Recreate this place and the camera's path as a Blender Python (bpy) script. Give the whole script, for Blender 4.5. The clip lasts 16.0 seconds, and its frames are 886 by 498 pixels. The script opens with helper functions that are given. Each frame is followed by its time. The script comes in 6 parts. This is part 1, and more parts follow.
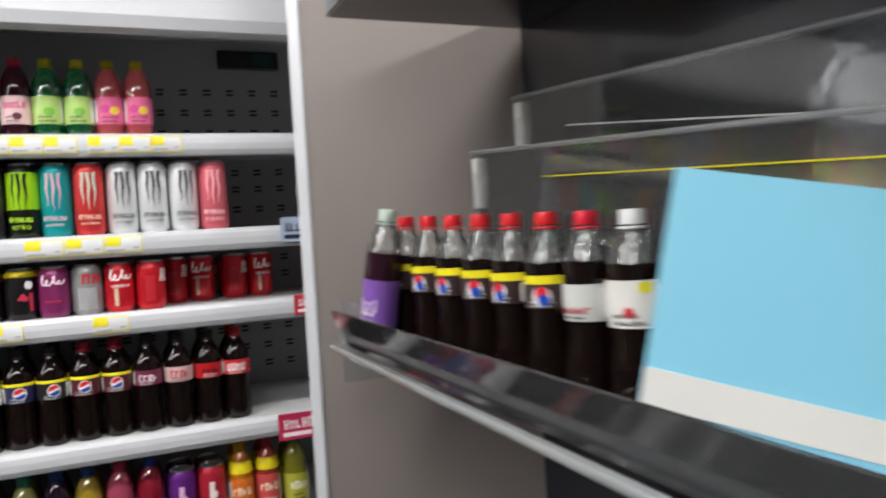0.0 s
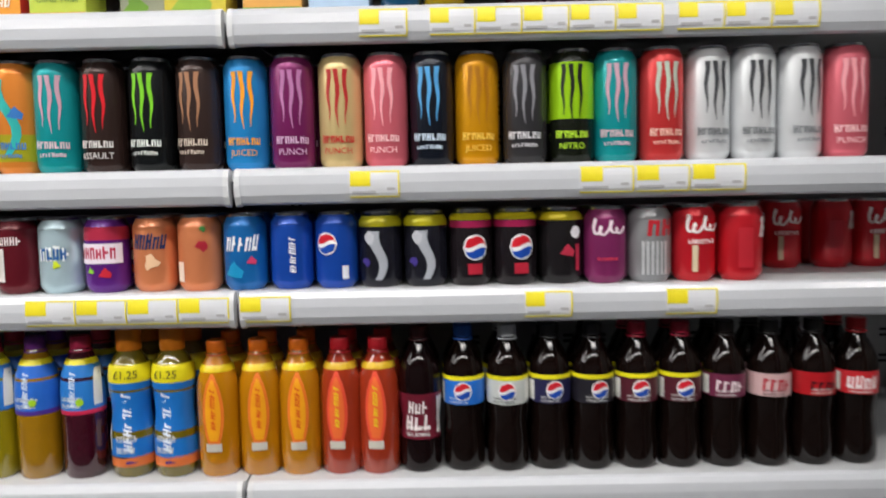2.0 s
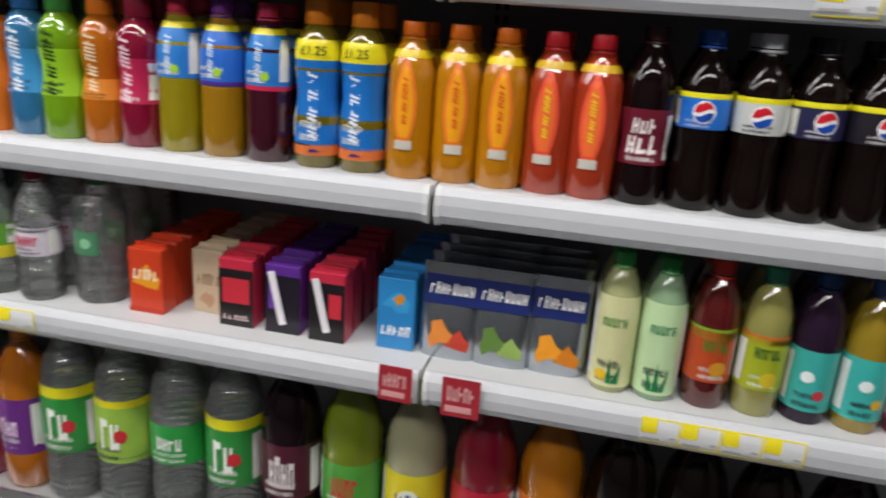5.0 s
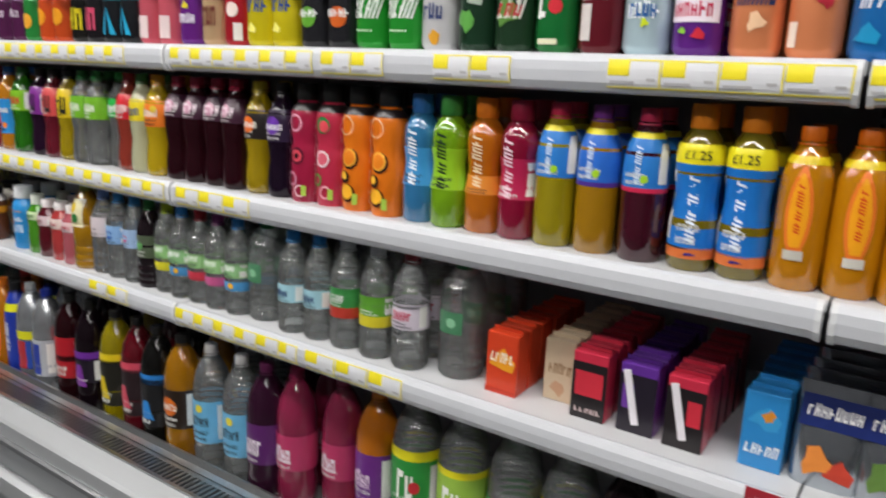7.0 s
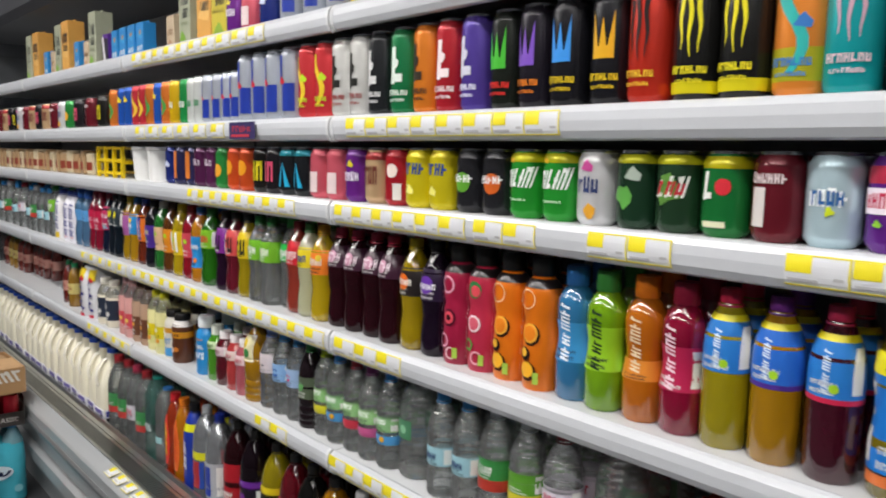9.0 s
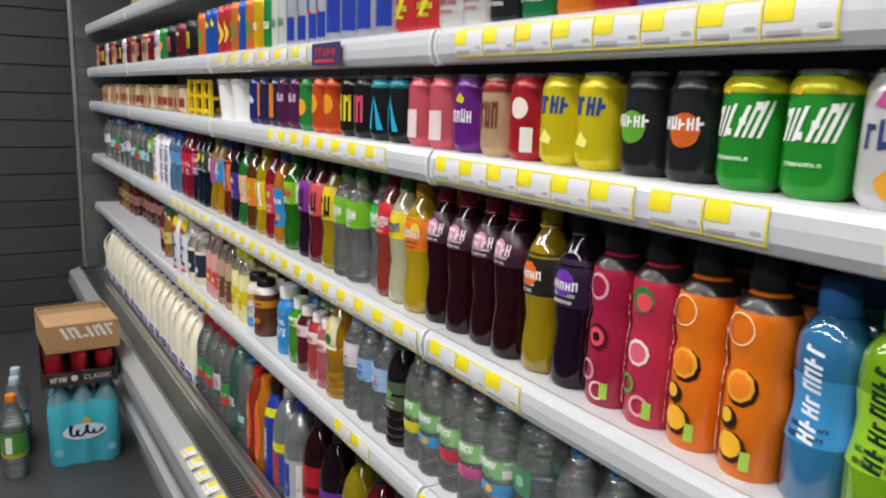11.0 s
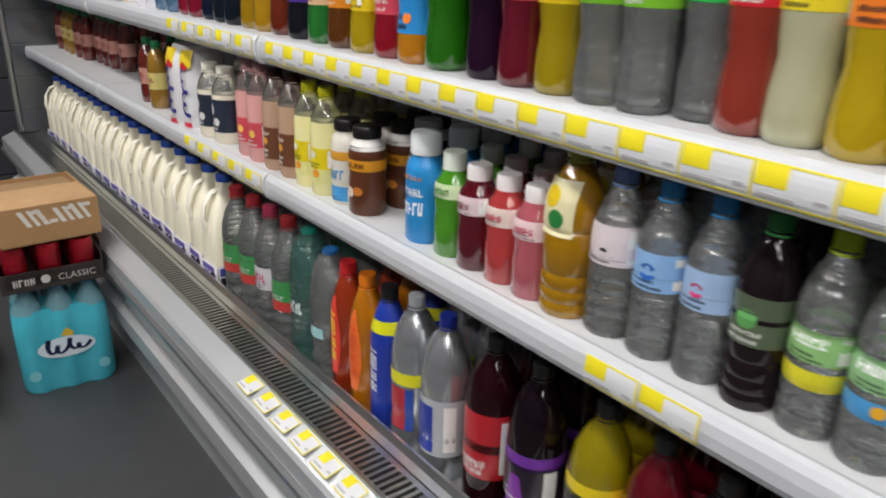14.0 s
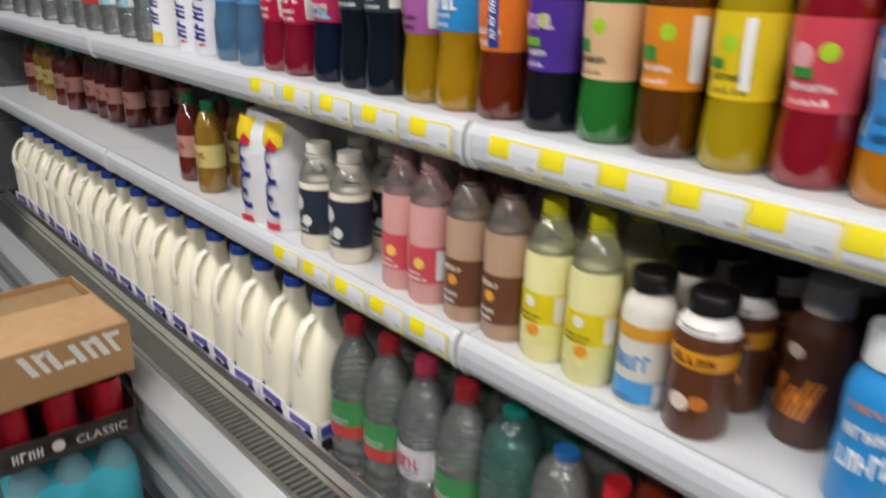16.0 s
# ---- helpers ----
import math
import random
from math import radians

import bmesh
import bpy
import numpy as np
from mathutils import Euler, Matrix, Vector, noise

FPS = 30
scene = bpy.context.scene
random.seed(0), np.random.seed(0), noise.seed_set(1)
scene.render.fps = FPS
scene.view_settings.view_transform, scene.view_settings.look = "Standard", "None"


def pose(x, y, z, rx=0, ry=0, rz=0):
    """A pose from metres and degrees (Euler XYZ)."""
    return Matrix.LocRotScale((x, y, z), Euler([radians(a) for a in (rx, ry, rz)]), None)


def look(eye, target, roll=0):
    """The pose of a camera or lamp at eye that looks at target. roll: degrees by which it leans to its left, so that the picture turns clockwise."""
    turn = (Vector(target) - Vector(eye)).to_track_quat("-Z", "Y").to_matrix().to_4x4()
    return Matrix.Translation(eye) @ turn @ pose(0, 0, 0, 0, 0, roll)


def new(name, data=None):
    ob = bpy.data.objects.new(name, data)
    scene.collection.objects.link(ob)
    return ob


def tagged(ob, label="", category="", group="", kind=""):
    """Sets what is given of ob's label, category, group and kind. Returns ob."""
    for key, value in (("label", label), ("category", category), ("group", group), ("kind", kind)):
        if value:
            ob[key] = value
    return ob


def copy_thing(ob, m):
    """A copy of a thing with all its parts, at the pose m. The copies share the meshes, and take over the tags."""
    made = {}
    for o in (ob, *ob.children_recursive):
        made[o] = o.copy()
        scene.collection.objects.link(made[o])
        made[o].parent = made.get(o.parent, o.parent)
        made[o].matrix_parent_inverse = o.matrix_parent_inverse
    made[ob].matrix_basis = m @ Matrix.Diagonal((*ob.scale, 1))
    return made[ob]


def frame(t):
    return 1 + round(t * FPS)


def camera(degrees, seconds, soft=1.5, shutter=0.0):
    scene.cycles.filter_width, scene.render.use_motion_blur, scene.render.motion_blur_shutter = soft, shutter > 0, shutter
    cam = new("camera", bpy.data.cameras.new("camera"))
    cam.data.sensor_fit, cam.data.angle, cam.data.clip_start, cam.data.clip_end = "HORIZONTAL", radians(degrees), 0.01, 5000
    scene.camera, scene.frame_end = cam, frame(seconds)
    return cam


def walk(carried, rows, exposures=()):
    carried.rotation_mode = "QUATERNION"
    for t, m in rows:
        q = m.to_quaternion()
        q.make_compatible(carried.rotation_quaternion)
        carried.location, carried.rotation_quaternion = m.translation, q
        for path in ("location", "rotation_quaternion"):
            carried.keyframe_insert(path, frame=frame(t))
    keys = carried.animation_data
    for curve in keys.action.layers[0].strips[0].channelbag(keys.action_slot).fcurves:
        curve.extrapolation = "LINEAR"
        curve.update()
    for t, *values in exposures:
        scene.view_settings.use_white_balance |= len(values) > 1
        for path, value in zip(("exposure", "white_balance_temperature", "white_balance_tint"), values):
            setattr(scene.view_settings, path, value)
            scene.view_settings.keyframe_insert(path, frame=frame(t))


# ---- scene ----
cam = camera(61.4, 16.0, soft=1.9, shutter=0.5)
PATH = [
    (0, (0.702, -1.848, 1.483), (1.485, -0.008, 1.43), -3.4),
    (0.5, (0.547, -1.593, 1.516), (1.316, 0.248, 1.372), -2.7),
    (1, (0.433, -1.34, 1.52), (1.104, 0.534, 1.333), -1.9),
    (1.5, (0.372, -1.218, 1.491), (0.66, 0.751, 1.293), -1.4),
    (2, (0.311, -1.079, 1.485), (0.296, 0.915, 1.319), -1.2),
    (2.5, (0.29, -1.029, 1.513), (0.268, 0.971, 1.512), -1.3),
    (3, (0.301, -1.037, 1.541), (0.242, 0.96, 1.621), -0.8),
    (3.5, (0.282, -1.012, 1.468), (0.12, 0.98, 1.398), 0.6),
    (4, (0.266, -0.994, 1.418), (0.048, 0.977, 1.156), 1.6),
    (4.5, (0.217, -0.983, 1.333), (0.009, 0.97, 0.955), 3.2),
    (5, (0.221, -0.943, 1.265), (-0.178, 0.925, 0.672), 4.0),
    (7.5, (0.082, -0.994, 1.34), (-1.116, 0.554, 0.927), 1.5),
    (8, (0.083, -0.968, 1.407), (-1.215, 0.509, 1.041), 0.7),
    (8.5, (0.092, -0.938, 1.437), (-1.298, 0.474, 1.166), 1.1),
    (11, (-0.306, -0.599, 1.413), (-1.956, 0.461, 1.021), 2.1),
    (11.5, (-0.391, -0.519, 1.337), (-2.026, 0.512, 0.821), 3.0),
    (12, (-0.471, -0.519, 1.274), (-2.078, 0.508, 0.671), 3.2),
    (12.5, (-0.631, -0.593, 1.236), (-2.202, 0.457, 0.583), 3.1),
    (13, (-0.777, -0.654, 1.245), (-2.309, 0.43, 0.553), 2.7),
    (13.5, (-0.949, -0.646, 1.224), (-2.448, 0.468, 0.508), 2.2),
    (14, (-1.117, -0.622, 1.204), (-2.575, 0.532, 0.469), 1.8),
    (14.5, (-1.305, -0.627, 1.186), (-2.72, 0.569, 0.433), 1.4),
    (15, (-1.523, -0.649, 1.196), (-2.877, 0.613, 0.439), 1.8),
    (15.5, (-1.69, -0.643, 1.182), (-3.026, 0.645, 0.436), 1.7),
    (16, (-1.878, -0.602, 1.219), (-3.247, 0.672, 0.51), 1.7),
]
walk(cam, [(t, look(eye, target, roll)) for t, eye, target, roll in PATH], [(0, 0.02), (1.0, -0.12), (2.0, -0.28), (16, -0.28)])

# ---- world and light ----
world = bpy.data.worlds.new("world")
scene.world = world
world.use_nodes = True
world.node_tree.nodes["Background"].inputs[0].default_value = (0.75, 0.8, 0.9, 1)
world.node_tree.nodes["Background"].inputs[1].default_value = 0.05
CEILING = 2.75
LAMPS = [(x, y) for y in (-0.95, -2.1) for x in (-4.1, -2.7, -1.3, 0.1, 1.5)]
for lx, ly in LAMPS:
    lamp = bpy.data.lights.new("panel_light", "AREA")
    lamp.shape, lamp.size, lamp.size_y, lamp.energy, lamp.color = "RECTANGLE", 1.15, 0.2, 18, (1.0, 0.955, 0.915)
    ob = new("panel_light", lamp)
    ob.matrix_world = pose(lx, ly, CEILING - 0.05)


# ---- materials ----
def lin(code):
    v = [int(code[i:i + 2], 16) / 255 for i in (0, 2, 4)]
    return tuple(c / 12.92 if c <= 0.04045 else ((c + 0.055) / 1.055) ** 2.4 for c in v) + (1,)


MATS = {}


def mat(code, rough=0.4, metal=0.0, trans=0.0, coat=0.0, vary=0.12, scale=30.0, bump=0.0, ior=1.45, stretch=(1, 1, 1), emit=0.0):
    key = (code, rough, metal, trans, coat, vary, scale, bump, ior, stretch, emit)
    if key in MATS:
        return MATS[key]
    m = bpy.data.materials.new("surface_" + code)
    m.use_nodes = True
    nt = m.node_tree
    b = nt.nodes["Principled BSDF"]
    col = lin(code)
    b.inputs["Base Color"].default_value = col
    b.inputs["Roughness"].default_value = rough
    b.inputs["Metallic"].default_value = metal
    b.inputs["Transmission Weight"].default_value = trans
    b.inputs["Coat Weight"].default_value = coat
    b.inputs["Coat Roughness"].default_value = 0.08
    b.inputs["IOR"].default_value = ior
    if emit:
        b.inputs["Emission Color"].default_value = col
        b.inputs["Emission Strength"].default_value = emit
    if vary or bump:
        tc = nt.nodes.new("ShaderNodeTexCoord")
        mp = nt.nodes.new("ShaderNodeMapping")
        mp.inputs["Scale"].default_value = stretch
        nt.links.new(tc.outputs["Object"], mp.inputs[0])
        n1 = nt.nodes.new("ShaderNodeTexNoise")
        n1.inputs["Scale"].default_value = scale
        n1.inputs["Detail"].default_value = 5
        nt.links.new(mp.outputs[0], n1.inputs["Vector"])
        n2 = nt.nodes.new("ShaderNodeTexNoise")
        n2.inputs["Scale"].default_value = scale / 7
        nt.links.new(mp.outputs[0], n2.inputs["Vector"])
        mul = nt.nodes.new("ShaderNodeMath")
        mul.operation = "ADD"
        nt.links.new(n1.outputs[0], mul.inputs[0])
        nt.links.new(n2.outputs[0], mul.inputs[1])
        info = nt.nodes.new("ShaderNodeObjectInfo")
        add = nt.nodes.new("ShaderNodeMath")
        add.operation = "MULTIPLY_ADD"
        add.inputs[1].default_value = 0.5
        nt.links.new(info.outputs["Random"], add.inputs[0])
        nt.links.new(mul.outputs[0], add.inputs[2])
        mr = nt.nodes.new("ShaderNodeMapRange")
        mr.inputs[1].default_value, mr.inputs[2].default_value = 0.7, 1.8
        mr.inputs[3].default_value, mr.inputs[4].default_value = 1 - vary, 1 + vary
        nt.links.new(add.outputs[0], mr.inputs[0])
        mx = nt.nodes.new("ShaderNodeVectorMath")
        mx.operation = "SCALE"
        mx.inputs[0].default_value = col[:3]
        nt.links.new(mr.outputs[0], mx.inputs["Scale"])
        nt.links.new(mx.outputs[0], b.inputs["Base Color"])
        if bump:
            bp = nt.nodes.new("ShaderNodeBump")
            bp.inputs["Strength"].default_value = bump
            bp.inputs["Distance"].default_value = 0.002
            nt.links.new(n1.outputs[0], bp.inputs["Height"])
            nt.links.new(bp.outputs[0], b.inputs["Normal"])
    MATS[key] = m
    return m


def ink(code):
    return mat(code, 0.32, coat=0.25, vary=0.08, scale=60)


def foil(code):
    return mat(code, 0.27, metal=0.35, coat=0.3, vary=0.08, scale=25)


def dark(code):
    return mat(code, 0.05, vary=0.1, scale=12)


def see_through(tint, skin, share, rough=0.05, sparkle=False, dent=0.4):
    """Thin clear plastic: light passes straight, with a glossy, faintly milky skin."""
    m = bpy.data.materials.new("clear_" + tint)
    m.use_nodes = True
    nt = m.node_tree
    b = nt.nodes["Principled BSDF"]
    b.inputs["Base Color"].default_value = lin(skin)
    b.inputs["Roughness"].default_value = rough
    b.inputs["Coat Weight"].default_value = 1.0
    b.inputs["Coat Roughness"].default_value = 0.03
    clear = nt.nodes.new("ShaderNodeBsdfTransparent")
    clear.inputs[0].default_value = lin(tint)
    tc = nt.nodes.new("ShaderNodeTexCoord")
    nz = nt.nodes.new("ShaderNodeTexNoise")
    nz.inputs["Scale"].default_value = 42 if sparkle else 55
    nt.links.new(tc.outputs["Object"], nz.inputs["Vector"])
    bp = nt.nodes.new("ShaderNodeBump")
    bp.inputs["Strength"].default_value = 0.22 if sparkle else dent
    bp.inputs["Distance"].default_value = 0.006 if sparkle else 0.002
    nt.links.new(nz.outputs[0], bp.inputs["Height"])
    nt.links.new(bp.outputs[0], b.inputs["Normal"])
    nt.links.new(bp.outputs[0], b.inputs["Coat Normal"])
    mix = nt.nodes.new("ShaderNodeMixShader")
    mix.inputs[0].default_value = share
    nt.links.new(clear.outputs[0], mix.inputs[1])
    nt.links.new(b.outputs[0], mix.inputs[2])
    gloss = nt.nodes.new("ShaderNodeBsdfGlossy")
    gloss.inputs["Roughness"].default_value = 0.05
    fres = nt.nodes.new("ShaderNodeFresnel")
    fres.inputs["IOR"].default_value = 1.7 if sparkle else 1.55
    nt.links.new(bp.outputs[0], fres.inputs["Normal"])
    nt.links.new(bp.outputs[0], gloss.inputs["Normal"])
    top = nt.nodes.new("ShaderNodeMixShader")
    nt.links.new(fres.outputs[0], top.inputs[0])
    nt.links.new(mix.outputs[0], top.inputs[1])
    nt.links.new(gloss.outputs[0], top.inputs[2])
    nt.links.new(top.outputs[0], nt.nodes["Material Output"].inputs[0])
    return m


def filled(tint, skin, straight, gleam, name):
    """A clear bottle full of water: bends what lies behind it, with a glossy dented skin."""
    m = bpy.data.materials.new(name)
    m.use_nodes = True
    nt = m.node_tree
    nt.nodes.remove(nt.nodes["Principled BSDF"])
    tc = nt.nodes.new("ShaderNodeTexCoord")
    nz = nt.nodes.new("ShaderNodeTexNoise")
    nz.inputs["Scale"].default_value = 38
    nt.links.new(tc.outputs["Object"], nz.inputs["Vector"])
    rings = nt.nodes.new("ShaderNodeTexWave")
    rings.bands_direction = "Z"
    rings.inputs["Scale"].default_value = 22
    rings.inputs["Distortion"].default_value = 1.6
    rings.inputs["Detail"].default_value = 1.0
    nt.links.new(tc.outputs["Object"], rings.inputs["Vector"])
    ribs = nt.nodes.new("ShaderNodeBump")
    ribs.inputs["Strength"].default_value = 0.55
    ribs.inputs["Distance"].default_value = 0.0022
    nt.links.new(rings.outputs["Fac"], ribs.inputs["Height"])
    bp = nt.nodes.new("ShaderNodeBump")
    bp.inputs["Strength"].default_value = 0.3
    bp.inputs["Distance"].default_value = 0.006
    nt.links.new(nz.outputs[0], bp.inputs["Height"])
    nt.links.new(ribs.outputs[0], bp.inputs["Normal"])
    bend = nt.nodes.new("ShaderNodeBsdfRefraction")
    bend.inputs["Color"].default_value = lin(tint)
    bend.inputs["IOR"].default_value = 1.3
    bend.inputs["Roughness"].default_value = 0.02
    nt.links.new(bp.outputs[0], bend.inputs["Normal"])
    clear = nt.nodes.new("ShaderNodeBsdfTransparent")
    clear.inputs[0].default_value = lin(tint)
    through_ = nt.nodes.new("ShaderNodeMixShader")
    through_.inputs[0].default_value = 1 - straight
    nt.links.new(clear.outputs[0], through_.inputs[1])
    nt.links.new(bend.outputs[0], through_.inputs[2])
    # pale diffuse share brightens the clear water, standing in for light it would gather
    milky = nt.nodes.new("ShaderNodeBsdfTranslucent")
    milky.inputs[0].default_value = lin(skin)
    matt = nt.nodes.new("ShaderNodeBsdfDiffuse")
    matt.inputs[0].default_value = lin(skin)
    half = nt.nodes.new("ShaderNodeMixShader")
    half.inputs[0].default_value = 0.6
    nt.links.new(milky.outputs[0], half.inputs[1])
    nt.links.new(matt.outputs[0], half.inputs[2])
    mix = nt.nodes.new("ShaderNodeMixShader")
    mix.inputs[0].default_value = gleam
    nt.links.new(through_.outputs[0], mix.inputs[1])
    nt.links.new(half.outputs[0], mix.inputs[2])
    gloss = nt.nodes.new("ShaderNodeBsdfGlossy")
    gloss.inputs["Roughness"].default_value = 0.06
    nt.links.new(bp.outputs[0], gloss.inputs["Normal"])
    fres = nt.nodes.new("ShaderNodeFresnel")
    fres.inputs["IOR"].default_value = 1.75
    nt.links.new(bp.outputs[0], fres.inputs["Normal"])
    top = nt.nodes.new("ShaderNodeMixShader")
    nt.links.new(fres.outputs[0], top.inputs[0])
    nt.links.new(mix.outputs[0], top.inputs[1])
    nt.links.new(gloss.outputs[0], top.inputs[2])
    nt.links.new(top.outputs[0], nt.nodes["Material Output"].inputs[0])
    return m


CLEAR = filled("fcfefe", "f6fbfa", 0.78, 0.16, "water_filled")
TEALCLEAR = filled("bcf0e8", "98dccf", 0.75, 0.18, "teal_water_filled")
NECKCLEAR = see_through("fcfefe", "eef6f6", 0.08, sparkle=True)
ACRYLIC = see_through("f8fafc", "c4c8cc", 0.09, dent=0.1)
JUICES = {}


def juice(code):
    if code not in JUICES:
        JUICES[code] = see_through(code, code, 0.62, 0.08)
    return JUICES[code]


ALU = mat("c8cbcd", 0.25, metal=0.9, vary=0.05)
CHROME = mat("c4c6c6", 0.3, metal=1.0, vary=0.1, scale=8)
SHELFWHITE = mat("caccce", 0.35, vary=0.03, scale=9, bump=0.02)
STRIP = mat("c8cbd0", 0.28, coat=0.15, vary=0.04, scale=7, bump=0.03)
BASEGREY = mat("b9bcbe", 0.32, metal=0.35, vary=0.07, scale=6, stretch=(0.3, 3, 3))
BACKGREY = mat("a6a6a9", 0.5, vary=0.05, scale=5, bump=0.03)
FLOORMAT = mat("3b3c3e", 0.45, vary=0.16, scale=18, bump=0.06)
BOARD = mat("3a3c40", 0.55, vary=0.18, scale=14, bump=0.12, stretch=(1, 0.15, 2))
PANELGREY = mat("79726e", 0.5, vary=0.05, scale=10, bump=0.04)
NAVY = mat("1c1f29", 0.22, coat=0.25, vary=0.15, scale=6)
TICKETWHITE = mat("d8dade", 0.45, vary=0.03, scale=30)
PAPERWHITE = mat("e2e2de", 0.5, vary=0.03, scale=30)
YELLOW = mat("ecdc28", 0.45, vary=0.05, scale=40)
GREYINK = mat("b4b4b6", 0.5, vary=0.05)
PLASTER = mat("8c8c8a", 0.7, vary=0.05, scale=4, bump=0.08)
DARKWALL = mat("46464a", 0.6, vary=0.1, scale=4, bump=0.05)
BLACKSLOT = mat("0e0e10", 0.6, vary=0)


# ---- building helpers ----
def mesh_of(bm, name, material, smooth=False):
    me = bpy.data.meshes.new(name)
    bmesh.ops.recalc_face_normals(bm, faces=bm.faces)
    bm.to_mesh(me)
    bm.free()
    me.materials.append(material)
    if smooth:
        me.polygons.foreach_set("use_smooth", [True] * len(me.polygons))
        me.set_sharp_from_angle(angle=radians(45))
    return me


def part(name, bm, material, parent=None, label="", smooth=False):
    ob = new(name, mesh_of(bm, name, material, smooth))
    if parent:
        ob.parent = parent
    if label:
        ob["label"] = label
    return ob


def add_box(bm, x0, x1, y0, y1, z0, z1, bevel=0.0):
    r = bmesh.ops.create_cube(bm, size=1.0, matrix=Matrix.LocRotScale(((x0 + x1) / 2, (y0 + y1) / 2, (z0 + z1) / 2), None, (x1 - x0, y1 - y0, z1 - z0)))
    if bevel:
        es = list({e for v in r["verts"] for e in v.link_edges})
        bmesh.ops.bevel(bm, geom=es, offset=bevel, segments=2, affect="EDGES", profile=0.5)
    return bm


def box(x0, x1, y0, y1, z0, z1, bevel=0.0):
    return add_box(bmesh.new(), x0, x1, y0, y1, z0, z1, bevel)


def lathe(profile, seg=22, squash=1.0):
    bm = bmesh.new()
    rings = []
    for r, z in profile:
        if r < 1e-5:
            rings.append([bm.verts.new((0, 0, z))])
        else:
            rings.append([bm.verts.new((r * math.sin(2 * math.pi * i / seg), -squash * r * math.cos(2 * math.pi * i / seg), z)) for i in range(seg)])
    for a, b in zip(rings, rings[1:]):
        for i in range(seg):
            j = (i + 1) % seg
            if len(a) == 1 and len(b) == 1:
                continue
            if len(a) == 1:
                bm.faces.new((a[0], b[j], b[i]))
            elif len(b) == 1:
                bm.faces.new((a[i], a[j], b[0]))
            else:
                bm.faces.new((a[i], a[j], b[j], b[i]))
    return bm


def extrude_x(section, x0, x1):
    """A closed section in y and z, drawn out along x."""
    bm = bmesh.new()
    a = [bm.verts.new((x0, y, z)) for y, z in section]
    b = [bm.verts.new((x1, y, z)) for y, z in section]
    n = len(section)
    for i in range(n):
        bm.faces.new((a[i], a[(i + 1) % n], b[(i + 1) % n], b[i]))
    bm.faces.new(a)
    bm.faces.new(b[::-1])
    return bm


def radius_at(profile, z):
    for (r0, z0), (r1, z1) in zip(profile, profile[1:]):
        if z0 <= z <= z1 and z1 > z0:
            return r0 + (r1 - r0) * (z - z0) / (z1 - z0)
    return max(r for r, _ in profile)


def wrap(shapes, profile, off=0.0006):
    """Polygons in arc length and height, laid round a turned body as a thin printed skin."""
    bm = bmesh.new()
    for poly in shapes:
        bm.faces.new([bm.verts.new((a, 0, z)) for a, z in poly])
    bmesh.ops.remove_doubles(bm, verts=bm.verts, dist=0.00005)
    xs, zs = [v.co.x for v in bm.verts], [v.co.z for v in bm.verts]
    for axis, lo, hi, step in ((0, min(xs), max(xs), 0.005), (2, min(zs), max(zs), 0.012)):
        for k in range(int(lo / step), int(hi / step) + 1):
            at, no = [0, 0, 0], [0, 0, 0]
            at[axis], no[axis] = k * step + 0.0001, 1
            bmesh.ops.bisect_plane(bm, geom=bm.verts[:] + bm.edges[:] + bm.faces[:], plane_co=at, plane_no=no)
    for v in bm.verts:
        r = radius_at(profile, v.co.z) + off
        a = v.co.x / max(r, 0.005)
        v.co = (r * math.sin(a), -r * math.cos(a), v.co.z)
    return bm


WORDS = {}


def word(text, s, z, height, squeeze=1.0):
    """Lettering in the built-in font as polygons, centred on s at height z; squeeze divides the upright measure."""
    if text not in WORDS:
        cu = bpy.data.curves.new("lettering", "FONT")
        cu.body, cu.align_x, cu.resolution_u = text, "CENTER", 2
        ob = bpy.data.objects.new("lettering", cu)
        me = bpy.data.meshes.new_from_object(ob)
        WORDS[text] = [[(me.vertices[i].co.x, me.vertices[i].co.y) for i in p.vertices] for p in me.polygons]
        bpy.data.objects.remove(ob)
        bpy.data.curves.remove(cu)
        bpy.data.meshes.remove(me)
    k = height / 0.7
    return [[(s + x * k, z + y * k / squeeze) for x, y in p] for p in WORDS[text]]


def rect(s0, s1, z0, z1, n=0):
    n = n or max(1, int(abs(s1 - s0) / 0.007))
    m = max(1, int((z1 - z0) / 0.02))
    out = []
    for i in range(n):
        for j in range(m):
            a, b = s0 + (s1 - s0) * i / n, s0 + (s1 - s0) * (i + 1) / n
            c, d = z0 + (z1 - z0) * j / m, z0 + (z1 - z0) * (j + 1) / m
            out.append([(a, c), (b, c), (b, d), (a, d)])
    return out


def disc(s, z, r, lo=-1.0, hi=1.0, wave=0.0):
    """A roundel, or the slice of it between two heights."""
    out = []
    n = 10
    for i in range(n):
        a, b = -r + 2 * r * i / n, -r + 2 * r * (i + 1) / n
        ha, hb = math.sqrt(max(0, r * r - a * a)), math.sqrt(max(0, r * r - b * b))
        wa, wb = wave * r * math.sin(a / r * 2.5), wave * r * math.sin(b / r * 2.5)
        q = [(s + a, z + max(-ha, min(ha, lo * r + wa))), (s + b, z + max(-hb, min(hb, lo * r + wb))),
             (s + b, z + max(-hb, min(hb, hi * r + wb))), (s + a, z + max(-ha, min(ha, hi * r + wa)))]
        if q[2][1] - q[1][1] + q[3][1] - q[0][1] > 1e-6:
            out.append(q)
    return out


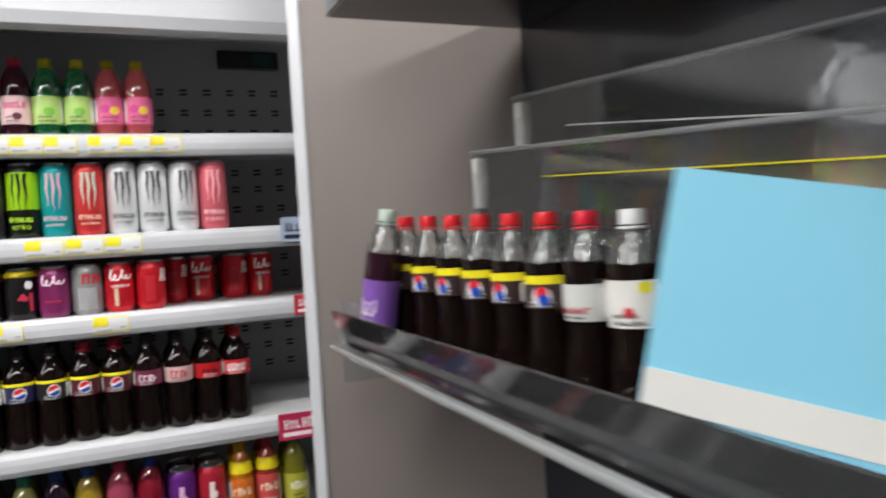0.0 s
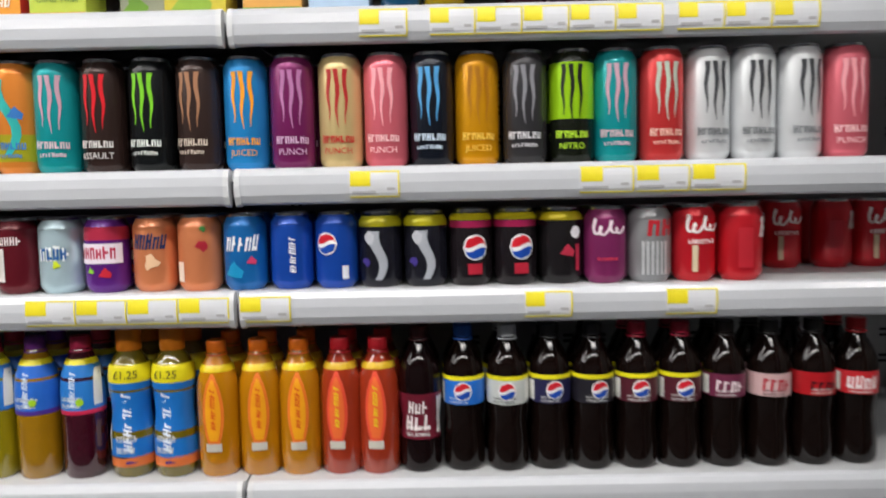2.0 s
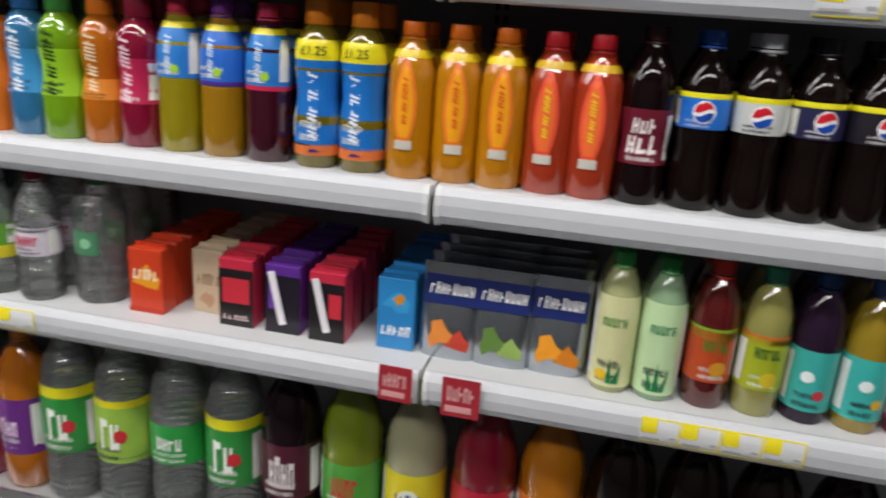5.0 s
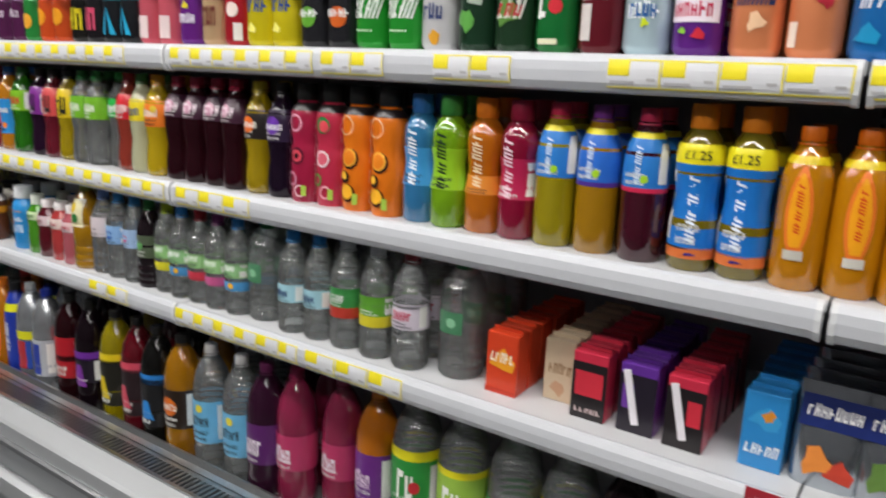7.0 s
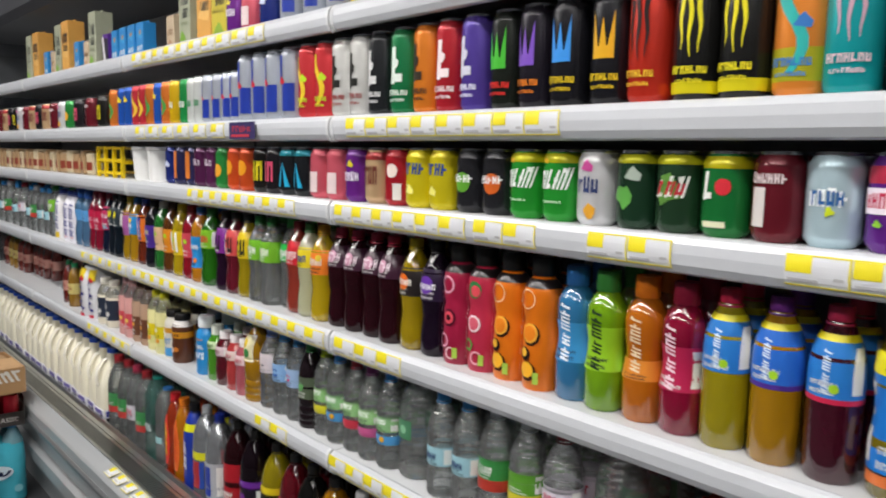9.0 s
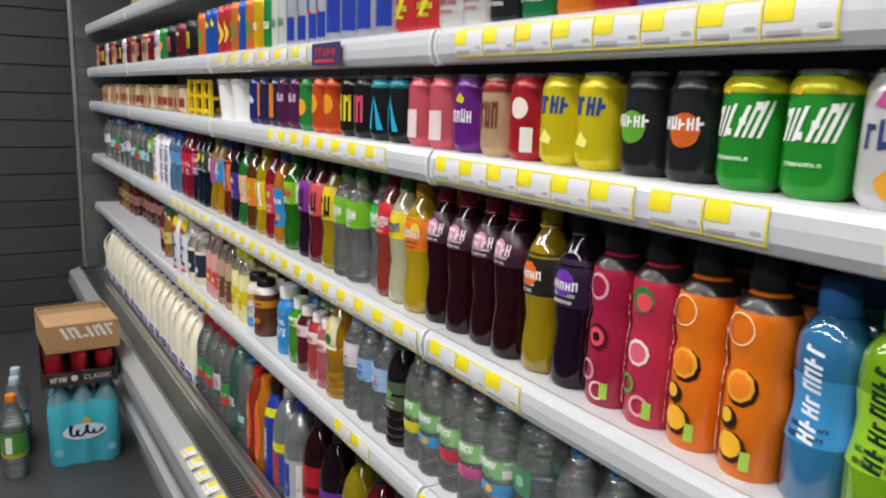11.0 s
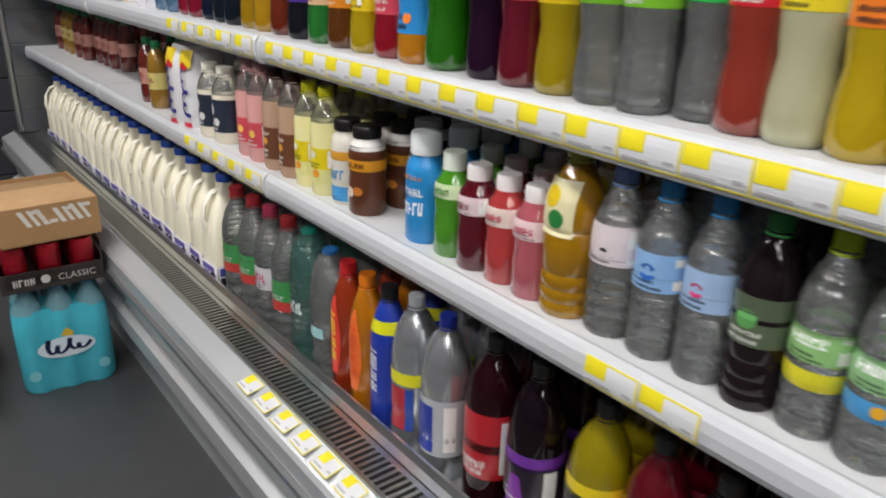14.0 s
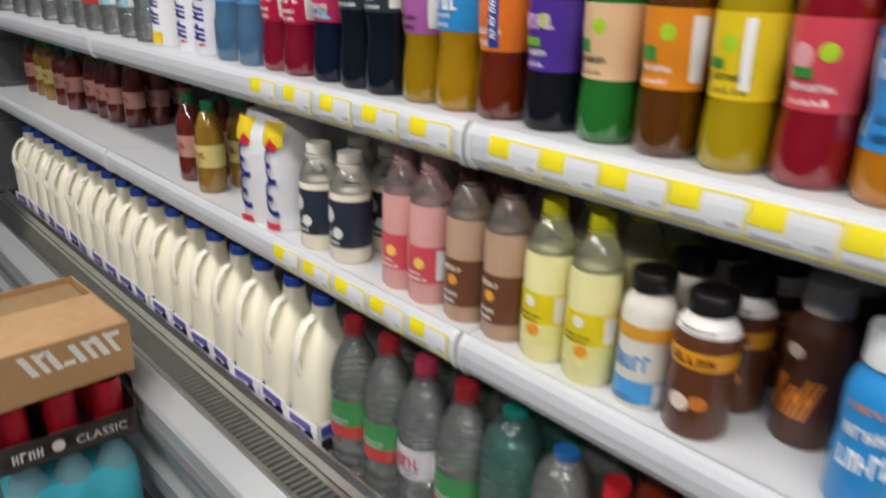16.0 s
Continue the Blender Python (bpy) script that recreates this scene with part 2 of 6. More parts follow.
def claws(z0, z1, w=0.034):
    """Three ragged vertical gashes."""
    out = []
    for k, (dx, lo) in enumerate(((-0.38, 0.12), (0.0, 0.0), (0.38, 0.06))):
        n = 7
        for i in range(n):
            def edge(j):
                f = j / n
                z = z0 + (z1 - z0) * (lo + (1 - lo) * f)
                c = dx * w + 0.0016 * math.sin(9 * f + k * 2)
                hw = 0.0031 * (0.12 + 0.88 * min(1, f * 1.6)) * (1.0 if f < 0.95 else 1.25)
                return c - hw, c + hw, z
            a, b = edge(i), edge(i + 1)
            out.append([(a[0], a[2]), (a[1], a[2]), (b[1], b[2]), (b[0], b[2])])
    return out


def bars(s0, s1, z0, z1, n, slant=0.0):
    """A line of lettering too small to read: upright bars of uneven height joined by short links."""
    out = []
    rnd = random.Random(int((s0 + 1) * 9000 + z0 * 7000 + n))
    w = (s1 - s0) / n
    for i in range(n):
        a = s0 + i * w
        h = (z1 - z0) * rnd.uniform(0.75, 1.0)
        k = slant * h
        out.append([(a + 0.08 * w, z0), (a + 0.38 * w, z0), (a + 0.38 * w + k, z0 + h), (a + 0.08 * w + k, z0 + h)])
        m = z0 + h * rnd.choice((0.05, 0.4, 0.75))
        out.append([(a + 0.38 * w, m), (a + 0.85 * w, m), (a + 0.85 * w, m + 0.22 * h), (a + 0.38 * w, m + 0.22 * h)])
        if rnd.random() < 0.6:
            out.append([(a + 0.62 * w, z0), (a + 0.86 * w, z0), (a + 0.86 * w + k, z0 + h), (a + 0.62 * w + k, z0 + h)])
    return out


def blob(s, z, r, seed=0):
    """An uneven printed patch: fruit, leaf or splash."""
    n = 9
    rim = [(s + r * (0.75 + 0.3 * math.sin(seed + 2.3 * i)) * math.cos(2 * math.pi * i / n), z + r * (0.75 + 0.3 * math.cos(seed * 1.7 + 1.9 * i)) * math.sin(2 * math.pi * i / n)) for i in range(n)]
    return [[(s, z), rim[i], rim[(i + 1) % n]] for i in range(n)]


def swirl(z0, z1, w=0.014):
    out = []
    n = 8
    for i in range(n):
        f, g = i / n, (i + 1) / n
        z, y = z0 + (z1 - z0) * f, z0 + (z1 - z0) * g
        a, b = w * math.sin(f * 5.2), w * math.sin(g * 5.2)
        out.append([(a - 0.005 - 0.005 * f, z), (a + 0.005 + 0.005 * f, z), (b + 0.005 + 0.005 * g, y), (b - 0.005 - 0.005 * g, y)])
    return out


def prints(root, profile, marks):
    """Printed marks on a turned body: each one a thin part."""
    for k, (what, shapes, code) in enumerate(marks):
        part(what, wrap(shapes, profile, 0.0009 + 0.00035 * k), ink(code), root)


# ---- drinks ----
def can_profile(h, r):
    return [(0.0, 0.004), (r * 0.7, 0.004), (r * 0.76, 0.0), (r * 0.8, 0.001), (r * 0.97, 0.009), (r, 0.014), (r, h * 0.5), (r, h - 0.02), (r * 0.985, h - 0.015), (r * 0.83, h - 0.004)]


PROTO = {}
EXTRA = {}


def root_of(name, label, category, group):
    for tail in (" standing", " on the shelf"):
        if len(label.split()) > 12:
            label = label.replace(tail, "")
    return tagged(new(name), label, category, group)


def make_can(label, body, marks, h=0.168, r=0.033, bands=()):
    root = root_of("drink_can", label, "drink can", "cans on the shelves")
    pr = can_profile(h, r)
    part("body", lathe(pr), foil(body), root, smooth=True)
    part("lid", lathe([(r * 0.83, h - 0.004), (r * 0.84, h), (r * 0.81, h), (r * 0.76, h - 0.005), (0, h - 0.005)]), ALU, root, smooth=True)
    tab = box(-0.006, 0.006, -0.016, 0.006, h - 0.0045, h - 0.003, 0.0005)
    part("ring_pull", tab, ALU, root)
    for z0, z1, code in bands:
        part("band", lathe([(radius_at(pr, z0) + 0.0004, z0), (r + 0.0004, (z0 + z1) / 2), (radius_at(pr, z1) + 0.0004, z1)]), foil(code), root, smooth=True)
    prints(root, pr, marks)
    return root


def bottle_profile(h, r, kind):
    if kind == "cola":
        f = [(0, .012), (.55, .004), (.8, 0), (.95, .02), (1, .05), (1, .14), (.96, .23), (.875, .35), (.96, .45), (1, .52), (1, .66), (.93, .74), (.72, .82), (.45, .89), (.38, .93), (.38, .95)]
    elif kind == "sport":
        f = [(0, .01), (.85, 0), (1, .03), (1, .3), (.88, .4), (.86, .5), (.97, .6), (1, .68), (.95, .76), (.7, .83), (.52, .86), (.5, .88)]
    elif kind == "block":
        f = [(0, .01), (.9, 0), (1, .03), (1, .3), (.985, .46), (.9, .52), (.985, .58), (1, .66), (1, .74), (.95, .79), (.72, .84), (.56, .86), (.55, .885)]
    elif kind == "straight":
        f = [(0, .01), (.88, 0), (1, .03), (1, .2), (1, .62), (.95, .72), (.75, .82), (.5, .9), (.4, .92), (.4, .94)]
    elif kind == "big":
        f = [(0, .02), (.6, .006), (.85, 0), (1, .04), (1, .2), (.96, .27), (1, .33), (1, .6), (.97, .7), (.82, .8), (.52, .89), (.3, .93), (.29, .955)]
    elif kind == "water":
        f = [(0, .015), (.6, .005), (.9, 0), (1, .03), (1, .07), (.94, .09), (1, .11), (1, .15), (.94, .17), (1, .19), (1, .24), (.93, .265), (1, .29), (1, .5), (.93, .525), (1, .55), (1, .62), (.95, .7), (.75, .8), (.48, .88), (.37, .91), (.36, .945)]
    elif kind == "dome":
        f = [(0, .015), (.9, 0), (1, .03), (1, .1), (.95, .12), (1, .14), (1, .22), (.95, .24), (1, .26), (1, .7), (.96, .8), (.8, .9), (.5, .97), (.35, .985), (.33, .99)]
    else:  # shake
        f = [(0, .01), (.9, 0), (1, .03), (1, .35), (.95, .45), (1, .55), (1, .68), (.9, .76), (.68, .82), (.66, .86)]
    return [(r * a, h * b) for a, b in f]


def small_print(root, pr, h, r, band, seed):
    """Unreadable fine print low on a sleeve, with a pale barcode panel round the side."""
    z0, z1, code = band
    light = sum(int(code[i:i + 2], 16) for i in (0, 2, 4)) > 380
    z0, z1 = z0 * h, z1 * h
    t = (z1 - z0) * 0.09
    lines = []
    for k in range(2):
        lines += bars(-r * 0.62, r * (0.3 + 0.1 * ((seed + k) % 4)), z0 + t * (0.7 + 1.7 * k), z0 + t * (1.7 + 1.7 * k), 11 + (seed + k) % 3)
    tagged(part("small_print", wrap(lines, pr, 0.0008), ink("2c2c34" if light else "e4e4e0"), root), kind="stuff")
    side = 1 if seed % 2 else -1
    a, b = sorted((side * r * 1.0, side * r * 1.5))
    part("barcode_panel", wrap(rect(a, b, z0 + t, z1 - t), pr, 0.0007), ink("e6e6e2"), root)


def make_bottle(label, liquid, cap, h=0.22, r=0.0325, kind="cola", bands=(), marks=(), name="soft_drink_bottle", capr=0.0, caph=0.0, fill=1.0, seg=22):
    root = root_of(name, label, name.replace("_", " ").replace("soft drink ", ""), "bottles on the shelves")
    pr = bottle_profile(h, r, kind)
    if fill < 1:
        cut = h * fill
        low = [p for p in pr if p[1] < cut] + [(radius_at(pr, cut), cut), (0, cut)]
        top = [(radius_at(pr, cut) + 0.0002, cut + 0.0005)] + [p for p in pr if p[1] > cut]
        part("drink", lathe(low, seg), liquid, root, smooth=True)
        part("neck", lathe(top, seg), NECKCLEAR, root, smooth=True)
    else:
        part("body", lathe(pr + [(0, pr[-1][1])], seg), liquid, root, smooth=True)
    cr, ch = capr or pr[-1][0] * 1.16, caph or h - pr[-1][1] + 0.006
    top = pr[-1][1] - 0.003
    bm = lathe([(cr * 0.98, top), (cr, top + 0.002), (cr, top + ch * 0.85), (cr * 0.93, top + ch), (0, top + ch)], 20)
    part("cap", bm, mat(cap, 0.35, vary=0.04), root, smooth=True)
    if kind in ("cola", "straight", "big", "water"):
        part("neck_ring", lathe([(cr * 1.08, top - 0.005), (cr * 1.12, top - 0.0035), (cr * 1.08, top - 0.002)], 18), mat(cap, 0.35, vary=0.04), root)
    for z0, z1, code in bands:
        n = 5
        ring = [(radius_at(pr, h * (z0 + (z1 - z0) * i / n)) + 0.0005, h * (z0 + (z1 - z0) * i / n)) for i in range(n + 1)]
        part("label", lathe(ring, seg), ink(code), root, smooth=True)
    prints(root, pr, [(w, [[(s, z * h) for s, z in p] for p in sh], c) for w, sh, c in marks])
    tall = [b for b in bands if b[1] - b[0] > 0.09]
    if tall:
        small_print(root, pr, h, r, max(tall, key=lambda b: b[1] - b[0]), len(label))
    return root


def make_carton(label, w, d, h, side, panels, straw="", name="juice_carton"):
    root = root_of(name, label, "juice carton", "cartons on the shelves")
    part("body", box(-w / 2, w / 2, -d / 2, d / 2, 0, h, 0.002), ink(side), root)
    part("fold", box(-w / 2 + 0.003, w / 2 - 0.003, -0.002, 0.002, h - 0.001, h + 0.006), ink(side), root)
    for k, (what, x0, x1, z0, z1, code) in enumerate(panels):
        bm = bmesh.new()
        y = -d / 2 - 0.0005 - 0.0004 * k
        if what == "picture":
            for p in blob((x0 + x1) / 2 * w, (z0 + z1) / 2 * h, (x1 - x0) / 2 * w, len(code) + x0 * 9):
                bm.faces.new([bm.verts.new((a, y, b)) for a, b in p])
        elif what.startswith("word "):
            for p in word(what[5:], 0.0, z0 * h, (z1 - z0) * h):
                bm.faces.new([bm.verts.new((a, y, b)) for a, b in p])
            what = "lettering"
        elif what == "lettering":
            for p in bars(x0 * w, x1 * w, z0 * h, z1 * h, 5, 0.15):
                bm.faces.new([bm.verts.new((a, y, b)) for a, b in p])
        else:
            bm.faces.new([bm.verts.new(v) for v in ((x0 * w, y, z0 * h), (x1 * w, y, z0 * h), (x1 * w, y, z1 * h), (x0 * w, y, z1 * h))])
        part(what, bm, ink(code), root)
    if straw:
        bm = box(-0.006, 0.006, -d / 2 - 0.004, -d / 2 - 0.0015, 0.012, h - 0.012, 0.001)
        s = part("straw", bm, ink(straw), root)
        s.matrix_basis = pose(0.004, 0, 0.004, 0, -13, 0)
    return root


def make_pouch(label, fruit, accent):
    root = root_of("drink_pouch", label, "drink pouch", "juice pouches")
    bm = bmesh.new()
    rows = ((0.0, 0.046, 0.022), (0.02, 0.046, 0.026), (0.06, 0.046, 0.022), (0.1, 0.045, 0.012), (0.135, 0.045, 0.003), (0.145, 0.045, 0.0015))
    rings = []
    for z, hw, hd in rows:
        rings.append([bm.verts.new((hw * math.copysign(abs(math.cos(a)) ** 0.6, math.cos(a)), hd * math.sin(a), z)) for a in [2 * math.pi * i / 20 for i in range(20)]])
    for a, b in zip(rings, rings[1:]):
        for i in range(20):
            bm.faces.new((a[i], a[(i + 1) % 20], b[(i + 1) % 20], b[i]))
    bm.faces.new(rings[0][::-1])
    bm.faces.new(rings[-1])
    part("foil", bm, mat("aeb4ba", 0.22, metal=0.9, vary=0.12, scale=40, bump=0.25), root, smooth=True)

    def sheet(what, polys, code, up):
        b = bmesh.new()
        for p in polys:
            b.faces.new([b.verts.new((x, -0.029 + max(0, z - 0.03) * 0.23 - up, z)) for x, z in p])
        part(what, b, ink(code), root)
    sheet("print", rect(-0.04, 0.04, 0.085, 0.128, 1), "1c2a66", 0.0)
    sheet("lettering", bars(-0.033, 0.035, 0.1, 0.118, 8, 0.1), "f0f0f0", 0.0015)
    sheet("picture", blob(-0.012, 0.04, 0.024, 1), fruit, 0.0005)
    sheet("picture", blob(0.016, 0.032, 0.02, 2), accent, 0.001)
    return root


def make_milk():
    root = root_of("milk_jug", "white plastic milk jug with blue cap and dark cow-patch label", "milk bottle", "milk jugs in the well")
    bm = bmesh.new()
    rows = ((0.0, 0.043), (0.006, 0.047), (0.12, 0.047), (0.15, 0.046), (0.185, 0.036), (0.21, 0.022), (0.222, 0.018), (0.235, 0.018))
    rings = []
    for z, h in rows:
        off = 0.012 * max(0, (z - 0.14) / 0.1)
        rings.append([bm.verts.new((h * math.copysign(abs(math.cos(a)) ** 0.55, math.cos(a)), off + h * math.copysign(abs(math.sin(a)) ** 0.55, math.sin(a)), z)) for a in [2 * math.pi * (i + 0.5) / 20 for i in range(20)]])
    for a, b in zip(rings, rings[1:]):
        for i in range(20):
            bm.faces.new((a[i], a[(i + 1) % 20], b[(i + 1) % 20], b[i]))
    bm.faces.new(rings[0][::-1])
    bm.faces.new(rings[-1])
    part("body", bm, mat("f1ecd6", 0.35, vary=0.04, scale=15), root, smooth=True)
    bm = bmesh.new()
    pts = [(-0.044, 0.135), (-0.052, 0.16), (-0.046, 0.19), (-0.028, 0.212), (-0.006, 0.218)]
    prev = None
    for y, z in pts:
        ring = [bm.verts.new((0.009 * math.cos(a), y + 0.006 * math.sin(a), z + 0.006 * math.sin(a))) for a in [2 * math.pi * i / 8 for i in range(8)]]
        if prev:
            for i in range(8):
                bm.faces.new((prev[i], prev[(i + 1) % 8], ring[(i + 1) % 8], ring[i]))
        prev = ring
    part("jug_handle", bm, mat("f4f0e2", 0.35, vary=0.04, scale=15), root, smooth=True)
    part("cap", lathe([(0.019, 0.234), (0.02, 0.236), (0.02, 0.248), (0.018, 0.25), (0, 0.25)], 18), mat("1c46a8", 0.4, vary=0.04), root, smooth=True).location = (0, 0.012, 0)
    part("label", box(-0.0475, 0.0475, -0.048, -0.0465, 0.006, 0.06), ink("e8e8ee"), root)
    part("label", box(0.0465, 0.048, -0.044, 0.044, 0.006, 0.06), ink("e8e8ee"), root)
    part("print", box(0.0478, 0.0488, -0.04, 0.02, 0.01, 0.034), ink("1a1a22"), root)
    part("print", box(0.0478, 0.0488, -0.04, 0.005, 0.038, 0.056), ink("4a4fa4"), root)
    bm = bmesh.new()
    for p in blob(-0.012, 0.026, 0.026, 3) + blob(0.022, 0.03, 0.02, 5):
        bm.faces.new([bm.verts.new((a, -0.0487, b)) for a, b in p])
    part("picture", bm, ink("14141a"), root)
    part("print", box(-0.03, 0.03, -0.0492, -0.0482, 0.044, 0.056), ink("5a4fa0"), root)
    for piece in root.children:
        piece.data.transform(Matrix.Diagonal((1.1, 1.05, 1.22, 1)))
    return root


def C500(tone, body, claw, text, bands=(), look_="claw", says=""):
    marks = [("emblem", claws(0.06, 0.145)[7 * k:7 * k + 7], claw) for k in range(3)] if look_ == "claw" else []
    if look_ == "letter":
        marks = [("lettering", bars(-0.018, 0.02, 0.06, 0.135, 1, 0.05), claw), ("emblem", blob(0.0, 0.1, 0.012, 4), claw)]
    if look_ == "crown":
        marks = [("emblem", rect(-0.018, 0.018, 0.07, 0.088) + [[(-0.018, 0.088), (-0.008, 0.088), (-0.018, 0.14)], [(-0.006, 0.088), (0.006, 0.088), (0.0, 0.13)], [(0.008, 0.088), (0.018, 0.088), (0.018, 0.14)]], claw)]
    if look_ == "swirl":
        marks = [("emblem", swirl(0.03, 0.14), claw), ("picture", blob(0.012, 0.09, 0.012, 2), text)]
    marks.append(("lettering", bars(-0.026, 0.026, 0.038, 0.05, 7), text))
    marks.append(("lettering", word(says, 0.0, 0.022, 0.009) if says else bars(-0.02, 0.02, 0.026, 0.032, 8), text))
    return lambda: make_can(f"tall {tone} energy drink can standing on the shelf", body, marks, bands=bands)


def C330(tone, body, marks, bands=(), h=0.115, r=0.033):
    return lambda: make_can(f"{tone} soft drink can standing on the shelf", body, marks, h=h, r=r, bands=bands)


def roundel(s, z, r):
    return [("emblem", disc(s, z, r * 1.12), "f2f2f2"), ("emblem", disc(s, z, r, 0.18, 1.0, 0.2), "d01f2e"), ("emblem", disc(s, z, r, -1.0, -0.2, 0.2), "1648a8")]


def scrawl(s0, s1, z, h, n, w, lean=0.35):
    """A running hand too swift to read: one looped stroke, thick and thin."""
    def at(f):
        a = 2 * math.pi * n * f
        env = 1.0 - 0.45 * f
        y = h * (0.5 * math.sin(a) * env + 0.25 * math.sin(a * 0.5 + 0.6))
        return s0 + (s1 - s0) * f + 0.28 * (s1 - s0) / n * math.sin(a * 1.0 + 1.9) + lean * y, z + y
    m = 14 * n
    out = []
    for i in range(m):
        (x0, y0), (x1, y1) = at(i / m), at((i + 1) / m)
        d = math.hypot(x1 - x0, y1 - y0) or 1e-6
        t = w * (0.55 + 0.45 * abs(y1 - y0) / d)
        nx, ny = -(y1 - y0) / d * t / 2, (x1 - x0) / d * t / 2
        nx, ny = (nx, ny) if abs(nx) + abs(ny) > 1e-7 else (t / 2, 0)
        out.append([(x0 - nx, y0 - ny), (x1 - nx, y1 - ny), (x1 + nx, y1 + ny), (x0 + nx, y0 + ny)])
    return out


def script(code, z0=0.07, z1=0.095):
    return ("lettering", scrawl(-0.026, 0.024, (z0 + z1) / 2, (z1 - z0) * 0.8, 4, 0.0042), code)


def fruit(code, leaf, text, z=0.05):
    return [("picture", blob(0.004, z, 0.018, 2), code), ("picture", blob(-0.012, z - 0.012, 0.01, 5), leaf), ("lettering", bars(-0.026, 0.026, z + 0.018, z + 0.036, 5, 0.1), text)]


def B(tone, liquid, cap, **kw):
    return lambda: make_bottle(f"{tone} on the shelf", liquid, cap, **kw)


def pb(tone, capc, labelc, top="e8e020", second=None):
    """Half-litre cola with a printed sleeve and a roundel."""
    m = [(w, [[(s, z) for s, z in p] for p in sh], c) for w, sh, c in
         [("emblem", disc2(0.002, 0.57, 0.0145), "f2f2f2"), ("emblem", half_disc(0.002, 0.57, 0.0125, True), "d01f2e"), ("emblem", half_disc(0.002, 0.57, 0.0125, False), "1648a8")]]
    return B(tone, dark("120a08"), capc, kind="cola", bands=((0.475, 0.645, labelc), (0.645, 0.675, top)), marks=m)


def disc2(s, z, r, h=0.22):
    n = 10
    return [[(s, z), (s + r * math.cos(2 * math.pi * i / n), z + r / h * math.sin(2 * math.pi * i / n)), (s + r * math.cos(2 * math.pi * (i + 1) / n), z + r / h * math.sin(2 * math.pi * (i + 1) / n))] for i in range(n)]


def half_disc(s, z, r, upper, h=0.22):
    """The upper or lower field of a roundel, with a wavy gap between the two."""
    return [[(x, z + (y - z) / h) for x, y in p] for p in (disc(s, z, r, 0.16, 1.0, 0.22) if upper else disc(s, z, r, -1.0, -0.22, 0.22))]


def txt(code, z0, z1, n=6, s=0.024, slant=0.0):
    return ("lettering", bars(-s, s, z0, z1, n, slant), code)


def pic(code, s, z, r, h=0.22):
    return ("picture", disc2(s, z, r, h), code)


def upright_text(code, z0, z1, s0=-0.01, s1=0.008):
    """A line of lettering that runs up the bottle."""
    return ("lettering", [[(s1 - (s1 - s0) * y, z0 + (z1 - z0) * x) for x, y in p] for p in bars(0, 1, 0, 1, 8, 0.04)], code)


def flame(code, z0=0.3, z1=0.72, w=0.014):
    n = 8
    out = []
    for i in range(n):
        f, g = i / n, (i + 1) / n
        a, b = w * math.sin(math.pi * (0.12 + 0.88 * f)) ** 0.7, w * math.sin(math.pi * (0.12 + 0.86 * g)) ** 0.7
        out.append([(-a, z0 + (z1 - z0) * f), (a, z0 + (z1 - z0) * f), (b, z0 + (z1 - z0) * g), (-b, z0 + (z1 - z0) * g)])
    return ("emblem", out, code)


def ringlet(s, z, r, inner, h):
    """A printed ring, or a full roundel where inner is nought."""
    n = 16
    if not inner:
        return disc2(s, z, r, h)
    c = [(math.cos(2 * math.pi * k / n), math.sin(2 * math.pi * k / n)) for k in range(n + 1)]
    return [[(s + r * a[0], z + r / h * a[1]), (s + r * b[0], z + r / h * b[1]), (s + inner * b[0], z + inner / h * b[1]), (s + inner * a[0], z + inner / h * a[1])] for a, b in zip(c, c[1:])]


def fruit_sleeve(tone, code, rounds, text):
    """A full-sleeved fruit drink: roundels of cut fruit, lettering up the side, dark neck band."""
    marks = [("picture", ringlet(s, z, r, inner, 0.222), c) for c, s, z, r, inner in rounds]
    marks += [upright_text(text, 0.08, 0.72, -0.03, -0.019), ("print", rect(0.016, 0.026, 0.06, 0.15), "a8c850")]
    return B(tone, ink(code), "1c1c1c", kind="block", h=0.222, marks=marks, bands=((0.785, 0.85, "221a1c"),))


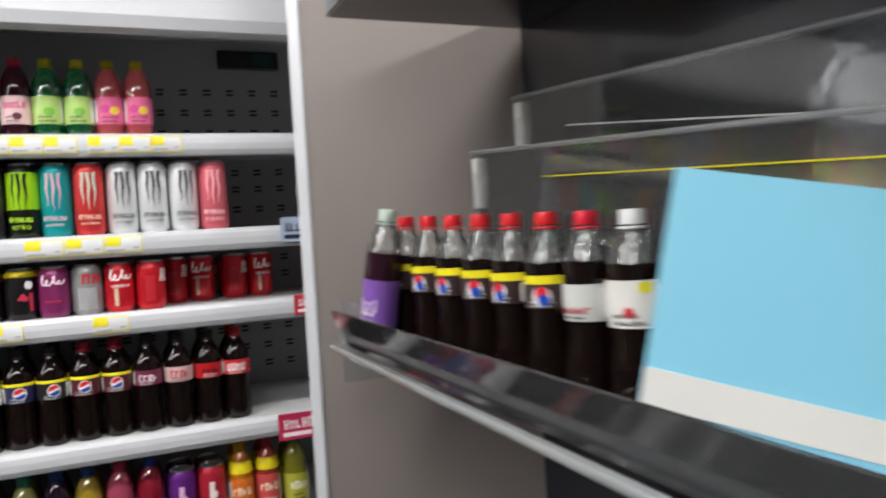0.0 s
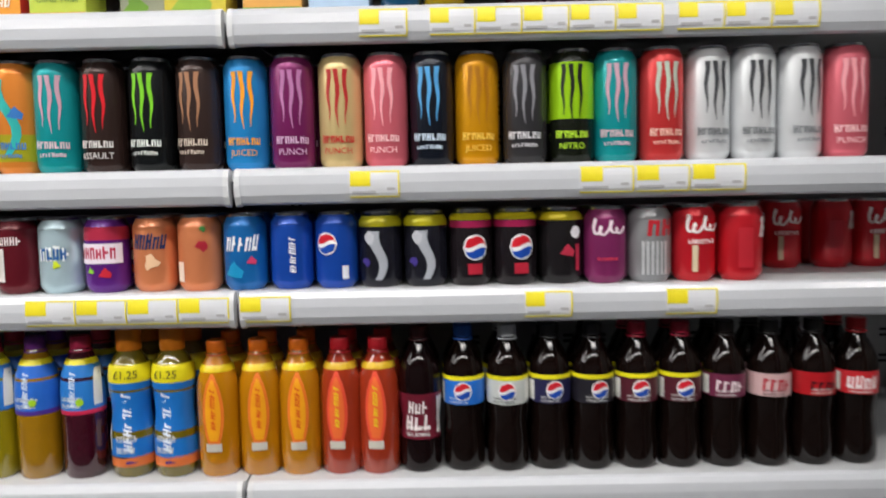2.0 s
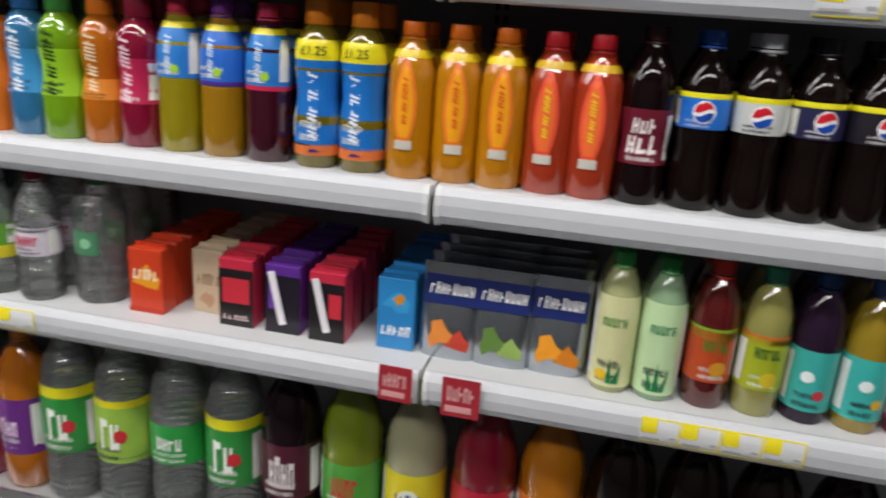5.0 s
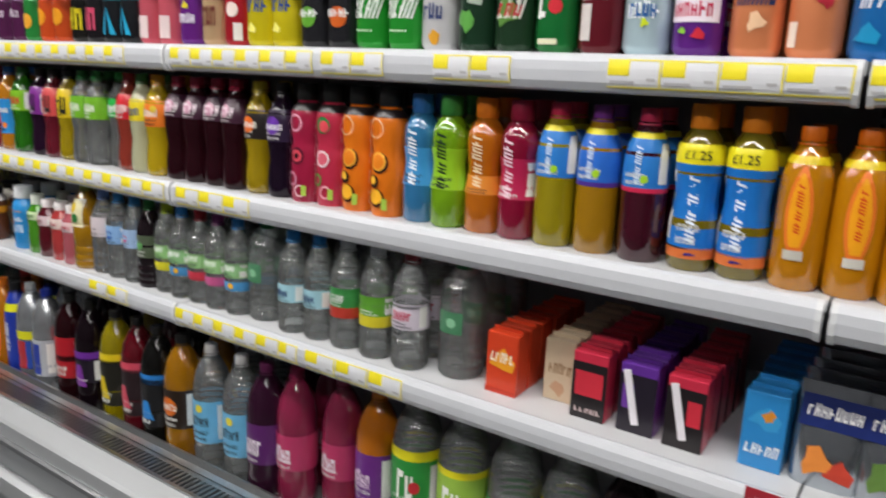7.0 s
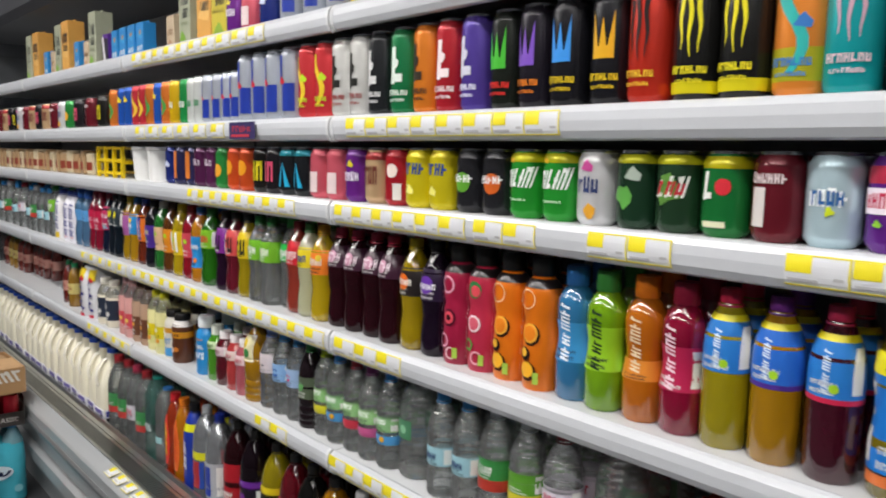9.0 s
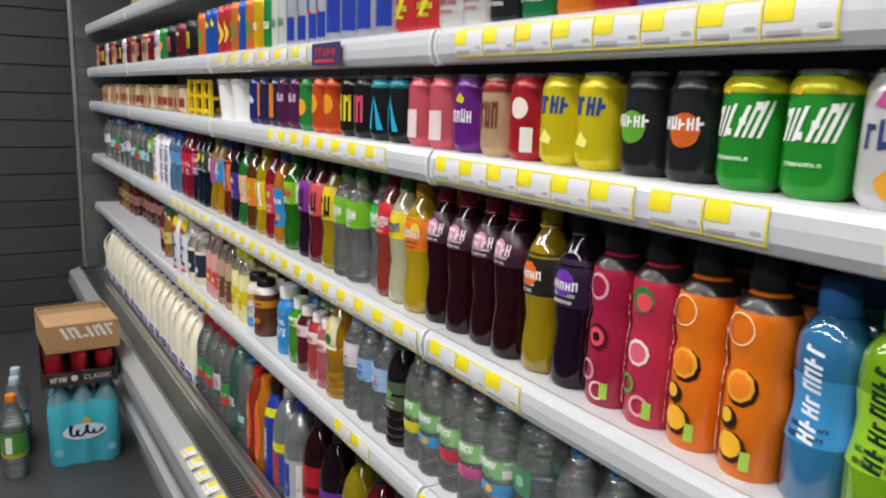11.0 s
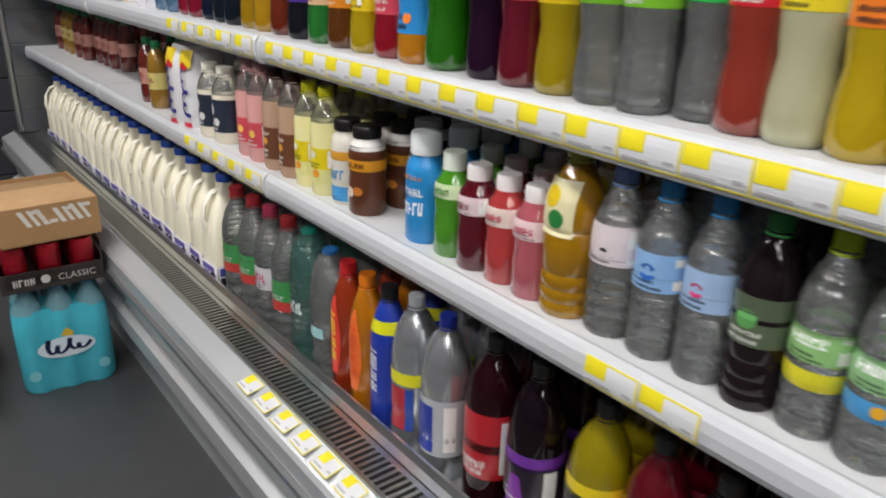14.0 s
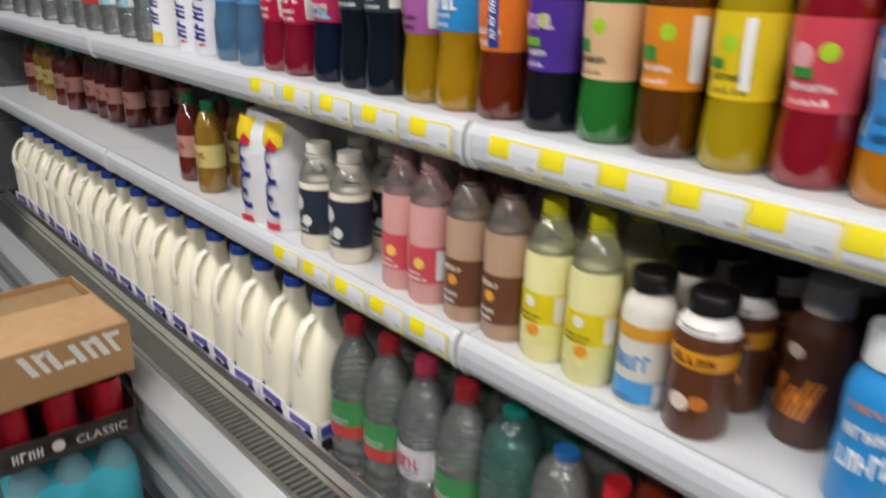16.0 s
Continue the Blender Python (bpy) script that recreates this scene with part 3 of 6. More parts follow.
# ---- the kinds of drink ----
K = {
    # tall cans
    "mango": C500("orange and lime", "e58a35", "30b0a8", "3a78c0", ((0.02, 0.06, "b8b428"),), "swirl"), "teal": C500("teal", "18a0a4", "c8a0b0", "d8c0c8"),
    "assault": C500("dark camouflage", "3a2a26", "d81c28", "e8e4e0", says="ASSAULT"), "green": C500("black and green", "15181a", "7fd02c", "e6ece6"),
    "mocha": C500("brown", "3f2f2b", "a87858", "d8c8b8"), "blue": C500("bright blue", "2a90d4", "f0a020", "f0a020", says="JUICED"), "purple": C500("plum purple", "7c2460", "b878a8", "d8b0d0", says="PUNCH"),
    "punch": C500("cream and red", "dcc48a", "b02828", "c02828", says="PUNCH"), "pink": C500("coral pink", "dc6a78", "f0a8b0", "f4c8cc", says="PUNCH"), "navy": C500("black and sky blue", "141a26", "58a8e0", "d0e4f4"),
    "gold": C500("golden yellow", "dc9a10", "a86c08", "f0c850", says="JUICED"), "grey": C500("charcoal grey", "3a393c", "8a8a90", "d8d8dc"), "lime": C500("black and lime", "1a1f14", "101010", "b8e838", ((0.066, 0.148, "a4dc1c"),), says="NITRO"),
    "red": C500("red", "d03a3a", "b8c8b8", "f0c0b0"), "white": C500("white", "dfe2e4", "3a3c40", "707478"),
    "nerve": C500("black and yellow", "1d1d1c", "e8dc20", "e8dc20", ((0.012, 0.028, "e8dc20"),)), "redblack": C500("red and black", "c03020", "181414", "e8c030"),
    "reign": C500("black and amber", "1b1b20", "e0a81c", "e8c81c", look_="crown"), "reignb": C500("black and blue", "1b1b20", "3a90e0", "e8c81c", look_="crown"),
    "reignp": C500("black and purple", "201c26", "7a50b8", "e88020", look_="crown"), "reigng": C500("black and green", "1b201a", "48b838", "d83028", look_="crown"),
    "rlp": C500("violet", "54409a", "d8d8e8", "e0e0f0", look_="letter"), "rlr": C500("crimson", "b82430", "f0e0e0", "f0e0e0", look_="letter"), "rlo": C500("orange", "e08028", "30281c", "30281c", look_="letter"),
    "rlg": C500("bottle green", "1c7a48", "e0ece4", "e0ece4", look_="letter"), "rlk": C500("black", "25272a", "d8d8d8", "d8d8d8", look_="letter"), "rlw": C500("white", "dcdcd8", "22221f", "8a2424", look_="letter"),
    "juice": C500("red and yellow", "d03a40", "e8c830", "b8d828", look_="swirl"),
    "bull": lambda: make_can("tall silver and blue energy drink can", "b4bac4", [("print", rect(-0.034, 0.0, 0.085, 0.15) + rect(0.0, 0.034, 0.02, 0.085), "20389a"), ("emblem", blob(-0.004, 0.09, 0.012, 2), "c82838")]),
    "bulls": lambda: make_can("slim silver and blue energy drink can", "b4bac4", [("print", rect(-0.026, 0.0, 0.065, 0.12) + rect(0.0, 0.026, 0.015, 0.065), "20389a"), ("emblem", blob(-0.003, 0.068, 0.009, 2), "c82838")], h=0.134, r=0.0265),
    # small cans
    "darkred": C330("dark red", "6a1a26", [("print", rect(-0.022, -0.002, 0.02, 0.07), "d8d0cc"), txt("e8d8d8", 0.075, 0.09)]), "lilt": C330("pale blue", "bcd4dc", [txt("f4f8f8", 0.05, 0.074, 4), ("lettering", bars(-0.02, 0.02, 0.052, 0.07, 4), "1c5a9c"), ("picture", blob(0.004, 0.044, 0.007, 1), "c8d828")]),
    "vimto": C330("purple and pink", "6a2a90", [("print", rect(-0.04, 0.04, 0.045, 0.075), "efe4ee"), ("lettering", bars(-0.03, 0.03, 0.052, 0.072, 6), "c0284c"), ("picture", blob(0.012, 0.03, 0.01, 2), "d02c3c"), ("picture", blob(-0.01, 0.034, 0.006, 2), "8cc83c")], ((0.08, 0.1, "cf3a56"),)),
    "peach": C330("peach orange", "e08a5c", [txt("22305c", 0.065, 0.09, 5, 0.026, 0.2), ("picture", blob(0.004, 0.045, 0.014, 1), "f0c8a0")]), "cherry": C330("orange with cherries", "e08a5c", [("print", rect(-0.026, -0.012, 0.015, 0.045), "e8d8c8"), ("picture", blob(0.018, 0.07, 0.011, 3), "b02838"), ("picture", blob(0.02, 0.095, 0.006, 3), "3c7c3c")]),
    "fblue": C330("mid blue", "1f70b8", [txt("f0f4f8", 0.06, 0.085, 5, 0.026, 0.2), ("picture", blob(0.016, 0.045, 0.008, 2), "d0406c"), ("picture", blob(-0.012, 0.03, 0.016, 2), "1a8fc0")]),
    "pblue": C330("royal blue", "1d4fb4", [upright_text("eef2f8", 0.025, 0.08, 0.006, 0.016)]), "pblue2": C330("royal blue with roundel", "1d4fb4", roundel(-0.012, 0.068, 0.015) + [("print", rect(0.012, 0.022, 0.015, 0.035), "e8ecf4")]),
    "silver": C330("black with silver player", "20202a", [("picture", swirl(0.012, 0.085, 0.008), "a8acb4"), ("picture", blob(-0.012, 0.075, 0.012, 4), "c0c2c8"), ("picture", blob(-0.02, 0.04, 0.009, 3), "46388a")], ((0.092, 0.108, "c8c020"),)),
    "max": C330("black with roundel and pink rim", "221c20", roundel(0.004, 0.058, 0.017) + [("print", rect(-0.008, 0.014, 0.018, 0.034), "b02438")], ((0.088, 0.098, "b8285c"), (0.099, 0.109, "d8c820"))),
    "max2": C330("black with red marks", "1f1c1e", [("picture", blob(0.004, 0.05, 0.012, 2), "b83048"), ("print", rect(0.018, 0.026, 0.02, 0.06), "b83048"), ("emblem", disc(0.018, 0.078, 0.009), "e8e8ec")], ((0.096, 0.109, "d8c820"),)),
    "ccp": C330("plum", "8a2f66", [script("f0e0e8"), txt("d83c54", 0.035, 0.04, 9, 0.016)]), "ccs": C330("silver grey", "9a9c9e", [("lettering", bars(-0.014, 0.03, 0.07, 0.1, 2, 0.1), "b82430"), ("print", [p for i in range(6) for p in rect(-0.02 + i * 0.007, -0.016 + i * 0.007, 0.012, 0.062)], "b8babc")]),
    "ccr": C330("bright red", "c8202c", [script("f4f0ee", 0.07, 0.098), ("print", rect(-0.014, -0.006, 0.015, 0.055), "d8c8a8"), txt("f4e8e8", 0.057, 0.064, 8, 0.02)]), "ccr2": C330("red, turned aside", "c8202c", [("lettering", bars(0.016, 0.04, 0.065, 0.1, 2, 0.25), "f4f0ee"), ("print", rect(-0.016, 0.006, 0.02, 0.08), "b42430")]),
    "seven": C330("green", "1c7838", [("emblem", disc(0.012, 0.068, 0.011), "d0303c"), ("lettering", bars(-0.02, 0.0, 0.05, 0.092, 1, 0.1), "f2f4f0"), ("print", rect(-0.016, 0.018, 0.014, 0.022), "e0e0c0")], ((0.092, 0.108, "d0c818"),)),
    "dewr": C330("green and red splash", "24402a", [("picture", blob(0.0, 0.06, 0.026, 1), "5c8c3c"), ("lettering", bars(-0.022, 0.024, 0.05, 0.082, 3, 0.3), "e0e4dc"), ("lettering", bars(-0.02, 0.022, 0.054, 0.074, 3, 0.3), "c02838")], ((0.096, 0.109, "c8c820"),)),
    "dewg": C330("dark green splash", "1d3c28", [("picture", blob(-0.004, 0.05, 0.022, 3), "5ca048"), ("picture", blob(0.012, 0.08, 0.014, 2), "a8b4a8")], ((0.096, 0.109, "c8c820"),)),
    "rio": C330("white tropical", "d8d8da", [("lettering", bars(-0.02, 0.02, 0.05, 0.076, 3), "2c3c6c"), ("picture", blob(-0.002, 0.09, 0.012, 2), "c04c90"), ("picture", blob(0.008, 0.022, 0.014, 4), "d89c30")]),
    "sprite": C330("bright green", "2a9c34", [("lettering", bars(-0.028, 0.028, 0.052, 0.088, 4, 0.35), "f0f6f0"), ("picture", blob(-0.014, 0.098, 0.008, 2), "e8c020"), txt("d0ecd0", 0.03, 0.034, 9, 0.018)], ((0.094, 0.109, "d4d020"),)),
    "tangog": C330("black with green apple", "26262a", [("picture", disc(0.002, 0.055, 0.018), "5c9c30"), txt("f0f0f0", 0.055, 0.07, 5)]), "tangoo": C330("black with orange", "26262a", [("picture", disc(0.002, 0.055, 0.018), "c85c20"), txt("f0f0f0", 0.055, 0.07, 5)]),
    "fanta": C330("lemon yellow", "dccc1c", [("lettering", bars(-0.028, 0.028, 0.065, 0.092, 4, 0.1), "20408c"), ("picture", blob(-0.006, 0.035, 0.012, 2), "f0e878")]), "cred": C330("crimson", "b0202c", [("emblem", disc(0.004, 0.07, 0.014), "e8d8d0"), ("print", rect(0.008, 0.026, 0.012, 0.045), "e0dcd8")]),
    "cream": C330("cream ginger", "c8a880", [("lettering", bars(-0.024, 0.024, 0.04, 0.085, 4), "6a3028")], ((0.09, 0.106, "a83838"),)), "cpurp": C330("violet", "70288c", [("picture", blob(0.0, 0.08, 0.01, 2), "d8c830"), txt("e8e0f0", 0.045, 0.065, 5)]),
    "cpink": C330("salmon pink", "d86070", [("print", rect(-0.014, 0.016, 0.014, 0.06), "e4d0d0")]), "kate": C330("black and turquoise", "1d2024", [("emblem", [[(-0.02, 0.02), (-0.008, 0.02), (0.0, 0.08)], [(0.008, 0.02), (0.022, 0.02), (0.0, 0.08)]], "28a8d0")], ((0.094, 0.108, "2898a8"),)),
    "kapk": C330("black and pink", "211e22", [("lettering", bars(-0.024, 0.024, 0.03, 0.085, 2), "d04c6c")]), "kay": C330("black and yellow", "201f1c", [("lettering", bars(-0.024, 0.024, 0.03, 0.085, 2), "d8c820")]),
    "corange": C330("orange fruit", "d85424", [("picture", disc(0.0, 0.06, 0.02), "e89c20")]), "cgreen": C330("green and orange", "2c8c40", [("picture", disc(0.004, 0.05, 0.018), "e0a030")]), "cplum": C330("plum and blue", "5a2450", [txt("e0d0e0", 0.06, 0.08, 5)]),
    "cblue": C330("dark blue", "22307c", [("picture", blob(0, 0.06, 0.014, 2), "c8d0e8")]), "cnavyo": C330("orange and navy", "2c2c54", [("picture", rect(-0.015, 0.01, 0.02, 0.1), "d07830")]),
    "slimo": C330("slim orange", "d87830", [("picture", swirl(0.03, 0.11), "3c8c40")], h=0.134, r=0.0265), "slimb": C330("slim blue", "2458b4", [("picture", blob(0, 0.09, 0.014, 2), "e8d020")], h=0.134, r=0.0265), "slimr": C330("slim red", "c03440", [("picture", swirl(0.03, 0.11), "e8c040")], h=0.134, r=0.0265),
    "slimy": C330("slim yellow", "e0b418", [txt("f4f0d8", 0.05, 0.07, 4, 0.016)], h=0.134, r=0.0265), "slimg": C330("slim green", "249048", [txt("e8f0e8", 0.05, 0.07, 4, 0.016)], h=0.134, r=0.0265), "slimw": C330("slim white", "d8dcd8", [txt("308050", 0.05, 0.07, 4, 0.016)], h=0.134, r=0.0265),
    # half-litre bottles
    "boosto": B("orange sport drink bottle", juice("e07c18"), "e07818", kind="sport", h=0.215, bands=((0.3, 0.44, "e08a30"),), marks=[upright_text("f0d8b0", 0.35, 0.75)]), "boostc": B("crimson sport drink bottle", juice("a0143c"), "8c1434", kind="sport", h=0.215, bands=((0.3, 0.6, "b82450"),), marks=[upright_text("f0d0dc", 0.3, 0.75)]),
    "boostg": B("lime green sport drink bottle", juice("8cc41c"), "3c8c3c", kind="sport", h=0.215, bands=((0.3, 0.62, "94c828"),), marks=[upright_text("1c3420", 0.3, 0.75)]), "boostb": B("light blue sport drink bottle", juice("3c8cc4"), "2c68a8", kind="sport", h=0.215, bands=((0.3, 0.6, "3c90cc"),), marks=[upright_text("e8f0f8", 0.3, 0.75)]),
    "lucy": B("yellow sport drink bottle with blue sleeve", juice("b4a418"), "c02848", kind="straight", h=0.215, bands=((0.5, 0.82, "2c7ccc"), (0.82, 0.86, "e8dc20")), marks=[upright_text("d8e8f8", 0.52, 0.78, -0.004, 0.006), pic("a8d830", 0.012, 0.56, 0.006)]),
    "lucp": B("amber sport drink bottle with blue sleeve", juice("c08c14"), "6c2c80", kind="straight", h=0.215, bands=((0.5, 0.82, "2c6ccc"), (0.82, 0.86, "e8dc20"), (0.47, 0.5, "503090")), marks=[upright_text("d8e8f8", 0.52, 0.78, -0.004, 0.006), pic("a8d830", 0.012, 0.56, 0.006)]),
    "lucd": B("dark red sport drink bottle with blue sleeve", juice("4c1024"), "b0284c", kind="straight", h=0.215, bands=((0.5, 0.82, "2c7ccc"), (0.82, 0.86, "e8dc20"), (0.47, 0.5, "d02c50")), marks=[upright_text("d8e8f8", 0.52, 0.78, -0.004, 0.006), pic("a8d830", 0.012, 0.56, 0.006)]),
    "lucb": B("sport drink bottle in a full blue sleeve with yellow price band", juice("8c7c1c"), "d87c18", kind="sport", h=0.225, bands=((0.14, 0.66, "1f74c8"), (0.66, 0.78, "e8dc20"), (0.08, 0.15, "d8743c")), marks=[upright_text("e8f0fc", 0.18, 0.6, -0.008, 0.006), ("emblem", blob(0.002, 0.11, 0.011, 1), "3c2c80"), ("lettering", word("\u00a31.25", 0.0, 0.69, 0.012, 0.225), "20242c")]),
    "luco": B("orange glucose drink bottle", juice("e89a10"), "e87414", kind="straight", h=0.205, marks=[flame("e8782c", 0.25, 0.78, 0.017), flame("f0a41c", 0.28, 0.74, 0.012), upright_text("d84c1c", 0.36, 0.68, -0.004, 0.004), ("print", rect(-0.012, 0.012, 0.2, 0.26), "c8c4b8")], bands=((0.79, 0.84, "e8cc18"),)),
    "lucr": B("red glucose drink bottle", juice("c84424"), "d02430", kind="straight", h=0.205, marks=[flame("e85038", 0.25, 0.78, 0.017), flame("f07038", 0.28, 0.74, 0.012), upright_text("f0d020", 0.36, 0.68, -0.004, 0.004), ("print", rect(-0.012, 0.012, 0.2, 0.26), "c8c4b8")], bands=((0.79, 0.84, "d8b028"),)),
    "drp": B("dark cola bottle with maroon label", dark("14090a"), "3c1418", bands=((0.24, 0.56, "6a1a2c"),), marks=[txt("efe6e6", 0.3, 0.42, 3, 0.022, 0.02), txt("efe6e6", 0.42, 0.52, 3, 0.016, 0.02)]),
    "pblu": pb("cola bottle with blue label", "2058b4", "2470d0"), "pdiet": pb("cola bottle with pale grey label", "c8ccd0", "c8ccc8"), "pmax": pb("cola bottle with navy label", "1c1c20", "26264c"), "pmax2": pb("cola bottle with black label", "1c1c20", "222028"), "pch": pb("cola bottle with black and pink label", "b0203c", "54202c"),
    "ccherry": B("cola bottle with plum label", dark("120a08"), "1c1414", bands=((0.5, 0.66, "702c48"),), marks=[txt("f0e0e4", 0.54, 0.62, 4, 0.022, 0.02)]), "cdiet": B("cola bottle with pale pink label", dark("120a08"), "1c1c1c", bands=((0.5, 0.66, "d8b4b4"),), marks=[txt("b82838", 0.54, 0.63, 4, 0.022, 0.02)]),
    "czero": B("cola bottle with red label and black cap", dark("120a08"), "161616", bands=((0.5, 0.66, "b81c24"),), marks=[txt("28080c", 0.54, 0.6, 4, 0.022, 0.02)]), "ccoke": B("cola bottle with bright red label", dark("120a08"), "b81c24", bands=((0.5, 0.66, "cc2c34"),), marks=[txt("f4e8e8", 0.54, 0.63, 4, 0.024, 0.02)]),
    "oasis": fruit_sleeve("crimson bottle with passion fruit sleeve", "a01c40", (("e0a0b4", 0, 0.68, 0.017, 0.013), ("5c1028", 0.004, 0.4, 0.017, 0), ("e05060", 0.004, 0.4, 0.012, 0), ("34060f", 0.004, 0.4, 0.006, 0), ("d890a8", -0.008, 0.2, 0.014, 0.01), ("f0c8d0", 0.012, 0.1, 0.012, 0.009)), "e8c0cc"),
    "oasis2": fruit_sleeve("pink bottle with watermelon sleeve", "b82c48", (("2c7c40", 0.002, 0.68, 0.016, 0), ("e4505c", 0.005, 0.67, 0.011, 0), ("f0d8dc", 0.002, 0.4, 0.016, 0), ("e06478", 0.002, 0.4, 0.012, 0), ("58a044", -0.01, 0.22, 0.012, 0.008), ("e4a0ac", 0.01, 0.12, 0.013, 0.009)), "f0c8cc"),
    "oasiso": fruit_sleeve("orange bottle with citrus sleeve", "e07414", (("30180c", 0.006, 0.43, 0.019, 0), ("f0a83c", 0.004, 0.44, 0.017, 0), ("e88420", 0.004, 0.44, 0.013, 0), ("2c1c14", -0.004, 0.28, 0.012, 0), ("f0b838", -0.006, 0.29, 0.008, 0), ("40200c", 0.004, 0.15, 0.017, 0), ("f4b430", 0.002, 0.16, 0.014, 0), ("f4dcb8", 0.0, 0.7, 0.017, 0.0155)), "f4e4d0"),
    "tangod": B("dark bottle with violet label", dark("180c1c"), "181418", bands=((0.5, 0.78, "2a1c38"),), marks=[pic("6a38a8", 0.0, 0.64, 0.018), txt("f0ecf4", 0.6, 0.66, 5)]), "tangoy": B("yellow drink bottle with black and orange label", juice("b89c10"), "c8b020", bands=((0.5, 0.76, "262020"),), marks=[pic("e06c20", 0.0, 0.63, 0.017), txt("f4ece4", 0.6, 0.66, 5)]),
    "ribena": B("blackcurrant drink bottle with dark label", dark("24080f"), "a01c3c", bands=((0.62, 0.84, "3c1c30"),), marks=[pic("c890a8", 0.0, 0.73, 0.014), txt("f0e0e8", 0.69, 0.77, 5)]), "fan": B("yellow drink bottle with orange label", juice("d8b818"), "d89c20", bands=((0.5, 0.76, "e87c28"),), marks=[txt("f8f0e0", 0.6, 0.68, 5), pic("e8c840", 0.014, 0.68, 0.008)]),
    "fanc": B("pale drink bottle with yellow label", juice("d8d8b0"), "3c7c3c", bands=((0.54, 0.76, "e0cc28"),), marks=[txt("2c4c8c", 0.6, 0.68, 5)]), "redl": B("pink drink bottle with red label", juice("a84030"), "8c1c24", bands=((0.54, 0.8, "c42430"),), marks=[txt("f4dcdc", 0.62, 0.7, 5)]),
    "sevl": B("clear drink bottle with green label", CLEAR, "2c7c3c", bands=((0.5, 0.74, "74b42c"),), marks=[txt("f0f4e8", 0.58, 0.68, 4)]), "spr": B("clear drink bottle with bright green label", CLEAR, "2c9c44", bands=((0.54, 0.74, "2cb04c"),), marks=[txt("f0f4f0", 0.6, 0.68, 5)]),
    "kayb": B("yellow drink bottle with black and yellow label", juice("b8a010"), "202020", bands=((0.48, 0.8, "d8bc1c"),), marks=[("lettering", bars(-0.02, 0.02, 0.52, 0.74, 2), "1c1c1c")]), "kapb": B("red drink bottle with black and coral label", juice("78182c"), "202020", bands=((0.48, 0.8, "d05050"),), marks=[("lettering", bars(-0.02, 0.02, 0.52, 0.74, 2), "1c1c1c")]),
    "kavb": B("purple drink bottle with black label", dark("200c20"), "202020", bands=((0.48, 0.8, "7c2c8c"),), marks=[("lettering", bars(-0.02, 0.02, 0.52, 0.74, 2), "1c1c1c")]), "dewb": B("green drink bottle with lime label", juice("2c7c14"), "2c7c2c", r=0.035, bands=((0.5, 0.74, "7cb828"),), marks=[txt("d02c38", 0.58, 0.68, 4)]),
    "rubb": B("orange drink bottle with blue label", juice("d88c1c"), "2c68b0", bands=((0.2, 0.62, "2c88cc"),), marks=[pic("e88030", 0.008, 0.3, 0.008), txt("f0f0f0", 0.45, 0.52, 5)]),
    "sunr": B("red drink bottle with coral label", juice("a01428"), "8c1c24", bands=((0.3, 0.64, "d04858"),), marks=[pic("a8cc30", 0.01, 0.52, 0.008), pic("e0a0a8", -0.012, 0.5, 0.011), ("print", rect(-0.02, 0.0, 0.42, 0.46), "3c8c3c")]), "suny": B("yellow drink bottle with yellow label", juice("c8ac10"), "d8c020", bands=((0.3, 0.64, "e0c420"),), marks=[pic("a8cc30", -0.004, 0.52, 0.008), ("print", rect(0.008, 0.017, 0.34, 0.62), "eeeeea"), ("print", rect(-0.024, -0.008, 0.42, 0.46), "3c8c3c")]),
    "suno": B("amber drink bottle with orange label", juice("6c3c0c"), "3c2418", bands=((0.3, 0.64, "d88420"),), marks=[pic("a8cc30", 0.01, 0.54, 0.008), ("print", rect(-0.02, 0.0, 0.42, 0.48), "3c8c3c")]), "sung": B("green drink bottle with peach label", juice("2c8434"), "c8c8c4", bands=((0.3, 0.64, "d8b48c"),), marks=[pic("a8cc30", 0.004, 0.54, 0.008), ("print", rect(-0.022, -0.006, 0.42, 0.48), "3c8c3c")]),
    "sunp": B("dark drink bottle with violet label", dark("14141c"), "1c1c20", bands=((0.3, 0.64, "4c3090"),), marks=[pic("a8cc30", 0.01, 0.54, 0.008), ("print", rect(-0.024, 0.006, 0.42, 0.46), "6cac38"), txt("d8b0d8", 0.5, 0.58, 4)]), "irn": B("amber drink bottle with orange and blue label", juice("7c2c10"), "2c3c80", bands=((0.36, 0.76, "e07424"),), marks=[("print", rect(0.002, 0.016, 0.38, 0.72), "2c3c8c"), upright_text("e8e8f0", 0.42, 0.68, 0.004, 0.012)]),
    "bluy": B("yellow drink bottle with blue label", juice("c89814"), "2c70b0", bands=((0.44, 0.76, "2c88c8"),), marks=[pic("e8c040", 0.008, 0.66, 0.01), txt("f0f0f0", 0.55, 0.62, 4)]), "puy": B("yellow drink bottle with mauve label", juice("b8900c"), "c8b428", bands=((0.4, 0.76, "a45c9c"),), marks=[("print", rect(-0.024, -0.012, 0.42, 0.74), "dcd85c")]),
    "dkl": B("dark drink bottle with lemon label", dark("101820"), "202428", bands=((0.5, 0.8, "28343c"),), marks=[pic("d8cc24", 0.0, 0.7, 0.014), pic("3c7c3c", -0.012, 0.6, 0.008)]), "bcr": B("dark blue drink bottle with crimson label", dark("10182c"), "8c2840", bands=((0.4, 0.8, "b8305c"),), marks=[txt("60c0dc", 0.42, 0.5, 4), txt("f0d8e4", 0.6, 0.68, 4)]),
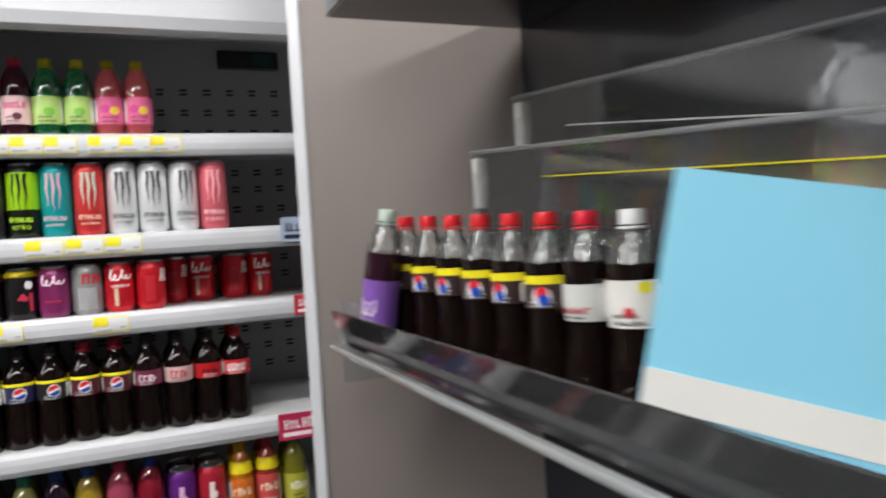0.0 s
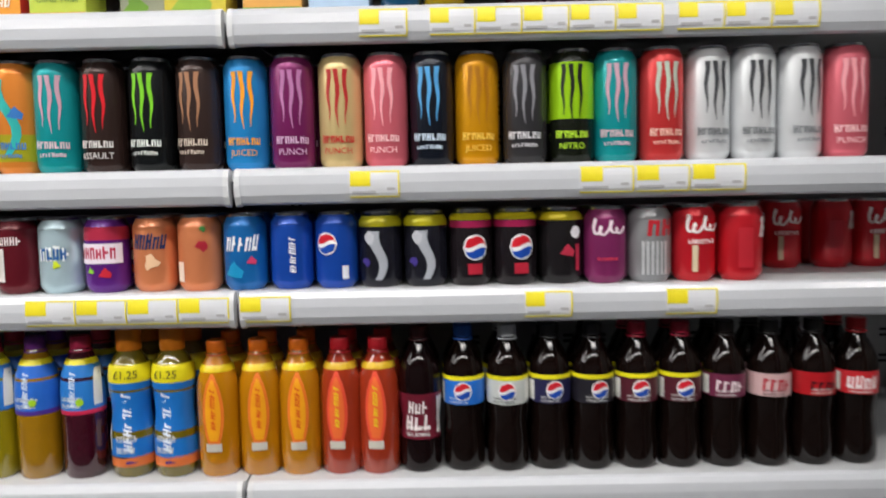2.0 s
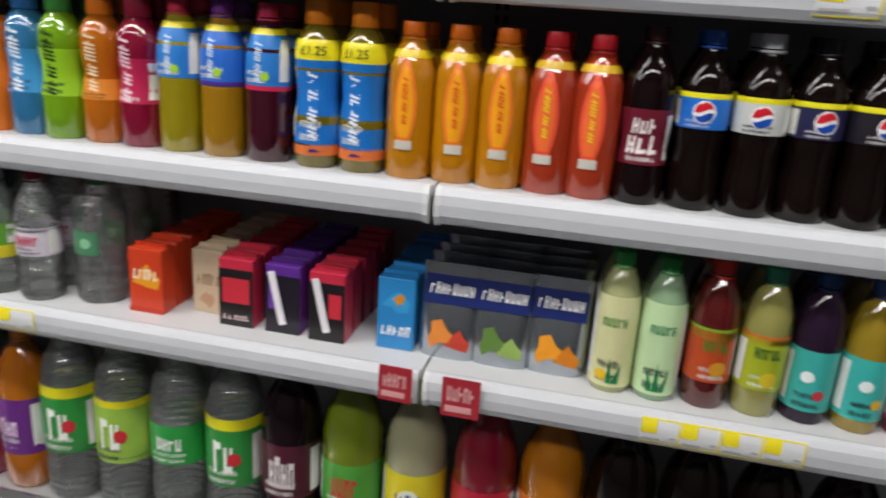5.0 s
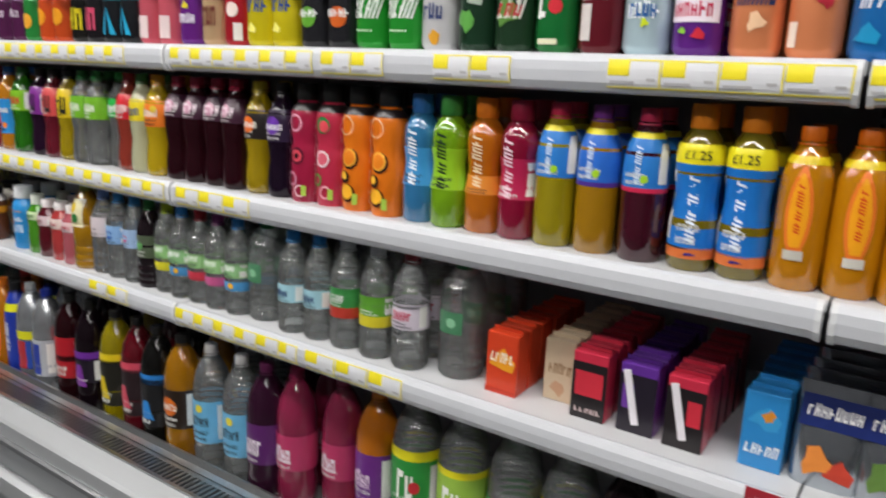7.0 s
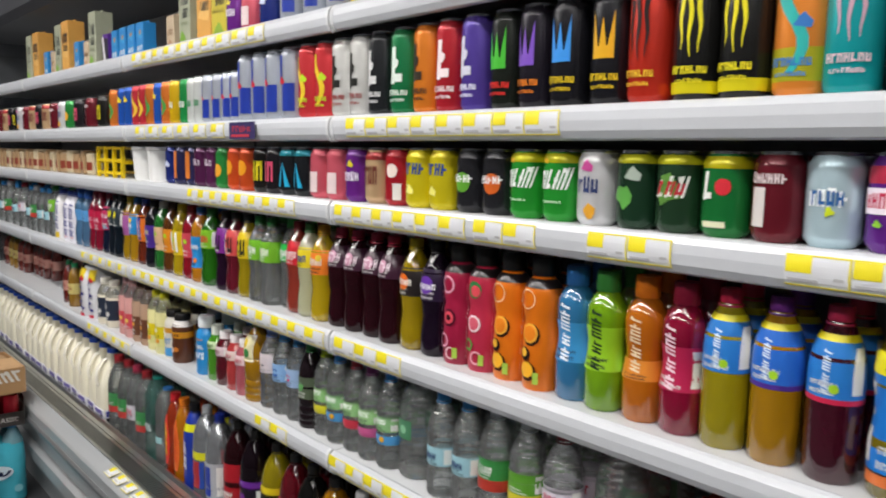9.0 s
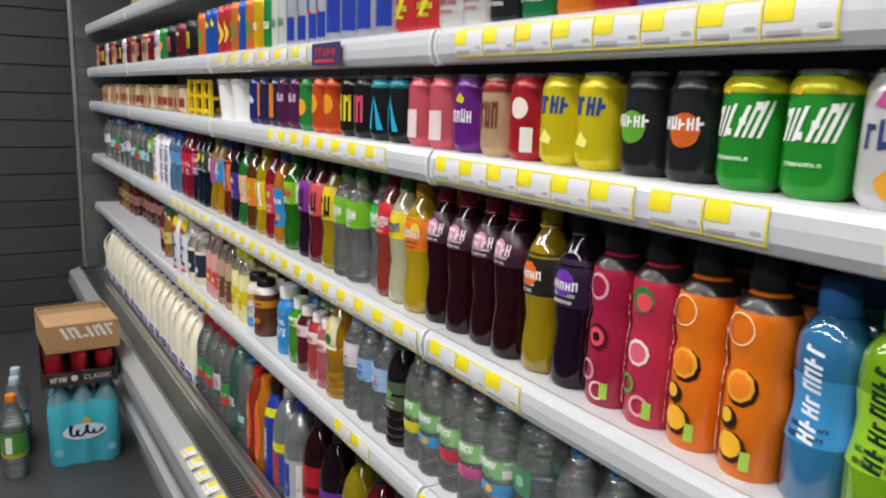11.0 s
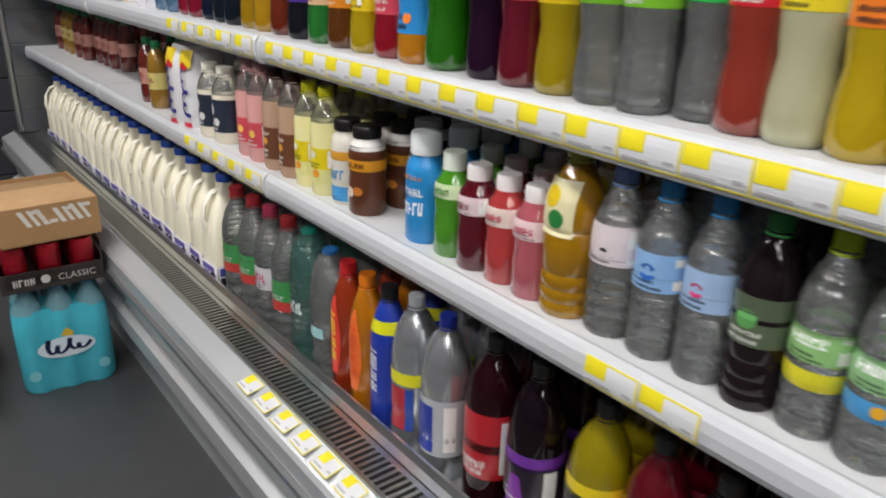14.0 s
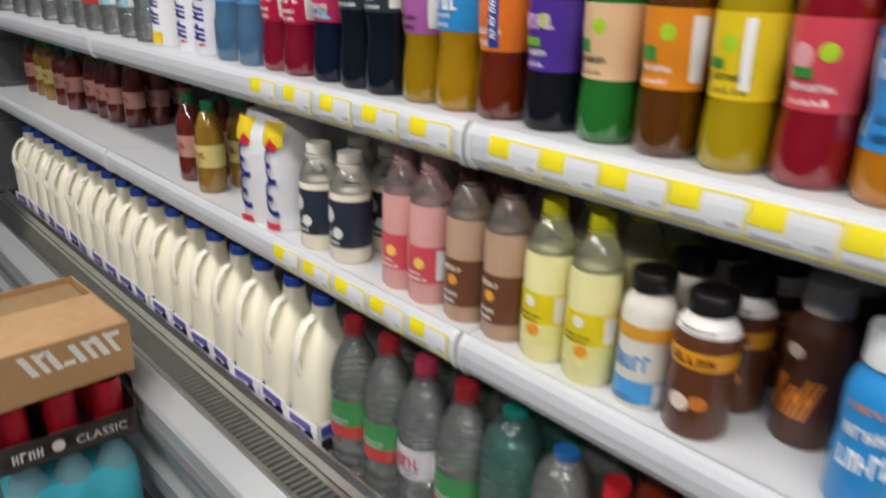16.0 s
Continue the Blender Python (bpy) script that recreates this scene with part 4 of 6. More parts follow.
    "crim": B("crimson drink bottle", juice("981434"), "8c1430", bands=((0.36, 0.7, "b81c44"),), marks=[txt("f0d0d8", 0.5, 0.58, 4)]), "powb": B("blue sport drink bottle", juice("5c88b0"), "2c5cac", kind="sport", bands=((0.46, 0.66, "5c9cd4"),)), "yaz": B("white milkshake bottle with navy lettering", ink("e4e2ea"), "283880", kind="straight", h=0.21, r=0.036, marks=[upright_text("2c3888", 0.12, 0.8, -0.02, 0.02), ("picture", blob(0.012, 0.1, 0.012, 1), "d0303c")]),
    "yazy": B("white and yellow milkshake bottle with navy lettering", ink("e8e6e8"), "283880", kind="straight", h=0.21, r=0.036, marks=[upright_text("2c3888", 0.2, 0.82, -0.02, 0.02), ("print", rect(-0.02, 0.025, 0.03, 0.14), "e0c030")]),
    # top shelf
    "tblue": B("small blue glass juice bottle", juice("1c5880"), "d8cc28", kind="straight", h=0.174, r=0.031, bands=((0.16, 0.5, "d0c8a0"),), marks=[pic("3c5ca0", -0.008, 0.33, 0.012), pic("d8c030", 0.008, 0.28, 0.008)]), "tyel": B("small yellow glass juice bottle", juice("b89c14"), "b8243c", kind="straight", h=0.174, r=0.031, bands=((0.16, 0.5, "d8c850"),), marks=[pic("5c9c3c", -0.006, 0.33, 0.011), pic("d8b030", 0.006, 0.26, 0.01)]),
    "tred": B("small dark berry glass juice bottle", dark("2c0c18"), "d03048", kind="straight", h=0.174, r=0.031, bands=((0.16, 0.52, "d8b8b8"),), marks=[txt("c83c7c", 0.36, 0.46, 5), pic("5c2838", 0.004, 0.26, 0.01)]), "tgrn": B("small green glass juice bottle", juice("0c5c34"), "d8d020", kind="straight", h=0.174, r=0.031, bands=((0.16, 0.52, "a8c870"),), marks=[pic("78b848", 0.004, 0.32, 0.012)]),
    "tpnk": B("small pink glass juice bottle", juice("c8585c"), "d8c024", kind="straight", h=0.174, r=0.031, bands=((0.16, 0.52, "d4608c"),), marks=[pic("e0c040", 0.01, 0.34, 0.012), pic("c83c8c", -0.012, 0.36, 0.012)]),
    # waters and shelf five
    "saka": B("small clear water bottle with blue cap", CLEAR, "2c88d0", kind="water", h=0.205, r=0.032, name="water_bottle", bands=((0.32, 0.5, "9cc8d4"),), marks=[txt("24386c", 0.38, 0.45, 4, 0.016)]),
    "watr": B("clear water bottle with green and red label", CLEAR, "c8ccd0", kind="water", h=0.21, r=0.034, name="water_bottle", bands=((0.3, 0.4, "b83c30"), (0.4, 0.58, "3c8c48")), marks=[txt("f0f0f0", 0.46, 0.52, 4, 0.016)]), "waty": B("clear water bottle with green and yellow label", CLEAR, "c8ccd0", kind="water", h=0.21, r=0.034, name="water_bottle", bands=((0.3, 0.4, "d0c430"), (0.4, 0.58, "5c9c30"))),
    "evi": B("clear water bottle with pale label and red cap", CLEAR, "7c1424", kind="water", h=0.215, r=0.035, name="water_bottle", bands=((0.36, 0.58, "d4ccd8"),), marks=[txt("c03c58", 0.44, 0.52, 5, 0.02)]), "dome": B("round-topped clear water bottle with green leaf label", CLEAR, "2c7c4c", kind="dome", h=0.2, r=0.042, name="water_bottle", marks=[("label", rect(-0.026, 0.026, 0.42, 0.62), "4c8460"), pic("8cc49c", 0.004, 0.52, 0.01)]),
    "vol1": B("clear flavoured water bottle with lime cap", CLEAR, "b8d020", kind="water", h=0.205, r=0.031, name="water_bottle", bands=((0.26, 0.36, "d8d030"), (0.4, 0.56, "8cbc78")), marks=[txt("f0f4f0", 0.48, 0.54, 5, 0.02)]), "vol2": B("clear flavoured water bottle with blue cap", CLEAR, "2c88d4", kind="water", h=0.205, r=0.031, name="water_bottle", bands=((0.26, 0.36, "4c98d0"), (0.4, 0.56, "8cbc84")), marks=[pic("e8b030", 0.01, 0.32, 0.007), txt("f0f4f0", 0.48, 0.54, 5, 0.02)]),
    "vol3": B("clear flavoured water bottle with red cap", CLEAR, "a81c2c", kind="water", h=0.205, r=0.031, name="water_bottle", bands=((0.26, 0.36, "c83c4c"), (0.4, 0.56, "94c084")), marks=[txt("f0f4f0", 0.48, 0.54, 5, 0.02)]), "vol4": B("clear flavoured water bottle with purple cap", CLEAR, "7c2c6c", kind="water", h=0.205, r=0.031, name="water_bottle", bands=((0.26, 0.36, "c85c90"), (0.4, 0.56, "94c084")), marks=[txt("f0f4f0", 0.48, 0.54, 5, 0.02)]),
    "volk": B("blackcurrant water bottle with dark label", dark("1c1418"), "2c7c3c", kind="water", h=0.205, r=0.031, name="water_bottle", bands=((0.36, 0.62, "54604c"),), marks=[pic("5c9c58", 0, 0.5, 0.012)]), "sum": B("clear water bottle with blue and pink label", CLEAR, "3c98dc", kind="water", h=0.205, r=0.031, name="water_bottle", bands=((0.42, 0.64, "9cb8dc"),), marks=[pic("c83c74", 0.0, 0.53, 0.009)]), "sumb": B("clear water bottle with blue label", CLEAR, "3c98dc", kind="water", h=0.205, r=0.031, name="water_bottle", bands=((0.42, 0.64, "88b0dc"),), marks=[pic("2c60b0", 0.0, 0.53, 0.011)]),
    "wpnk": B("clear water bottle with pale label and lilac cap", CLEAR, "7c9cd8", kind="water", h=0.205, r=0.033, name="water_bottle", bands=((0.46, 0.7, "dcd0d4"),), marks=[pic("404048", 0.004, 0.54, 0.006)]), "volyel": B("large amber juice drink bottle with lemon label", juice("c08c10"), "8c9c28", kind="water", h=0.22, r=0.038, marks=[("label", rect(-0.03, 0.03, 0.5, 0.82), "e4dcb0"), pic("e0c020", -0.006, 0.72, 0.014), pic("2c7c3c", 0.006, 0.6, 0.012)]),
    "jpk": B("pink juice drink bottle with white cap", juice("d8707c"), "e8e4e4", kind="shake", h=0.155, r=0.03, capr=0.018, caph=0.024, bands=((0.55, 0.72, "e4c8cc"),), marks=[txt("c03048", 0.6, 0.66, 5, 0.016)]), "jcr": B("coral juice drink bottle with white cap", juice("d84c4c"), "e8e4e4", kind="shake", h=0.155, r=0.03, capr=0.018, caph=0.024, bands=((0.55, 0.72, "e4d0c8"),), marks=[txt("c03048", 0.6, 0.66, 5, 0.016)]),
    "jdk": B("dark red juice drink bottle with white cap", juice("6c1424"), "e8e4e4", kind="shake", h=0.155, r=0.03, capr=0.018, caph=0.024, bands=((0.55, 0.72, "dcc8cc"),), marks=[txt("702030", 0.6, 0.66, 5, 0.016)]), "jgr": B("green juice drink bottle with white cap", juice("5cb02c"), "e0e8dc", kind="shake", h=0.155, r=0.03, capr=0.018, caph=0.03, bands=((0.6, 0.74, "c8dcb0"),), marks=[txt("3c7c2c", 0.64, 0.7, 5, 0.016)]),
    "ubl": B("bright blue protein shake bottle with white cap", ink("2c8cd0"), "e8ecf0", kind="shake", h=0.168, r=0.032, capr=0.025, caph=0.034, marks=[txt("f0f4f8", 0.28, 0.42, 5), txt("f0f4f8", 0.46, 0.54, 5), txt("d88838", 0.62, 0.66, 6)]), "ubr": B("brown protein shake bottle with black cap", ink("5c3420"), "1a1818", kind="shake", h=0.16, r=0.033, capr=0.025, caph=0.02, bands=((0.72, 0.86, "e4e0dc"), (0.5, 0.62, "d89424")), marks=[txt("5c2c18", 0.53, 0.59, 5), pic("e0d0c0", -0.008, 0.26, 0.012, 0.195), pic("c87830", 0.012, 0.28, 0.01, 0.195)]),
    "uwb": B("white and blue protein shake bottle with black cap", ink("dcd8cc"), "1a1818", kind="shake", h=0.16, r=0.03, capr=0.024, caph=0.02, bands=((0.05, 0.22, "4c9cd8"), (0.52, 0.62, "d89c38")), marks=[txt("4c90c8", 0.3, 0.42, 5)]), "uor": B("brown shake bottle with orange lettering and grey cap", ink("4c2a1c"), "b0aca8", kind="shake", h=0.17, r=0.032, capr=0.024, caph=0.03, marks=[("lettering", bars(-0.026, 0.022, 0.2, 0.46, 4, 0.05), "d8802c"), pic("d8c8b8", -0.006, 0.62, 0.01)]),
    "ybn": B("pale yellow milkshake bottle with yellow cap", mat("e8e2a4", 0.25, vary=0.04), "dcd820", fill=0.7, kind="straight", h=0.197, r=0.031, bands=((0.26, 0.46, "e0cc20"), (0.12, 0.26, "dcd890")), marks=[pic("e89c30", 0.006, 0.22, 0.009), pic("e8e8d0", 0.0, 0.4, 0.008)]), "mch": B("chocolate milkshake bottle with brown label", mat("b89880", 0.25, vary=0.04), "3c2018", fill=0.7, kind="straight", h=0.205, r=0.031, bands=((0.12, 0.44, "6c4430"),), marks=[pic("e0a040", 0.004, 0.3, 0.008), txt("e8d8c8", 0.36, 0.4, 6, 0.018)]),
    "mpk": B("pink milkshake bottle with coral label", mat("d8a09c", 0.25, vary=0.04), "d0a0a0", fill=0.7, kind="straight", h=0.205, r=0.031, bands=((0.16, 0.42, "d0505c"),), marks=[pic("f0c860", 0.006, 0.3, 0.009)]), "cow": B("cream milk bottle with black and white sleeve", mat("e8e0cc", 0.25, vary=0.04), "e8e4d8", fill=0.66, kind="straight", h=0.172, r=0.034, capr=0.02, bands=((0.16, 0.6, "2c3444"),), marks=[pic("d8d8d4", -0.006, 0.46, 0.014, 0.18), pic("e0e0dc", 0.014, 0.3, 0.01, 0.18)]),
    "smo": B("amber fruit drink bottle with green cap", juice("b08430"), "1c7c48", kind="straight", h=0.18, r=0.029, bands=((0.3, 0.55, "d0c078"),), marks=[txt("8c2c28", 0.4, 0.48, 5)]), "smr": B("red fruit drink bottle with green cap", juice("7c2c24"), "1c6c44", kind="straight", h=0.18, r=0.029, bands=((0.3, 0.55, "c08c80"),), marks=[txt("8c2c28", 0.4, 0.48, 5)]),
    "aloe": B("pale green aloe drink bottle", juice("a8cca0"), "1c7c38", kind="straight", h=0.2, r=0.03, bands=((0.05, 0.72, "bcd8a8"),), marks=[txt("3c8c58", 0.5, 0.58, 5, 0.018), ("picture", [[(-0.012, 0.08), (-0.004, 0.08), (-0.014, 0.26)], [(-0.004, 0.08), (0.004, 0.08), (0.0, 0.3)], [(0.004, 0.08), (0.012, 0.08), (0.016, 0.24)]], "1c7c48")]), "aloey": B("cream aloe drink bottle", juice("c8cc90"), "2c9c48", kind="straight", h=0.2, r=0.03, bands=((0.05, 0.72, "d4d4a0"),), marks=[txt("5c8c48", 0.5, 0.58, 5, 0.018), ("picture", [[(-0.004, 0.08), (0.004, 0.08), (0.0, 0.28)], [(0.004, 0.08), (0.014, 0.08), (0.016, 0.24)]], "1c7c48"), pic("e0b820", -0.012, 0.14, 0.009)]),
    "fred": B("red fruit drink bottle with green and orange label", juice("6c1c1c"), "c82c24", kind="straight", h=0.205, r=0.031, bands=((0.2, 0.56, "bc4c24"), (0.5, 0.58, "7cac2c")), marks=[txt("3c7c2c", 0.42, 0.5, 5, 0.018), pic("d89c30", 0.006, 0.3, 0.012)]), "fyel": B("yellow fruit drink bottle with lime label", juice("b8b464"), "2c8c6c", kind="straight", h=0.205, r=0.031, bands=((0.2, 0.56, "a4b028"), (0.52, 0.58, "d06c2c")), marks=[txt("2c5c2c", 0.42, 0.5, 5, 0.018), pic("d8c030", 0.006, 0.28, 0.012)]),
    "tealp": B("dark drink bottle with teal label", dark("28182c"), "20407c", kind="straight", h=0.205, r=0.031, bands=((0.1, 0.52, "3ca8a0"),), marks=[pic("e4ecec", -0.006, 0.34, 0.009), pic("c03c48", 0.012, 0.22, 0.008)]), "tealy": B("yellow drink bottle with teal label", juice("b89c2c"), "2c4c8c", kind="straight", h=0.205, r=0.031, bands=((0.1, 0.52, "3cb0a8"),), marks=[pic("e4ecec", -0.006, 0.34, 0.009), pic("d8b030", 0.012, 0.22, 0.008)]),
    "vmp": B("pink squash bottle with crimson label", juice("c0506c"), "b82850", kind="straight", h=0.205, r=0.031, bands=((0.1, 0.54, "d02c6c"),), marks=[("lettering", bars(-0.02, 0.02, 0.26, 0.44, 3), "f0e4ec")]), "vmb": B("red squash bottle with blue label", juice("a01c34"), "203c90", kind="straight", h=0.205, r=0.031, bands=((0.1, 0.54, "2c3c9c"),), marks=[("lettering", bars(-0.02, 0.02, 0.26, 0.44, 3), "f0e4ec"), pic("d02c38", 0.01, 0.18, 0.01)]),
    "vcp": C500("purple fruit", "6c2c88", "e0b0d8", "f0e0f0", look_="letter"), "vcr": C500("red fruit", "c02c40", "f0e0e0", "f0e0e0", look_="letter"), "oyel": B("orange squash bottle with yellow collar", juice("d8861c"), "d8a018", kind="straight", h=0.205, r=0.03, bands=((0.66, 0.8, "e4d020"), (0.2, 0.6, "d87028")), marks=[txt("f0e0c0", 0.4, 0.5, 4)]), "ryel": B("red squash bottle with yellow collar", juice("b04434"), "b8243c", kind="straight", h=0.205, r=0.03, bands=((0.66, 0.8, "e4d020"), (0.2, 0.6, "c8504c")), marks=[txt("f0e0c0", 0.4, 0.5, 4)]),
    "oliv": B("olive drink bottle", juice("8c8c24"), "2c7c4c", kind="straight", h=0.205, r=0.031, bands=((0.2, 0.55, "a8a83c"),), marks=[txt("e8e8d0", 0.36, 0.46, 4)]),
    # cartons
    "sunred": lambda: make_carton("tall red tropical juice carton", 0.072, 0.07, 0.218, "c83430", [("print", -0.5, 0.5, 0.0, 0.3, "d8902c"), ("picture", -0.36, 0.36, 0.4, 0.75, "e8a0a8"), ("lettering", -0.3, 0.3, 0.5, 0.66, "a82434"), ("lettering", -0.4, 0.3, 0.1, 0.16, "f0e8d8")]), "sungrn": lambda: make_carton("tall lime green tropical juice carton", 0.085, 0.07, 0.218, "b8c848", [("picture", -0.4, 0.4, 0.42, 0.8, "e8b0a8"), ("lettering", -0.34, 0.34, 0.52, 0.68, "b82838"), ("word Citrus Twist", 0, 0, 0.13, 0.17, "3c6c2c"), ("print", -0.5, 0.5, 0.0, 0.06, "d89030")]),
    "jja": lambda: make_carton("silver-green apple juice carton", 0.075, 0.065, 0.203, "a8ac94", [("lettering", -0.36, 0.4, 0.58, 0.82, "20242c"), ("lettering", -0.2, 0.36, 0.4, 0.56, "20242c"), ("picture", -0.46, 0.1, 0.02, 0.26, "7cac3c"), ("word APPLES", 0, 0, 0.3, 0.35, "5c6c3c")]), "jjp": lambda: make_carton("yellow pineapple juice carton", 0.092, 0.065, 0.213, "c8b83c", [("print", -0.5, 0.5, 0.82, 1.0, "a89820"), ("lettering", -0.36, 0.4, 0.58, 0.78, "20242c"), ("lettering", -0.2, 0.36, 0.42, 0.56, "20242c"), ("picture", -0.4, 0.3, 0.0, 0.2, "8cac3c"), ("word PINEAPPLES", 0, 0, 0.33, 0.375, "7c6c1c")]),
    "jjo": lambda: make_carton("orange juice carton with dark lettering", 0.088, 0.065, 0.207, "d8a050", [("picture", -0.44, 0.44, 0.22, 0.6, "e8b868"), ("lettering", -0.36, 0.4, 0.58, 0.78, "20242c"), ("lettering", -0.2, 0.36, 0.42, 0.56, "20242c"), ("print", -0.5, 0.5, 0.0, 0.07, "6c9c3c")]), "mgo": lambda: make_carton("mango juice carton with blue sky print", 0.09, 0.065, 0.216, "a8c0d8", [("print", -0.5, 0.5, 0.9, 1.0, "b02c34"), ("picture", -0.44, 0.1, 0.05, 0.4, "e0a030"), ("picture", -0.1, 0.46, 0.1, 0.42, "d0503c"), ("picture", -0.2, 0.3, 0.32, 0.42, "4c9440"), ("lettering", -0.3, 0.35, 0.7, 0.8, "d8b040")]),
    "sex": lambda: make_carton("small orange-red tropical juice carton", 0.06, 0.04, 0.108, "cc4020", [("picture", -0.44, 0.44, 0.3, 0.8, "e89c24"), ("lettering", -0.38, 0.38, 0.52, 0.7, "f4e8d0"), ("print", -0.5, 0.5, 0.0, 0.08, "b83018")]), "bge": lambda: make_carton("small beige juice carton", 0.055, 0.04, 0.108, "c8b498", [("lettering", -0.38, 0.38, 0.45, 0.65, "8c6c4c"), ("picture", -0.3, 0.3, 0.1, 0.36, "b89070")]),
    "kar": lambda: make_carton("small black and red juice carton", 0.058, 0.04, 0.112, "c02c44", [("print", -0.5, 0.5, 0.0, 0.85, "1f1a1c"), ("emblem", -0.4, 0.4, 0.35, 0.72, "c83040"), ("lettering", -0.4, 0.4, 0.1, 0.18, "d0b8b8")]), "kap": lambda: make_carton("small black and purple juice carton with white straw", 0.058, 0.04, 0.112, "5c2c8c", [("print", -0.5, 0.5, 0.0, 0.85, "201a26"), ("emblem", -0.4, -0.1, 0.35, 0.7, "6c3c9c")], "e8e4ea"),
    "kar2": lambda: make_carton("small black and red juice carton with white straw", 0.058, 0.04, 0.112, "c02c44", [("print", -0.5, 0.5, 0.0, 0.85, "1f1a1c"), ("emblem", 0.05, 0.4, 0.35, 0.7, "c83040")], "e8e4ea"), "riba": lambda: make_carton("small bright blue juice carton", 0.058, 0.045, 0.115, "2c84c4", [("picture", -0.4, 0.4, 0.5, 0.85, "3c9cd4"), ("picture", -0.1, 0.3, 0.6, 0.8, "d88c30"), ("lettering", -0.4, 0.4, 0.2, 0.36, "e8f0f4")]),
    "cap1": lambda: make_pouch("silver juice pouch with peach picture", "d8843c", "b84030"), "cap2": lambda: make_pouch("silver juice pouch with blackcurrant picture", "5c7c3c", "8ca858"), "cap3": lambda: make_pouch("silver juice pouch with orange picture", "e09428", "c87820"),
    # the well
    "milk": make_milk,
    "b7": B("large clear lemonade bottle with green label", CLEAR, "2c8c3c", kind="big", h=0.345, r=0.0525, bands=((0.3, 0.62, "2c8c3c"), (0.62, 0.68, "e0d820")), marks=[txt("f4f6f0", 0.38, 0.56, 2, 0.02), pic("d0303c", 0.02, 0.46, 0.012, 0.315)]), "b7l": B("large clear lemonade bottle with lime label", CLEAR, "a8c83c", kind="big", h=0.345, r=0.0525, bands=((0.3, 0.62, "9cc44c"), (0.62, 0.66, "e0d820")), marks=[txt("f4f6f0", 0.38, 0.56, 2, 0.02), pic("d0303c", 0.02, 0.46, 0.012, 0.315)]),
    "bgc": B("large clear drink bottle with green label", CLEAR, "2c9c4c", kind="big", h=0.345, r=0.0525, bands=((0.36, 0.58, "2c9c44"),), marks=[txt("f0f4f0", 0.44, 0.52, 4)]), "bdr": B("large dark cola bottle with maroon label", dark("180a10"), "3c1420", kind="big", h=0.345, r=0.0525, bands=((0.3, 0.6, "4c1428"),), marks=[txt("e8e0e0", 0.36, 0.54, 4)]), "bdew": B("large lime green drink bottle", juice("8ca01c"), "3c8c2c", kind="big", h=0.345, r=0.0525, bands=((0.3, 0.56, "4c9c38"),), marks=[txt("c83038", 0.38, 0.5, 4)]),
    "bfy": B("large pale drink bottle with yellow label", juice("c8c49c"), "d8c828", kind="big", h=0.345, r=0.0525, bands=((0.28, 0.58, "dccc24"),), marks=[pic("e8ecdc", 0, 0.44, 0.02, 0.32), txt("3c4c8c", 0.4, 0.48, 5)]), "bfr": B("large red drink bottle", juice("9c1430"), "a01c34", kind="big", h=0.345, r=0.0525, bands=((0.26, 0.56, "b81c38"),), marks=[txt("f0d8dc", 0.36, 0.48, 4)]), "bfo": B("large orange drink bottle with orange label", juice("d88410"), "d8801c", kind="big", h=0.345, r=0.0525, bands=((0.28, 0.58, "e87c20"),), marks=[pic("3c8c3c", 0.012, 0.4, 0.01, 0.32), txt("f8f0e4", 0.42, 0.5, 5)]),
    "bck": B("large cola bottle", dark("120a08"), "b01c24", kind="big", h=0.345, r=0.0525, bands=((0.36, 0.54, "a81c28"),), marks=[txt("f0e4e4", 0.42, 0.5, 5)]), "boc": B("large orange squash bottle with purple label", juice("d87c10"), "d87c18", kind="big", h=0.315, r=0.048, bands=((0.24, 0.6, "6c2c84"),), marks=[txt("e8d0e8", 0.36, 0.48, 4)]),
    "bvd": B("large purple cordial bottle", dark("2c1024"), "5c1c48", kind="big", h=0.315, r=0.046, bands=((0.3, 0.6, "5c2468"),), marks=[txt("f0e4f0", 0.38, 0.5, 4)]), "bvp": B("large pink cordial bottle", juice("a83058"), "8c1c48", kind="big", h=0.315, r=0.046, bands=((0.3, 0.56, "b83864"),), marks=[txt("f0e4f0", 0.36, 0.48, 4)]), "bsc": B("large clear drink bottle with sky blue label", CLEAR, "d8d8d8", kind="big", h=0.31, r=0.045, bands=((0.26, 0.6, "6cb4dc"),), marks=[txt("2c2c30", 0.4, 0.48, 6), pic("e0d040", 0, 0.54, 0.01, 0.31)]),
    "btan": B("large amber drink bottle with black and orange label", juice("b87c0c"), "1c1c1c", kind="big", h=0.31, r=0.047, bands=((0.28, 0.6, "281c14"),), marks=[pic("d86c1c", 0, 0.46, 0.024, 0.31), txt("f4ece0", 0.43, 0.49, 5)]), "bkab": B("large black drink bottle with bright blue label", dark("10100f"), "1c1c1c", kind="big", h=0.31, r=0.045, bands=((0.2, 0.6, "1c1c1e"), (0.56, 0.64, "2c7cc8")), marks=[("emblem", [[(-0.022, 0.26), (0.022, 0.26), (0.008, 0.42), (-0.008, 0.42)]], "2c84d0")]),
